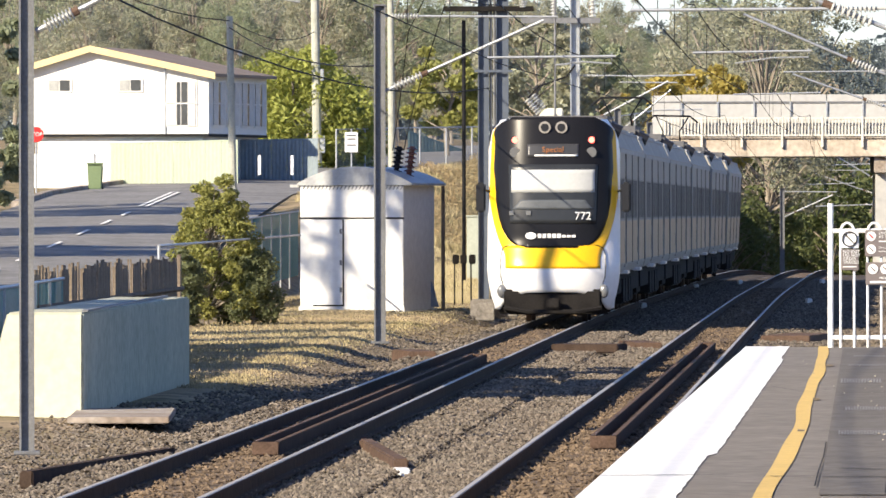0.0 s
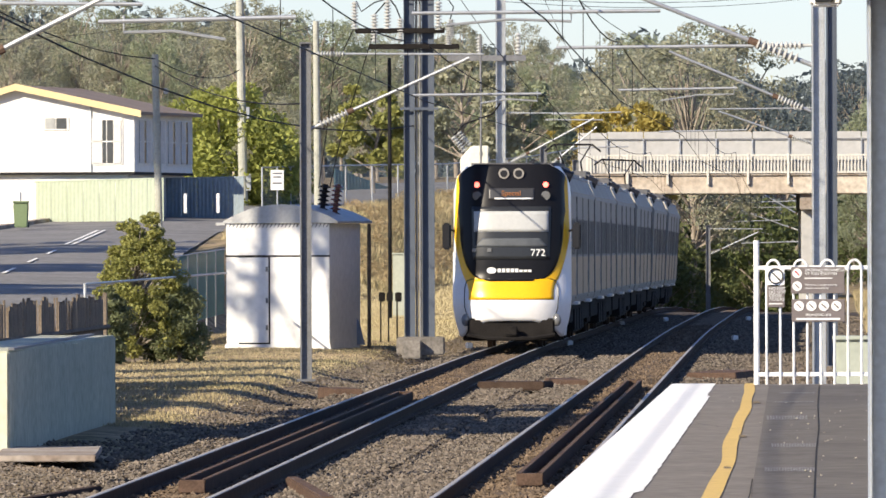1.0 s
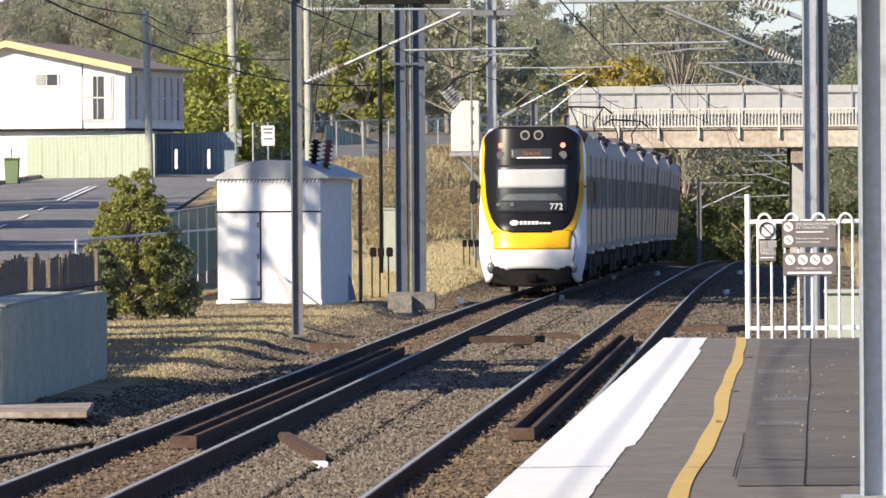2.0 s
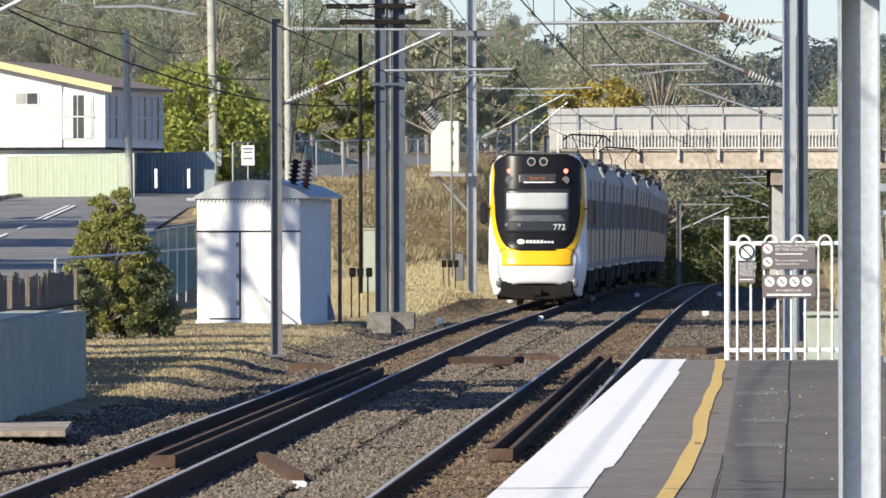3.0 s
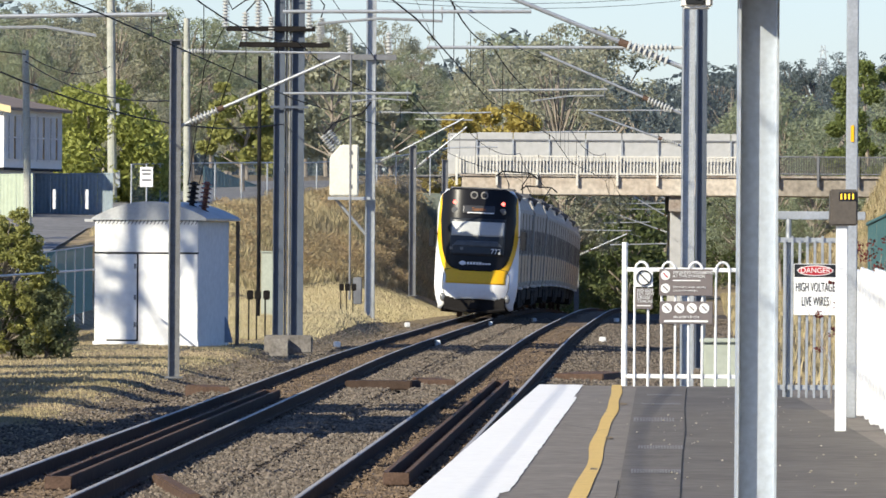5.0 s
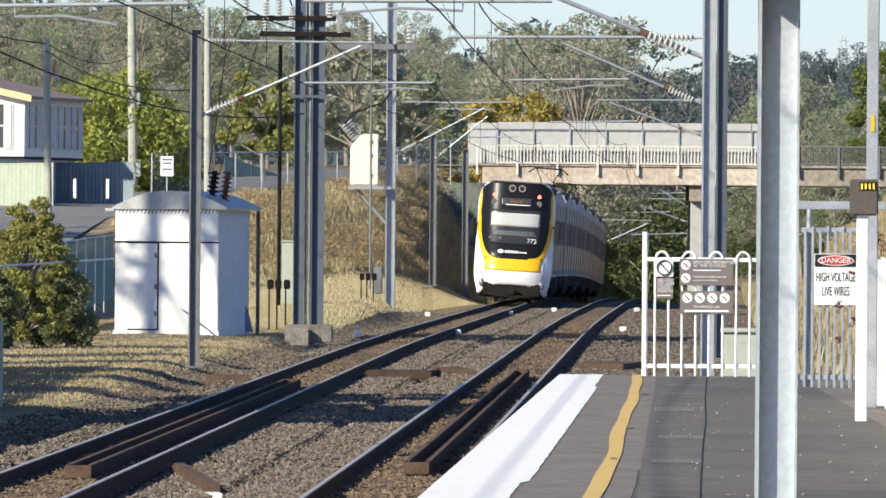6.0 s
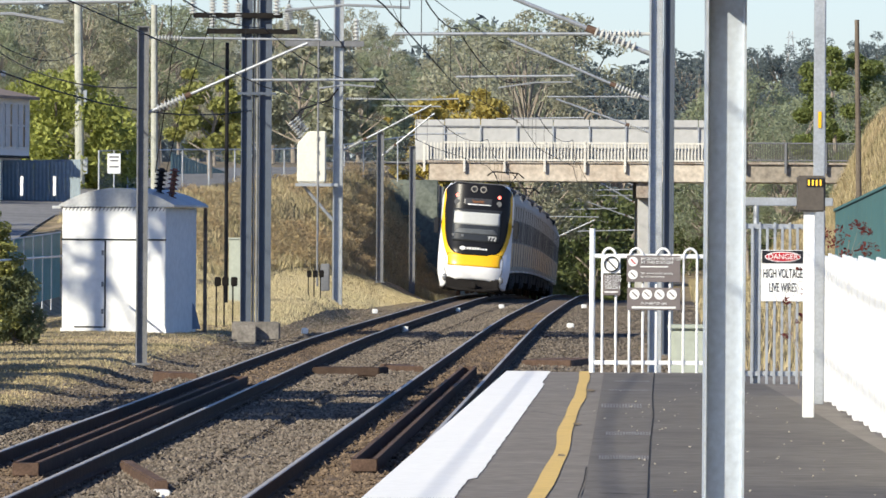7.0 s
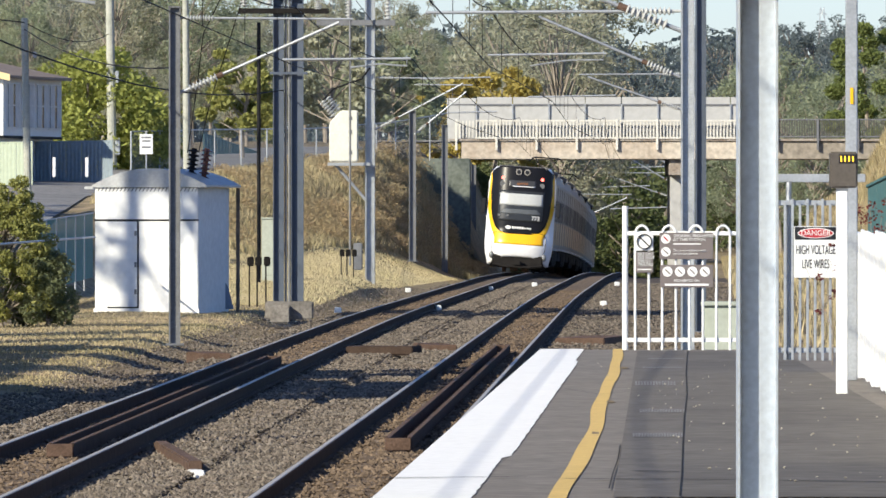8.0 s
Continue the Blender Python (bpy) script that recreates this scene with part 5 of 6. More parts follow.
def house():
    D = 372
    base = Vector((-23.874, 372, 1.9))
    th = thing("house", "white two storey house with brown roof and yellow bargeboards", "house", base, -13)
    w, d = 7.1, 8.5
    zf, ze = 5.272 - base.z, 7.504 - base.z
    za = 8.489 - base.z
    bm = B()
    ring = [(0, zf), (w, zf), (w, ze), (2.45, za), (0, ze + 0.3)]
    f = [bm.verts.new((x, 0, z)) for x, z in ring]
    g = [bm.verts.new((x, d, z)) for x, z in ring]
    bm.faces.new(f)
    bm.faces.new(list(reversed(g)))
    for i in range(5):
        bm.faces.new((f[i], g[i], g[(i + 1) % 5], f[(i + 1) % 5]))
    bmesh.ops.recalc_face_normals(bm, faces=bm.faces)
    part("upper_wall", bm, HOUSE_WHITE, th)
    bm = B()
    slab(bm, (0.15, 0.25, -0.6), (w - 0.3, d - 0.2, zf), 0.0)
    part("lower_wall", bm, HOUSE_WHITE, th)
    bm = B()
    slab(bm, (-0.02, -0.03, zf - 0.09), (w + 0.02, d, zf + 0.01))
    part("floor_edge", bm, DARK, th)
    # roof with overhang
    def roof_side(xa, za_, xb, zb_):
        bm = B()
        vs = [(xa, -0.35, za_), (xb, -0.35, zb_), (xb, d + 0.3, zb_), (xa, d + 0.3, za_)]
        lo = [bm.verts.new(v) for v in vs]
        hi = [bm.verts.new((x, y, z + 0.12)) for x, y, z in vs]
        bm.faces.new(hi)
        bm.faces.new(list(reversed(lo)))
        for i in range(4):
            bm.faces.new((lo[i], lo[(i + 1) % 4], hi[(i + 1) % 4], hi[i]))
        bmesh.ops.recalc_face_normals(bm, faces=bm.faces)
        return bm
    part("roof", roof_side(2.45, za + 0.05, w + 0.35, ze - 0.02), ROOF_BROWN, th)
    part("roof", roof_side(2.45, za + 0.05, -0.45, ze + 0.22), ROOF_BROWN, th)
    for (xa, a_), (xb, b_) in (((2.45, za + 0.08), (w + 0.38, ze)), ((2.45, za + 0.08), (-0.48, ze + 0.22))):
        bm = B()
        vs = [(xa, a_ - 0.12), (xb, b_ - 0.12), (xb, b_ + 0.14), (xa, a_ + 0.14)]
        lo = [bm.verts.new((x, -0.42, z)) for x, z in vs]
        hi = [bm.verts.new((x, -0.34, z)) for x, z in vs]
        bm.faces.new(lo)
        bm.faces.new(list(reversed(hi)))
        for i in range(4):
            bm.faces.new((lo[i], hi[i], hi[(i + 1) % 4], lo[(i + 1) % 4]))
        bmesh.ops.recalc_face_normals(bm, faces=bm.faces)
        part("bargeboard", bm, BARGE, th)

    def window(x0, x1, z0, z1, side=False, half=True, cur=False):
        q = (lambda x, y, z: (x, y, z)) if not side else (lambda x, y, z: (w - y, x, z))
        bm = B()
        slab(bm, q(x0 - 0.06, -0.05, z0 - 0.06), q(x1 + 0.06, -0.005, z1 + 0.06))
        win = part("window", bm, HOUSE_WHITE, th)
        m = (x0 + x1) / 2
        for a, b, mm in ((x0, m, LOUVRE if half else PANE), (m, x1, PANE)):
            bm = B()
            slab(bm, q(a + 0.02, -0.07, z0), q(b - 0.02, -0.045, z1))
            part("pane", bm, mm, win)
        if cur:
            for a, b in ((x0, x0 + (0.65 if side else 0.42)), (x1 - (0.65 if side else 0.3), x1)):
                bm = B()
                slab(bm, q(a, -0.09, z0), q(b, -0.072, z1))
                part("curtain", bm, CURTAIN, win)
        if half:
            return
        bm = B()
        slab(bm, q(x0 - 0.08, -0.09, (z0 + z1) / 2 - 0.02), q(x1 + 0.08, -0.05, (z0 + z1) / 2 + 0.03))
        part("transom", bm, HOUSE_WHITE, win)
    s = 45.7
    fx = lambda u: (u - 55) / s
    fz = lambda v: 10.546 - (v + 3) / s - base.z
    window(fx(86), fx(126), fz(161), fz(142))
    window(fx(216), fx(257), fz(161), fz(142))
    window(fx(303), fx(356), fz(222), fz(146), half=False, cur=True)
    for a in (0.5, 2.6, 4.7, 6.6):
        window(a, a + 1.6, fz(222), fz(146), side=True, half=False, cur=True)
    bm = B()
    slab(bm, (fx(300), -0.08, zf), (fx(301.5), 0, ze + 0.3))
    part("corner_trim", bm, GALV, th)


house()

PALE_GREEN = mat("pale green sheet fence", (0.39, 0.44, 0.34), 0.7, scale=0.7, vary=0.1, tint=(0.36, 0.40, 0.28))
BLUE_FENCE = mat("dark blue sheet fence", (0.25, 0.305, 0.34), 0.6, scale=0.7, vary=0.15)


def sheet_fence(label, a, b, ha, hb, material):
    """Ribbed steel sheets between two points."""
    a, b = Vector(a), Vector(b)
    th = thing("sheet_fence", label, "fence", a, group="sheet fences of the house")
    n = max(2, round((b - a).length / 0.8))
    for i in range(n):
        p, q = a.lerp(b, i / n) - a, a.lerp(b, (i + 1) / n) - a
        h0, h1 = ha + (hb - ha) * i / n, ha + (hb - ha) * (i + 1) / n
        bm = B()
        k = 8
        lo, hi = [], []
        for j in range(k + 1):
            v = p.lerp(q, j / k * 0.985) + Vector((0, -0.035 if j % 2 else 0.0, 0))
            lo.append(bm.verts.new(v - Vector((0, 0, 0.4))))
            hi.append(bm.verts.new(v + Vector((0, 0, h0 + (h1 - h0) * j / k))))
        for j in range(k):
            bm.faces.new((lo[j], lo[j + 1], hi[j + 1], hi[j]))
        part("sheet", bm, material, th)
    part("fence_cap", tube(B(), Vector((0, 0, ha)), b - a + Vector((0, 0, hb)), 0.035, 6), material, th)


sheet_fence("pale green ribbed steel fence in front of the house", (-21.467, 372, 3.193), (-15.716, 368, 3.704), 1.707, 1.299, PALE_GREEN)
sheet_fence("dark blue steel fence beside the street", (-15.969, 376, 3.733), (-12.848, 374, 3.902), 1.327, 1.188, BLUE_FENCE)
bm = B()
slab(bm, (-23.232, 362, 3.17), (-20.832, 361, 4.464), 0)
tagged(part("garden_wall", bm, HOUSE_WHITE), "white rendered wall below the house", "wall")
for u in (96, 154):
    lump("bollard", "short white street marker post", "bollard", [((across(u, 366), 366, up(296, 366)), (0.12, 0.12, 0.75), 0)], WHITE, "street marker posts")


def bin_():
    th = thing("wheelie_bin", "green wheelie bin standing at the kerb", "bin", (-20.444, 355, 3.113))
    bm = B()
    r = bmesh.ops.create_cone(bm, cap_ends=True, segments=4, radius1=0.33, radius2=0.40, depth=0.9, matrix=pose(0, 0, 0.45, 0, 0, 45))
    bmesh.ops.bevel(bm, geom=list(bm.edges), offset=0.03, segments=2, affect="EDGES")
    BIN = mat("green bin plastic", (0.17, 0.23, 0.12), 0.5, scale=2, vary=0.1)
    part("tub", bm, BIN, th)
    bm = B()
    box(bm, (0, -0.02, 0.94), (0.62, 0.66, 0.08), 0, 0.03)
    part("lid", bm, BIN, th)
    for s in (-1, 1):
        part("wheel", tube(B(), (s * 0.22, 0.3, 0.1), (s * 0.28, 0.3, 0.1), 0.1, 14), BLACK, th)


bin_()


def stop_sign():
    th = thing("stop_sign", "red octagonal stop sign on a grey post", "road sign", (-22.318, 350, 3.225))
    part("post", tube(B(), (0, 0, -0.3), (0, 0, 2.2), 0.03), GALV, th)
    z = 5.099 - 3.225
    bm = B()
    bmesh.ops.create_cone(bm, cap_ends=True, segments=8, radius1=0.3, radius2=0.3, depth=0.02, matrix=pose(0, -0.05, z, 90, 22.5, 0))
    disc = part("plate", bm, mat("red sign face", (0.55, 0.03, 0.03), 0.5), th)
    text_mesh("sign_text", "STOP", 0.2, WHITE, disc, (0, -0.065, z))


stop_sign()


def notice_post():
    th = thing("notice_post", "pale notice board on the wire fence", "sign", (-12.17, 394, 3.9))
    part("post", tube(B(), (0, 0, -0.2), (0, 0, 1.75), 0.03), GALV, th)
    bm = B()
    slab(bm, (-0.27, -0.06, 0.80), (0.27, -0.03, 1.62), 0.01)
    board = part("board", bm, WHITE, th)
    for z, w in ((1.45, 0.4), (1.3, 0.34), (1.05, 0.38)):
        part("text_bar", slab(B(), (-w / 2, -0.068, z), (w / 2, -0.06, z + 0.07)), GALV_DULL, board)


notice_post()


def road_lines():
    z = lambda y: lerp_table(ROAD_Z, y) + 0.115
    c = lambda y: lerp_table(ROAD_EDGE, y) - 4.6
    k = 0
    for y0, y1, dx in ((322, 349, -0.12), (322, 349, 0.12), (306, 312, 0), (293, 299, 0), (278, 285, 0), (262, 269, 0), (247, 254, 0), (232, 239, 0)):
        bm = B()
        pts = [(c(y0 + (y1 - y0) * i / 4) + dx, y0 + (y1 - y0) * i / 4) for i in range(5)]
        for (xa, ya), (xb, yb) in zip(pts[:-1], pts[1:]):
            bm.faces.new([bm.verts.new(v) for v in ((xa - 0.06, ya, z(ya)), (xa + 0.06, ya, z(ya)), (xb + 0.06, yb, z(yb)), (xb - 0.06, yb, z(yb)))])
        part("road_line", bm, CHALK, bpy.data.objects["road"])


road_lines()
kb = ribbon("kerb", [330 + 4 * i for i in range(18)], ((-9.5, -0.2), (-9.5, 0.14), (-9.2, 0.14), (-9.2, -0.2)), lambda y: lerp_table(ROAD_EDGE, y), lambda y: lerp_table(ROAD_Z, y), CONCRETE, None, True)
tagged(kb, "pale concrete kerb of the street", "kerb", kind="structure")


TEAL = mat("teal steel sheet", (0.06, 0.15, 0.15), 0.6, scale=0.8, vary=0.15)
sheet_fence("teal ribbed steel fence beyond the platform", (6.635, 150, 2.075), (7.111, 138, 2.096), 0.662, 1.096, TEAL)
sheet_fence("faded teal steel fence behind the wire fence", (-11.3, 452, 4.3), (-8.2, 455, 4.4), 1.75, 0.55, mat("faded teal sheet", (0.13, 0.21, 0.215), 0.6, scale=0.8, vary=0.15))
th = thing("power_pole", "thin weathered brown timber pole beyond the platform", "power pole", (8.896, 190, 1.614), group="street power poles")
part("shaft", tube(B(), (0, 0, -0.3), (-0.09, 0, 5.0), 0.065, 12, 0.045), mat("dark weathered pole", (0.17, 0.14, 0.11), 0.9, scale=2.5, vary=0.3, bump=0.3), th)
part("base_sleeve", tube(B(), (0, 0, -0.25), (-0.02, 0, 1.15), 0.07, 12), GALV, th, "pale steel sleeve")


def pylon():
    """A far lattice tower on the skyline."""
    D = 2000.0
    x0 = 78.941
    zb = ground_z(x0, D)
    h = 45.164 - zb
    th = thing("lattice_pylon", "distant pale steel lattice pylon behind the wood", "pylon", (x0, D, zb - 0.3))
    legs = [(sx, sy) for sx in (-1, 1) for sy in (-1, 1)]
    half = lambda f: 2.6 * (1 - f) + 0.35
    for sx, sy in legs:
        part("leg", tube(B(), (sx * half(0), sy * half(0), 0), (sx * half(1), sy * half(1), h), 0.09, 4), GALV, th)
    for i in range(14):
        a, b = i / 14, (i + 1) / 14
        bm = B()
        for s in (-1, 1):
            tube(bm, (s * half(a), -half(a), h * a), (-s * half(b), -half(b), h * b), 0.05, 4)
            tube(bm, (-half(a), s * half(a), h * a), (-half(b), -s * half(b), h * b), 0.05, 4)
        part("brace", bm, GALV, th)
    for f, w in ((0.80, 1.6), (0.88, 1.3), (0.96, 1.0)):
        part("cross_arm", bars(B(), [(-w, 0, h * f), (0, 0, h * f + 0.4), (w, 0, h * f)], 0.07, 4), GALV, th)


pylon()


# ---------------------------------------------------------------- things on the platform
WHITE_BAR = mat("white powder coat", (0.82, 0.82, 0.80), 0.35, scale=2, vary=0.04)
SIGN_GREY = mat("grey-brown sign face", (0.17, 0.145, 0.14), 0.5, scale=2, vary=0.06)
SIGN_RED = mat("red sign oval", (0.45, 0.02, 0.03), 0.45, scale=2, vary=0.05)


def hoop_fence():
    """White hoop-topped bars across the end of the platform."""
    D = 100.0
    th = thing("hoop_fence", "white steel hoop top fence across the platform end", "fence", (1.871, D, PZ))
    s = D / 17000
    part("end_post", tube(B(), (0.025, 0, 0), (0.025, 0, 1.5), 0.03, 12), WHITE_BAR, th)
    right = (1312 - 1102) * s
    for z in (1.215, 0.105):
        bm = B()
        slab(bm, (0.04, -0.02, z - 0.022), (right, 0.02, z + 0.022), 0.006)
        part("rail", bm, WHITE_BAR, th)
    x = (1124 - 1102) * s
    for k in range(4):
        bm = B()
        bars(bm, [(x, -0.03, 0), (x, -0.03, 1.2)], 0.014, 8)
        bars(bm, [(x + 0.142, -0.03, 0), (x + 0.142, -0.03, 1.2)], 0.014, 8)
        arc = [(x + 0.071 - 0.071 * math.cos(a), -0.03, 1.2 + 0.095 * math.sin(a)) for a in [math.pi * i / 10 for i in range(11)]]
        bars(bm, arc, 0.014, 8)
        part("hoop", bm, WHITE_BAR, th)
        x += 0.2815
    part("end_post", tube(B(), (right, 0, 0), (right, 0, 1.25), 0.025, 12), WHITE_BAR, th)

    def plate(name, label, x0, y0, x1, y1, material, dy=-0.07):
        bm = B()
        slab(bm, ((x0 - 1102) * s, dy, 1.44 - PZ + PZ + (375 - y1) * s), ((x1 - 1102) * s, dy + 0.012, 1.44 + (375 - y0) * s), 0.004)
        o = tagged(part(name, bm, material), label, "sign", "safety signs on the fence")
        o.location = (1.871, D, PZ)
        return o

    def disc(parent, u, v, r, bad=True):
        c = ((u - 1102) * s, -0.078, 1.44 + (375 - v) * s)
        part("symbol_disc", tube(B(), (c[0], c[1] + 0.006, c[2]), c, r, 20), WHITE, parent)
        bm = B()
        box(bm, (c[0], c[1] - 0.004, c[2]), (r * 1.3, 0.004, 0.014), 0)
        bmesh.ops.rotate(bm, verts=bm.verts, cent=(c[0], c[1] - 0.004, c[2]), matrix=Matrix.Rotation(radians(45), 3, "Y"))
        part("symbol_slash", bm, SIGN_RED if v < 430 else SIGN_GREY, parent)

    def lines(parent, rows, material, dy=-0.076):
        for x0, x1, y, h in rows:
            bm = B()
            slab(bm, ((x0 - 1102) * s, dy, 1.44 + (375 - y - h / 2) * s), ((x1 - 1102) * s, dy + 0.004, 1.44 + (375 - y + h / 2) * s))
            part("text_line", bm, material, parent)

    a = plate("symbol_sign", "white sign with a barred round symbol", 1125, 411, 1156, 444, WHITE)
    c = ((1140 - 1102) * s, -0.082, 1.44 + (375 - 428) * s)
    bm = B()
    for i in range(24):
        t0, t1 = 2 * math.pi * i / 24, 2 * math.pi * (i + 1) / 24
        tube(bm, (c[0] + 0.075 * math.cos(t0), c[1], c[2] + 0.075 * math.sin(t0)), (c[0] + 0.075 * math.cos(t1), c[1], c[2] + 0.075 * math.sin(t1)), 0.007, 5)
    tube(bm, (c[0] - 0.05, c[1], c[2] + 0.05), (c[0] + 0.05, c[1], c[2] - 0.05), 0.007, 5)
    part("symbol_ring", bm, BLACK, a)
    b = plate("warning_sign", "small grey sign with lines of white lettering", 1125, 446, 1156, 483, SIGN_GREY)
    for k, words in enumerate(("NO EXIT", "DO NOT", "CROSS", "TRACKS")):
        text_mesh("sign_text", words, 0.044, WHITE, b, ((1128 - 1102) * s, -0.078, 1.44 + (375 - 450.5 - 6.2 * k) * s), align="LEFT", thick=0.002)
    lines(b, [(1128, 1152, 477, 2)], WHITE)
    d = plate("rules_sign", "grey-brown sign with round symbols and white lettering", 1167, 412, 1262, 459, SIGN_GREY)
    disc(d, 1178, 423, 0.05)
    disc(d, 1178, 446, 0.05)
    for k, words in enumerate(("SMOKING PROHIBITED", "AT THIS STATION")):
        text_mesh("sign_text", words, 0.042, WHITE, d, ((1191 - 1102) * s, -0.078, 1.44 + (375 - 418 - 6.5 * k) * s), align="LEFT", thick=0.002)
    for k, words in enumerate(("This area is under security", "camera surveillance")):
        text_mesh("sign_text", words, 0.032, WHITE, d, ((1191 - 1102) * s, -0.078, 1.44 + (375 - 443.5 - 6 * k) * s), align="LEFT", thick=0.002)
    lines(d, [(1191, 1240, 432, 2)], WHITE)
    e = plate("symbols_sign", "grey-brown sign with four barred round symbols", 1168, 469, 1262, 509, SIGN_GREY)
    for u in (1181, 1203, 1225, 1247):
        disc(e, u, 481, 0.053)
    text_mesh("sign_text", "PROHIBITED ON", 0.036, WHITE, e, ((1215 - 1102) * s, -0.078, 1.44 + (375 - 497) * s), thick=0.002)
    lines(e, [(1176, 1254, 504, 3.5)], WHITE)


hoop_fence()


def palisade_gate():
    D = 93.0
    th = thing("palisade_gate", "galvanised steel bar gate with a frame above", "gate", (3.217, D, PZ - 0.05))
    s = D / 17000
    right = (1486 - 1372) * s
    zt = (638 - 350) * s
    for z in (zt, 0.15):
        bm = B()
        slab(bm, (0, -0.02, z - 0.025), (right, 0.02, z + 0.025), 0.005)
        part("gate_rail", bm, GALV, th)
    n = 9
    for i in range(n):
        x = 0.02 + (right - 0.04) * i / (n - 1)
        bm = B()
        slab(bm, (x - 0.013, -0.045, 0.02), (x + 0.013, -0.02, zt + (0.0 if i % 2 else 0.04)), 0.003)
        part("bar", bm, GALV, th)
    for x in (0.0, 0.06 + 13 * s, right):
        part("gate_post", tube(B(), (x, 0.03, -0.05), (x, 0.03, zt + 0.28), 0.028, 10), GALV, th)
    bm = B()
    slab(bm, (-0.1, 0.0, zt + 0.2), (right + 0.25, 0.06, zt + 0.28), 0.006)
    part("top_beam", bm, GALV, th)
    o = Vector((3.217, D, PZ - 0.05))
    sg = thing("danger_sign", "white danger sign with a red oval on the gate", "sign", o)
    q = lambda u, v: ((u - 1372) * s, 2.34 + (375 - v) * s - o.z)
    bm = B()
    a, b = q(1405, 492), q(1482, 401)
    slab(bm, (a[0], -0.075, a[1]), (b[0], -0.06, b[1]), 0.004)
    plate = part("plate", bm, WHITE, sg)
    bm = B()
    a, b = q(1406, 424), q(1481, 402)
    slab(bm, (a[0], -0.082, a[1]), (b[0], -0.074, b[1]))
    part("black_header", bm, BLACK, plate)
    c = q(1443, 413)
    bm = B()
    bmesh.ops.create_cone(bm, cap_ends=True, segments=28, radius1=1, radius2=1, depth=0.006, matrix=Matrix.Translation((c[0], -0.085, c[1])) @ Matrix.Diagonal((0.165, 1, 0.042, 1)) @ pose(0, 0, 0, 90))
    part("red_oval", bm, SIGN_RED, plate)
    bm = B()
    bmesh.ops.create_cone(bm, cap_ends=True, segments=28, radius1=1, radius2=1, depth=0.004, matrix=Matrix.Translation((c[0], -0.083, c[1])) @ Matrix.Diagonal((0.175, 1, 0.05, 1)) @ pose(0, 0, 0, 90))
    part("oval_border", bm, WHITE, plate)
    text_mesh("sign_text", "DANGER", 0.072, WHITE, plate, (c[0], -0.092, c[1]), thick=0.002)
    for words, v in (("HIGH VOLTAGE", 443), ("LIVE WIRES", 468)):
        t = text_mesh("sign_text", words, 0.125, BLACK, plate, (c[0], -0.078, q(0, v)[1]), thick=0.002)
        t.scale = (0.43, 1, 1)


palisade_gate()


def canopy_post():
    """The platform roof's steel column: a web between two flanges."""
    D = 46.0
    th = thing("canopy_column", "galvanised steel H column holding up the platform roof", "column", (1.504, D, PZ))
    part("shaft", h_section(B(), (0, 0, 0), 2.78, 0.192, 0.20, 0.01, 1), mat("column paint", (0.60, 0.65, 0.71), 0.5, 0.65, scale=3, vary=0.14, tint=(0.48, 0.53, 0.6)), th)
    bm = B()
    box(bm, (0, 0, 0.012), (0.36, 0.36, 0.024), 3, 0.004)
    part("base_plate", bm, GALV, th)
    bm = B()
    box(bm, (0, -0.02, 2.77), (0.3, 0.3, 0.02), 30)
    part("cap_plate", bm, GALV, th)


canopy_post()


def canopy():
    th = thing("platform_canopy", "grey-brown platform roof with a plain fascia", "roof", (0, 0, 0), kind="structure")
    CAN = mat("canopy sheet", (0.17, 0.15, 0.135), 0.7, scale=1.0, vary=0.12)
    z = lambda x: 3.72 - 0.075 * (x - 1.0)
    bm = B()
    vs = []
    for y in (-25.0, 48.0):
        for x in (1.12, 9.0):
            for dz in (0.0, 0.28):
                vs.append(bm.verts.new((x, y, z(x) + dz)))
    for f in ((0, 2, 3, 1), (4, 5, 7, 6), (0, 4, 6, 2), (1, 3, 7, 5), (0, 1, 5, 4), (2, 6, 7, 3)):
        bm.faces.new([vs[i] for i in f])
    bmesh.ops.recalc_face_normals(bm, faces=bm.faces)
    part("roof_sheet", bm, CAN, th)
    bm = B()
    slab(bm, (5.5, -20, PZ), (8.5, 30, 3.3))
    bw = tagged(part("station_building", bm, CREAM), "cream rendered station building under the roof", "building")


canopy()


def cctv():
    D = 46.0
    s = D / 17000
    th = thing("security_camera", "white boxed security camera under the roof edge", "camera", (1.207, D, 3.76))
    bm = B()
    slab(bm, (-0.07, -0.1, -0.27), (0.075, 0.25, -0.12), 0.012)
    shell = part("housing", bm, WHITE_BAR, th)
    bm = B()
    slab(bm, (-0.055, -0.112, -0.255), (0.035, -0.098, -0.16), 0.004)
    part("window", bm, T_GLASS, shell)
    part("lens", tube(B(), (0.0, -0.12, -0.205), (0.0, -0.1, -0.205), 0.028, 16), GALV_DULL, shell)
    bm = B()
    slab(bm, (-0.09, -0.1, -0.13), (0.09, 0.2, -0.05), 0.01)
    part("bracket", bm, GALV_DULL, th)
    bm = B()
    bars(bm, [(0.1, 0, -0.05), (0.13, 0, -0.17), (0.17, 0, -0.2), (0.2, 0, -0.18)], 0.006)
    part("cable", bm, DARK, th)


cctv()


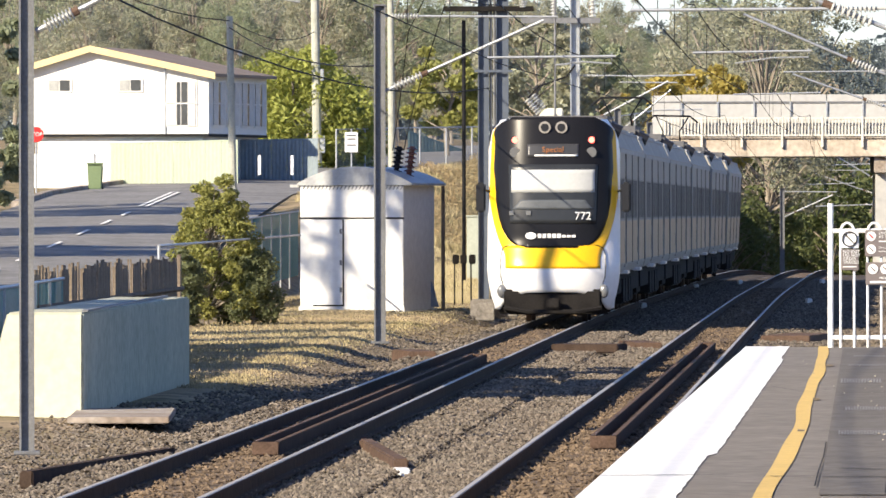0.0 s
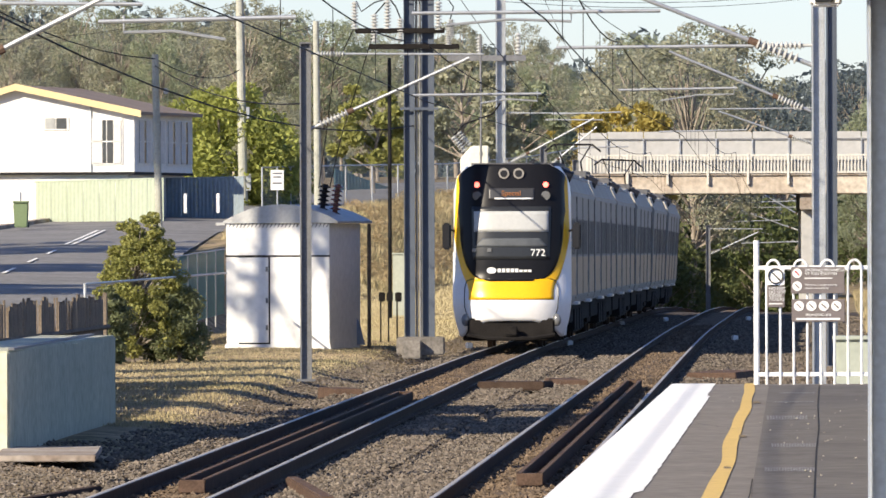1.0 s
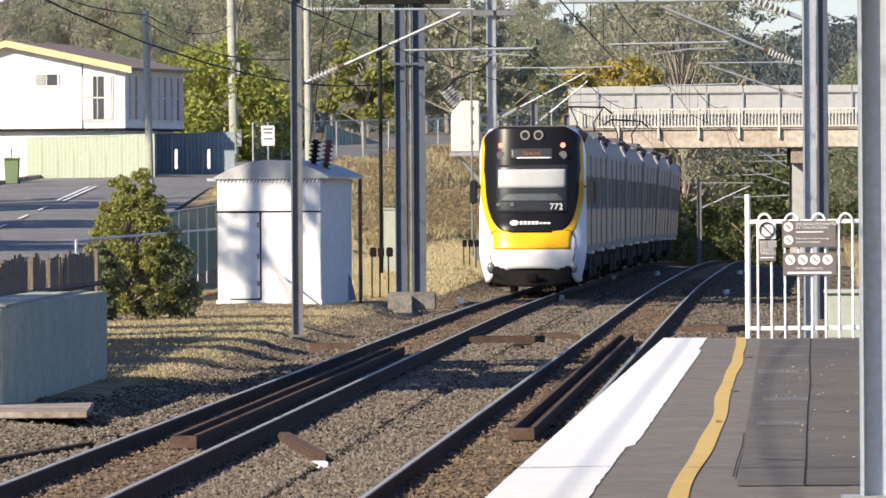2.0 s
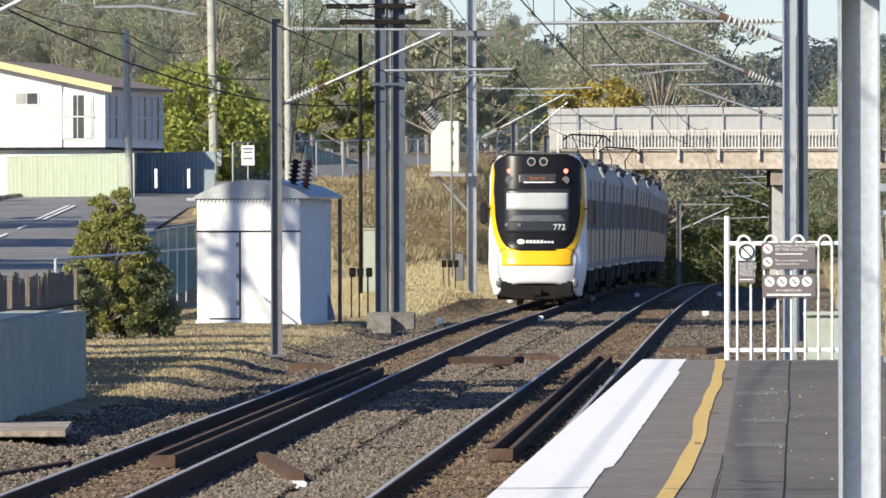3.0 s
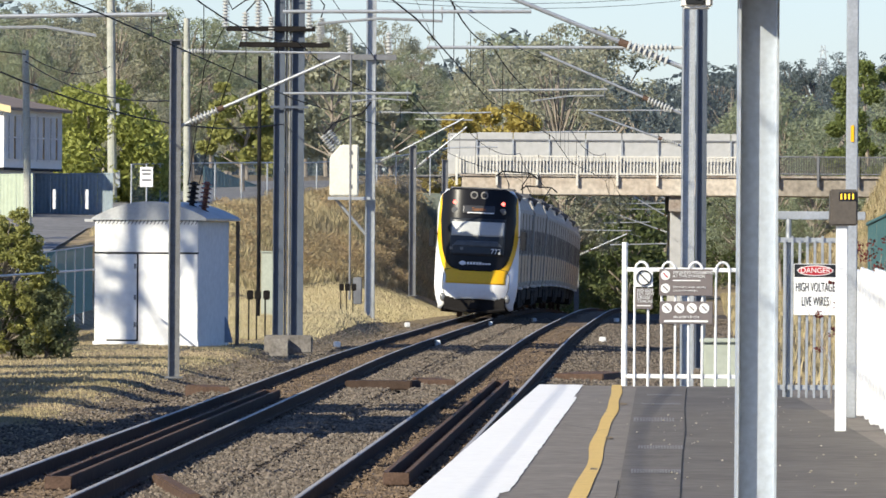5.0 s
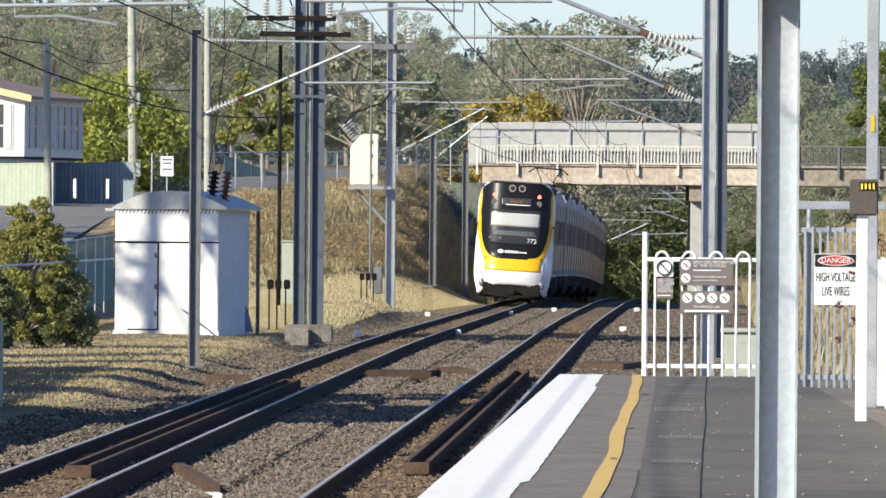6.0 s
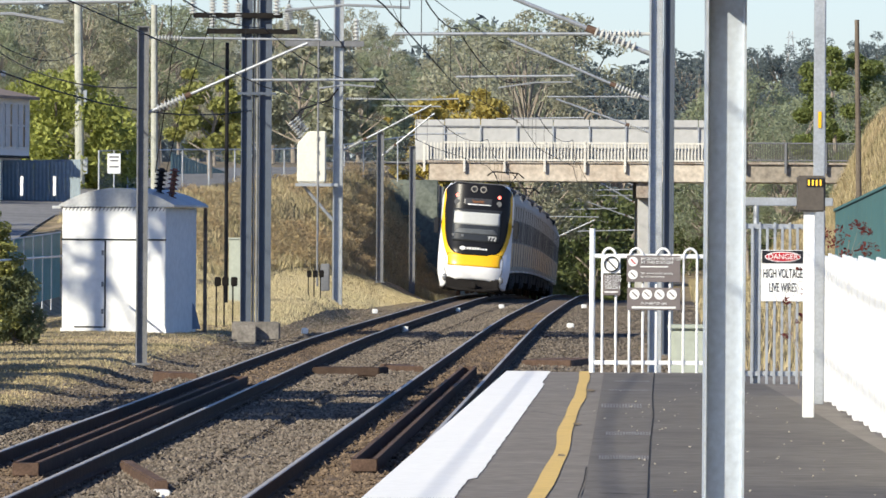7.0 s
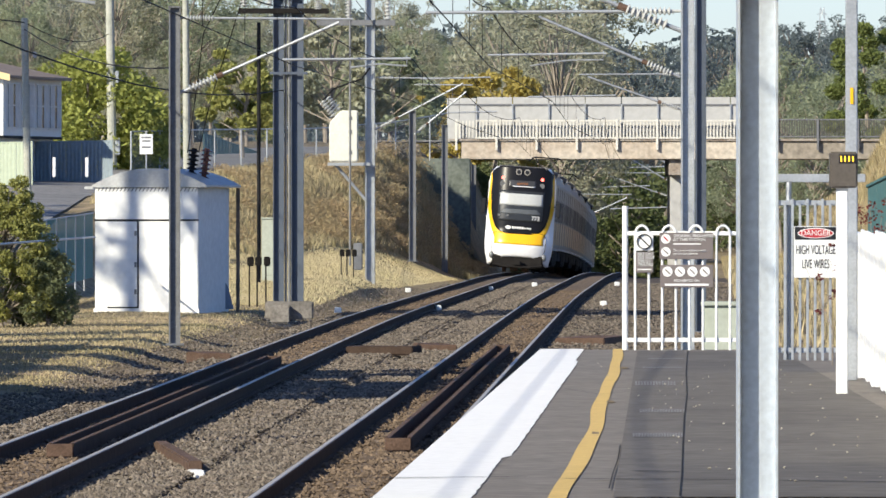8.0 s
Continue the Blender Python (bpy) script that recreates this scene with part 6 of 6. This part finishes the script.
def clock_post():
    D = 75.8
    th = thing("display_post", "white post with a small dark clock display", "display", (3.148, 75.8, 0.895))
    s = D / 17000
    bm = B()
    slab(bm, (-0.045, -0.045, 0), (0.045, 0.045, (699 - 330) * s), 0.006)
    part("post", bm, WHITE_BAR, th)
    bm = B()
    x0, x1 = (1468 - 1490) * s, (1517 - 1490) * s
    z0, z1 = (699 - 333) * s, (699 - 269) * s
    slab(bm, (x0, -0.09, z0), (x1, 0.12, z1), 0.012)
    case = part("display_case", bm, mat("dark bronze case", (0.10, 0.085, 0.07), 0.5), th)
    bm = B()
    slab(bm, (x0 + 0.07, -0.095, z1 - 0.09), (x1 - 0.012, -0.088, z1 - 0.02))
    part("screen", bm, BLACK, case)
    for k in range(4):
        bm = B()
        x = x0 + 0.082 + k * 0.031
        slab(bm, (x, -0.1, z1 - 0.078), (x + 0.012, -0.094, z1 - 0.034))
        part("digit_bar", bm, glow("amber digit", (0.9, 0.5, 0.03), 0.9), case)


clock_post()


def lamp_pole():
    D = 82.0
    th = thing("lamp_pole", "tall grey steel pole with a small yellow tag", "pole", (3.487, 82, 0.898))
    bm = B()
    slab(bm, (-0.05, -0.05, 0), (0.05, 0.05, 5.6), 0.008)
    part("shaft", bm, GALV, th)
    bm = B()
    slab(bm, (-0.014, -0.06, 2.36), (0.014, -0.052, 2.50))
    part("tag", bm, T_YELLOW, th, "yellow number tag")


lamp_pole()


def picket_fence():
    th = thing("picket_fence", "bright white timber picket fence along the platform back", "fence", (0, 0, 0))
    me = bpy.data.meshes.new("picket")
    bm = B()
    box(bm, (0, 0, 0.62), (0.02, 0.11, 1.24))
    bm.verts.ensure_lookup_table()
    for v in bm.verts:
        if v.co.z > 1:
            v.co.z += 0.012 if v.co.y > 0 else 0.0
    bm.to_mesh(me)
    bm.free()
    me.materials.append(WHITE_BAR)
    y = 55.0
    k = 0
    while y < 86:
        o = new("picket", me)
        o.parent = th
        o.matrix_basis = pose(3.66 + (86 - y) * -0.0155 + 0.003 * (k % 10 - 5), y, PZ + 0.02 + 0.012 * math.sin(k // 10 * 2.1) + 0.006 * math.sin(k * 2.1), 0, 0, 8)
        y += 0.14
        k += 1
    for z in (0.3, 1.0):
        part("fence_rail", tube(B(), (3.70, 86, PZ + z), (3.24, 55, PZ + z), 0.035, 4), WHITE_BAR, th)


picket_fence()


def platform_marks():
    """Joints, patches and rows of drilled marks in the asphalt."""
    pf = bpy.data.objects["platform"]
    zt = PZ + 0.004
    q = lambda u, v: ((u - 784) * (24480 / (v - 375)) / 17000, 24480 / (v - 375))

    def quad(name, pts, material, dz=0.0):
        bm = B()
        bm.faces.new([bm.verts.new((*q(*p), zt + dz)) for p in pts])
        bmesh.ops.recalc_face_normals(bm, faces=bm.faces)
        o = part(name, bm, material, pf)
        return o
    LINE = mat("joint tar", (0.028, 0.027, 0.027), 0.8)
    WORN = mat("pale drilled marks", (0.30, 0.29, 0.28), 0.9, scale=30, vary=0.4, fine=0.3)
    quad("asphalt_patch", [(1128, 622), (1216, 622), (1205, 882), (1085, 882)], PATCHES, 0.001)
    WORN_DARK = mat("dark worn asphalt", (0.152, 0.139, 0.123), 0.85, scale=0.5, vary=0.2, bump=0.15, fine=0.05)
    quad("asphalt_patch", [(1216, 622), (1380, 622), (1846, 882), (1205, 882)], WORN_DARK, 0.002)
    stones("leaf_litter", "small pale dry leaves scattered on the platform", 110, lambda r: (r.uniform(1.4, 3.1), r.uniform(50, 92), PZ + 0.012), 0.004, 0.012, mat("pale dry leaf", (0.5, 0.45, 0.36), 0.9, island=0.4))
    for y, x0, x1, w in ((636, 1147, 1210, 2), (652, 1138, 1208, 2), (680, 1124, 1197, 7), (729, 1132, 1213, 6), (772, 1120, 1210, 7)):
        n = max(1, (x1 - x0) // 5)
        for i in range(n):
            a = x0 + (x1 - x0) * i / n
            quad("drilled_mark", [(a, y + w / 2), (a + 3.6, y + w / 2), (a + 3.6, y - w / 2), (a, y - w / 2)], WORN, 0.004)
    for pts in (((1217, 622), (1214, 660), (1216, 700), (1211, 740), (1208, 800), (1207, 840), (1203, 882)), ((1098, 790), (1094, 815), (1085, 840), (1078, 868)),
                ((660, 849), (900, 847), (1000, 850), (1300, 852), (1568, 856)), ((1120, 836), (1205, 838), (1300, 842)), ((1000, 690), (1060, 700), (1120, 694))):
        bm = B()
        for a, b in zip(pts[:-1], pts[1:]):
            (xa, ya), (xb, yb) = q(*a), q(*b)
            d = Vector((xb - xa, yb - ya, 0)).normalized()
            side = Vector((d.y, -d.x, 0)) * (0.004 if abs(d.x) < 0.7 else 0.03)
            bm.faces.new([bm.verts.new(Vector(v) + o) for v, o in (((xa, ya, zt + 0.006), -side), ((xa, ya, zt + 0.006), side), ((xb, yb, zt + 0.006), side), ((xb, yb, zt + 0.006), -side))])
        bmesh.ops.recalc_face_normals(bm, faces=bm.faces)
        part("crack", bm, LINE, pf)
    rng = random.Random(3)
    FADED = mat("faded paint spot", (0.30, 0.23, 0.14), 0.85, scale=20, vary=0.4)
    for v in (652, 712, 768):
        u = 1000 + (620 - v) * 0.45 + 95 + rng.uniform(-3, 6)
        quad("paint_spot", [(u + 18, v + 2), (u + 32, v + 2), (u + 31, v - 1), (u + 20, v - 2)], FADED, 0.003)


platform_marks()


# ---------------------------------------------------------------- trees, shrubs, grass
BARK = mat("pale gum bark", (0.34, 0.30, 0.25), 0.9, scale=1.5, vary=0.3, bump=0.4, tint=(0.18, 0.14, 0.11))
GUM = leafy("gum leaves", (0.11, 0.115, 0.07), (0.33, 0.34, 0.245), (0.31, 0.275, 0.19))
GUM_DARK = leafy("dark gum leaves", (0.12, 0.145, 0.09), (0.30, 0.33, 0.21))
# haze over the far trees, put into a bluish leaf colour
GUM_FAR = leafy("haze-blue gum leaves", (0.085, 0.11, 0.11), (0.14, 0.17, 0.17))
MANGO = leafy("broad green leaves", (0.10, 0.125, 0.03), (0.35, 0.37, 0.10))
OLIVE = leafy("olive shrub leaves", (0.08, 0.09, 0.03), (0.28, 0.29, 0.095), (0.32, 0.28, 0.08))
GOLD = leafy("golden flowering leaves", (0.20, 0.14, 0.02), (0.45, 0.36, 0.10), (0.26, 0.235, 0.085))
GUM_GREEN = leafy("mid green leaves", (0.06, 0.08, 0.02), (0.20, 0.235, 0.075))
# grey-green leaf, darkened for the shade low in the shrubs
DUSK = leafy("shaded shrub leaves", (0.06, 0.075, 0.04), (0.18, 0.20, 0.10))
REDLEAF = leafy("dark red leaves", (0.06, 0.015, 0.015), (0.20, 0.05, 0.04))
STRAW = mat("dry grass blades", (0.41, 0.335, 0.205), 0.9, scale=0.25, vary=0.35, island=0.25, tint=(0.27, 0.245, 0.125))


def leaves_mesh(name, clumps, count, size, material, rng, aspect=0.5, droop=0.0, fine=False):
    """Small four-cornered leaf sprays, or three-cornered ones where fine, scattered through clumps (centre, radii)."""
    verts, faces = [], []
    weights = [c[1][0] * c[1][1] + c[1][2] for c in clumps]
    for c, rad in rng.choices(clumps, weights, k=count):
        while True:
            u = Vector((rng.uniform(-1, 1), rng.uniform(-1, 1), rng.uniform(-1, 1)))
            if u.length < 1:
                break
        u *= (0.55 + 0.45 * rng.random()) / max(0.35, u.length) if rng.random() < 0.7 else 1
        p = Vector((c[0] + u.x * rad[0], c[1] + u.y * rad[1], c[2] + u.z * rad[2]))
        d = Vector((rng.gauss(0, 1), rng.gauss(0, 1), rng.gauss(-droop, 0.7))).normalized()
        e = d.cross(Vector((rng.gauss(0, 1), rng.gauss(0, 1), rng.gauss(0, 1)))).normalized()
        s = size * rng.uniform(0.6, 1.4)
        k = len(verts)
        if fine:
            verts += [p - d * s, p + e * s * aspect * 1.5, p + d * s]
            faces.append((k, k + 1, k + 2))
            continue
        verts += [p - d * s, p + e * s * aspect, p + d * s, p - e * s * aspect]
        faces.append((k, k + 1, k + 2, k + 3))
    me = bpy.data.meshes.new(name)
    me.from_pydata([tuple(v) for v in verts], [], faces)
    me.materials.append(material)
    return me


def tree(name, label, category, at, height, spread, material, count, size, seed, trunk=0.22, bare=0.35, clumps=14, group="", aspect=0.5, droop=0.3, limbs=True, dense=1.0, cone=0.0, fine=False):
    """A trunk with limbs that end in ragged clumps of leaves."""
    rng = random.Random(seed)
    th = thing(name, label, category, at, group=group)
    bm = B()
    top = Vector((rng.uniform(-0.5, 0.5), 0, height * 0.8))
    mid = Vector((rng.uniform(-0.4, 0.4), rng.uniform(-0.3, 0.3), height * bare))
    tube(bm, (0, 0, -0.6), mid, trunk, 8, trunk * 0.7)
    tube(bm, mid, top, trunk * 0.7, 8, trunk * 0.2)
    cl = []
    for i in range(clumps):
        f = (i + 0.5) / clumps
        a = i * 2.4 + rng.uniform(-0.5, 0.5)
        z = height * (bare + (1 - bare) * f * rng.uniform(0.85, 1.0))
        env = spread * (0.45 + 0.65 * math.sin(math.pi * min(1, 0.2 + 0.72 * f))) * rng.uniform(0.55, 1.0) / dense ** 0.5 * (1 - cone * f)
        r = spread * rng.uniform(0.26, 0.45) * (14 / max(14, clumps)) ** 0.35 * dense * (1.0 if f < 0.85 else 0.7)
        c = Vector((env * math.cos(a), env * math.sin(a), min(z, height - r * 0.6)))
        cl.append((c, (r, r, r * rng.uniform(0.6, 0.85))))
        if limbs:
            s = mid.lerp(top, max(0, f - 0.25))
            m = s.lerp(c, 0.55) + Vector((0, 0, rng.uniform(-0.2, 0.4)))
            tube(bm, s, m, trunk * 0.28, 5, trunk * 0.2)
            tube(bm, m, c, trunk * 0.2, 5, trunk * 0.06)
    part("trunk", bm, BARK, th)
    o = new("crown", leaves_mesh("crown", cl, count, size, material, rng, aspect, droop, fine))
    o.parent = th
    return th


def wood():
    """Gum trees in ranks behind the house and the bridge."""
    kinds = []
    for k, (m, h, sp) in enumerate(((GUM, 13, 3.6), (GUM, 15, 3.2), (GUM_DARK, 12, 3.8), (GUM, 11, 4.2), (GUM_DARK, 14, 3.4), (GUM, 14, 3.0))):
        kinds.append(tree("gum_tree", "tall gum tree with ragged grey-green crown", "tree", (0, 0, 0), h, sp, m, 14500, 0.108, 100 + k, 0.24, 0.24 + 0.04 * (k % 3), 64, "gum trees of the wood", dense=1.2, fine=True))
        kinds[-1]["h"] = h
    far = tree("gum_tree", "distant gum tree, its leaves blued for haze", "tree", (0, 0, 0), 14, 4.5, GUM_FAR, 10000, 0.145, 140, 0.24, 0.22, 56, "gum trees of the wood", dense=1.15, fine=True)
    far["h"] = 14
    # skyline height over the eye, by the way across the view
    line = ((-420, 455), (-100, 460), (60, 455), (130, 450), (200, 445), (270, 435), (345, 425), (380, 385), (480, 395), (560, 405), (700, 400), (760, 360), (850, 345), (900, 395), (1040, 400), (1065, 310), (1150, 330), (1290, 350), (1380, 350), (1470, 350), (1500, 375), (1700, 380))
    rng = random.Random(77)
    used = set()

    def put(kind, u, D, over):
        x = across(u, D)
        z = ground_z(x, D)
        h = 2.34 + over * D / 17000 - z
        s = max(0.35, h / kind["h"])
        m = pose(x, D, z, 0, 0, rng.uniform(0, 360))
        o = kind
        if kind.name in used:
            o = copy_thing(kind, m)
        else:
            used.add(kind.name)
            kind.matrix_basis = m
        w = s * rng.uniform(0.85, 1.15)
        o.scale = (w, w, s)
        return o
    for row, (D, n, drop, keep) in enumerate(((540, 30, 95, 0.85), (610, 30, 55, 0.9), (700, 30, 25, 1.0), (820, 30, 0, 1.0))):
        for i in range(n):
            u = -440 + 2150 * (i + rng.uniform(0.1, 0.9)) / n
            if rng.random() > keep:
                continue
            d = D + rng.uniform(-25, 35)
            x = across(u, d)
            if abs(x - (track_a(d) + track_b(d)) / 2) < 6.5 + (0 if row < 3 else -6.5):
                continue
            over = lerp_table(line, u) - drop - rng.random() ** 2 * (130 - 25 * row)
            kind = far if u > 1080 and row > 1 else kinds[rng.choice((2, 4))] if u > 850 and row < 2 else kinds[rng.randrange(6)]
            put(kind, u, d, over)
    for u, D, over, k in ((985, 600, 402, 1), (930, 620, 380, 3), (205, 560, 440, 0), (270, 575, 425, 5), (335, 560, 418, 2)):
        put(kinds[k], u, D, over)
    # scrub behind the bridge, low in the opening; shade put into its leaves
    scrub = tree("scrub_tree", "dark green dense scrub tree beyond the bridge", "tree", (0, 0, 0), 6, 2.2, leafy("shaded scrub leaves", (0.03, 0.045, 0.018), (0.12, 0.15, 0.06), (0.16, 0.16, 0.06)), 4200, 0.13, 150, 0.14, 0.08, 30, "scrub beyond the bridge", dense=1.4)
    scrub["h"] = 6
    for i in range(40):
        D = rng.uniform(575, 640) if i % 3 else rng.uniform(660, 740)
        u = rng.uniform(860, 1500)
        x = across(u, D)
        if abs(x - (track_a(D) + track_b(D)) / 2) < 4.5 and D < 650:
            continue
        put(scrub, u, D, rng.uniform(40, 130))
    # the hillside cover behind everything
    clumps = []
    for i in range(420):
        u = rng.uniform(-480, 1720)
        D = rng.uniform(900, 1150)
        top = lerp_table(line, u) - 60 - rng.random() * 330
        x, z = across(u, D), 2.34 + top * D / 17000
        clumps.append((Vector((x, D, z)), (4.0, 4.0, 2.8)))
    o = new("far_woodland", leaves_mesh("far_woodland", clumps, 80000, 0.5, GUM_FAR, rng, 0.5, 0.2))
    tagged(o, "distant woodland on the hillside, blued for haze", "woodland", kind="stuff")


wood()

# the round broad-leaved tree by the blue fence, the golden tree behind the bridge, the shrub by the pole
tree("mango_tree", "dense round tree with broad bright green leaves", "tree", (-14.401, 402, 3.4), 5.9, 3.0, MANGO, 17000, 0.12, 31, 0.2, 0.06, 34, aspect=0.45, limbs=False, dense=1.5)
tree("mango_tree", "smaller dense green tree beside the blue fence", "tree", (-12.405, 404, 3.7), 3.3, 1.3, MANGO, 4500, 0.11, 33, 0.14, 0.05, 20, aspect=0.45, limbs=False, dense=1.5)
tree("golden_tree", "golden yellow flowering tree behind the bridge", "tree", (2.555, 505, 3.0), 6.9, 2.7, GOLD, 7000, 0.16, 35, 0.16, 0.3, 22)
tree("golden_tree", "golden yellow flowering tree behind the bridge", "tree", (0.471, 500, 3.0), 6.6, 1.7, GOLD, 3500, 0.16, 36, 0.14, 0.3, 16)
tree("shrub", "olive-green shrub growing round the power pole", "shrub", (-9.282, 206, -0.1), 3.2, 1.2, OLIVE, 26000, 0.042, 41, 0.05, 0.06, 140, dense=1.1, cone=0.5)
tree("shrub", "low dark green shrub by the verge", "shrub", (-8.628, 206, -0.1), 1.7, 0.75, DUSK, 10000, 0.042, 43, 0.05, 0.05, 36, dense=1.5)
tree("shrub", "low dark shrub behind the cream block", "shrub", (-9.84, 203, -0.1), 1.6, 0.5, DUSK, 6000, 0.045, 44, 0.05, 0.05, 30, dense=1.6)
tree("dark_tree", "dark dense tree at the street corner", "tree", (-22.3, 322, 2.2), 8.5, 1.4, GUM_DARK, 7000, 0.14, 45, 0.2, 0.05, 26, limbs=False)
tree("street_tree", "olive tree behind the wire fence", "tree", (-9.162, 440, 4.6), 5.2, 1.8, OLIVE, 5000, 0.15, 46, 0.14, 0.25, 18)
tree("street_tree", "olive tree behind the wire fence", "tree", (-5.192, 455, 4.8), 7.0, 2.6, GUM, 5000, 0.17, 47, 0.16, 0.25, 20)
tree("street_tree", "dark tree behind the bridge end", "tree", (-2.421, 490, 5.2), 5.6, 2.4, GUM_DARK, 5500, 0.15, 48, 0.16, 0.2, 20)
tree("street_tree", "green tree beyond the bridge", "tree", (23.125, 520, 4.5), 8.5, 2.6, GUM_GREEN, 14000, 0.11, 49, 0.2, 0.15, 22, limbs=False)
tree("red_shrub", "bare-stemmed shrub with dark red leaves", "shrub", (4.027, 88, 0.9), 1.75, 0.32, REDLEAF, 800, 0.02, 50, 0.012, 0.3, 12)
tree("red_shrub", "thin shrub with dark red leaves by the gate", "shrub", (3.642, 90, 0.85), 1.25, 0.14, REDLEAF, 110, 0.022, 51, 0.008, 0.3, 7)

# unseen gums on the street's far side, set to shade road, verge and line
ROADSIDE = ((-24, 209.5, 21, 4.4, 0.3, 3600), (-26.5, 210, 24.5, 4.6, 0.8, 11000),
            (-27.5, 249, 12.5, 4.6, 0.35, 11000), (-27.5, 276, 13, 4.4, 0.35, 11000), (-28, 304, 13.5, 4.4, 0.35, 11000),
            (-21.5, 113.5, 14.8, 3.6, 0.84, 10000), (-21.5, 120, 14.8, 3.8, 0.82, 10000), (-21.2, 127.5, 17.6, 2.8, 0.74, 10000),
            (-22, 141, 13.5, 1.5, 0.66, 4000), (-22.5, 150, 14, 1.3, 0.66, 4000), (-22, 158, 13.5, 1.6, 0.66, 4000), (-23, 167, 14, 1.4, 0.66, 4000), (-22.5, 178, 14, 1.8, 0.62, 5000))
for k, (x, y, h, spread, bare, count) in enumerate(ROADSIDE):
    tree("gum_tree", "tall roadside gum tree with an open crown", "tree", (x, y, ground_z(x, y)), h, spread, GUM, count, 0.17, 200 + k, 0.26, bare, 22 if count < 9500 else 48, "roadside gums")
# pole out of view, added to throw a shadow stripe on the train's nose
pole("tall unseen power pole, added for its shadow", (-14.0, 184.7, -0.2), (-14.1, 184.7, 10.9), 0.15)


def grass(name, label, count, area, lo, hi, width, material, seed):
    """Single blades, bent over."""
    rng = random.Random(seed)
    verts, faces = [], []
    for _ in range(count):
        p = area(rng)
        if p is None:
            continue
        x, y = p
        z = ground_z(x, y)
        h, a, w = rng.uniform(lo, hi), rng.uniform(0, 6.28), width * rng.uniform(0.6, 1.4)
        k = len(verts)
        lean = h * rng.uniform(0.1, 0.6)
        verts += [(x - w * math.cos(a), y - w * math.sin(a), z - 0.05), (x + w * math.cos(a), y + w * math.sin(a), z - 0.05), (x + lean * math.cos(a + 1.3), y + lean * math.sin(a + 1.3), z + h)]
        faces.append((k, k + 1, k + 2))
    me = bpy.data.meshes.new(name)
    me.from_pydata(verts, [], faces)
    me.materials.append(material)
    return tagged(new(name, me), label, "grass", kind="stuff")


def bank(rng):
    y = rng.uniform(335, 472)
    e = lerp_table(ROAD_EDGE, y)
    if y > 425 and rng.random() < 0.3:
        return rng.uniform(e + 6, track_a(y) - 2.6), y
    return rng.uniform(e + 0.2, min(track_a(y) - 2.6, e + 6.2)), y


def verge(rng):
    y = 140 * (300 / 140) ** rng.random()
    return rng.uniform(-9.5, track_a(y) - 3.0), y


def right_bank(rng):
    y = rng.uniform(380, 472) if rng.random() < 0.8 else rng.uniform(110, 380)
    return rng.uniform(track_b(y) + 5.0, 26), y


grass("bank_grass", "tall dry straw grass on the bank", 100000, bank, 0.1, 0.4, 0.022, STRAW, 61)
grass("verge_grass", "short dry grass on the verge", 60000, verge, 0.015, 0.05, 0.02, STRAW, 62)
grass("right_grass", "dry grass beyond the platform", 130000, right_bank, 0.12, 0.5, 0.024, STRAW, 63)


def bank_scrub():
    """Dry brown scrub in clumps, thickest at the foot of the bank."""
    rng = random.Random(88)
    clumps = []
    for i in range(230):
        y = rng.uniform(345, 470)
        e = lerp_table(ROAD_EDGE, y)
        x = e + 0.4 + 5.6 * rng.random() ** 0.8
        if x > track_a(y) - 3.2:
            continue
        r = rng.uniform(0.25, 0.8)
        clumps.append((Vector((x, y, ground_z(x, y) + r * 0.35)), (r, r, r * 0.75)))
    DRY = leafy("dry brown scrub", (0.17, 0.13, 0.07), (0.44, 0.33, 0.19), (0.27, 0.245, 0.12))
    o = new("bank_scrub", leaves_mesh("bank_scrub", clumps, 80000, 0.075, DRY, rng, 0.3, -0.5, True))
    tagged(o, "dry brown scrub clumps on the bank", "scrub", kind="stuff")


bank_scrub()


def lawn(rng):
    y = rng.uniform(245, 410)
    e = lerp_table(ROAD_EDGE, y)
    return rng.uniform(e + 4.5, track_a(y) - 3.0), y


PALE_STRAW = mat("pale mown straw", (0.45, 0.38, 0.245), 0.9, scale=0.3, vary=0.25, island=0.25, tint=(0.40, 0.36, 0.17))
grass("lawn_grass", "short sunburnt mown grass on the lawn", 120000, lawn, 0.03, 0.09, 0.018, PALE_STRAW, 64)


motions()
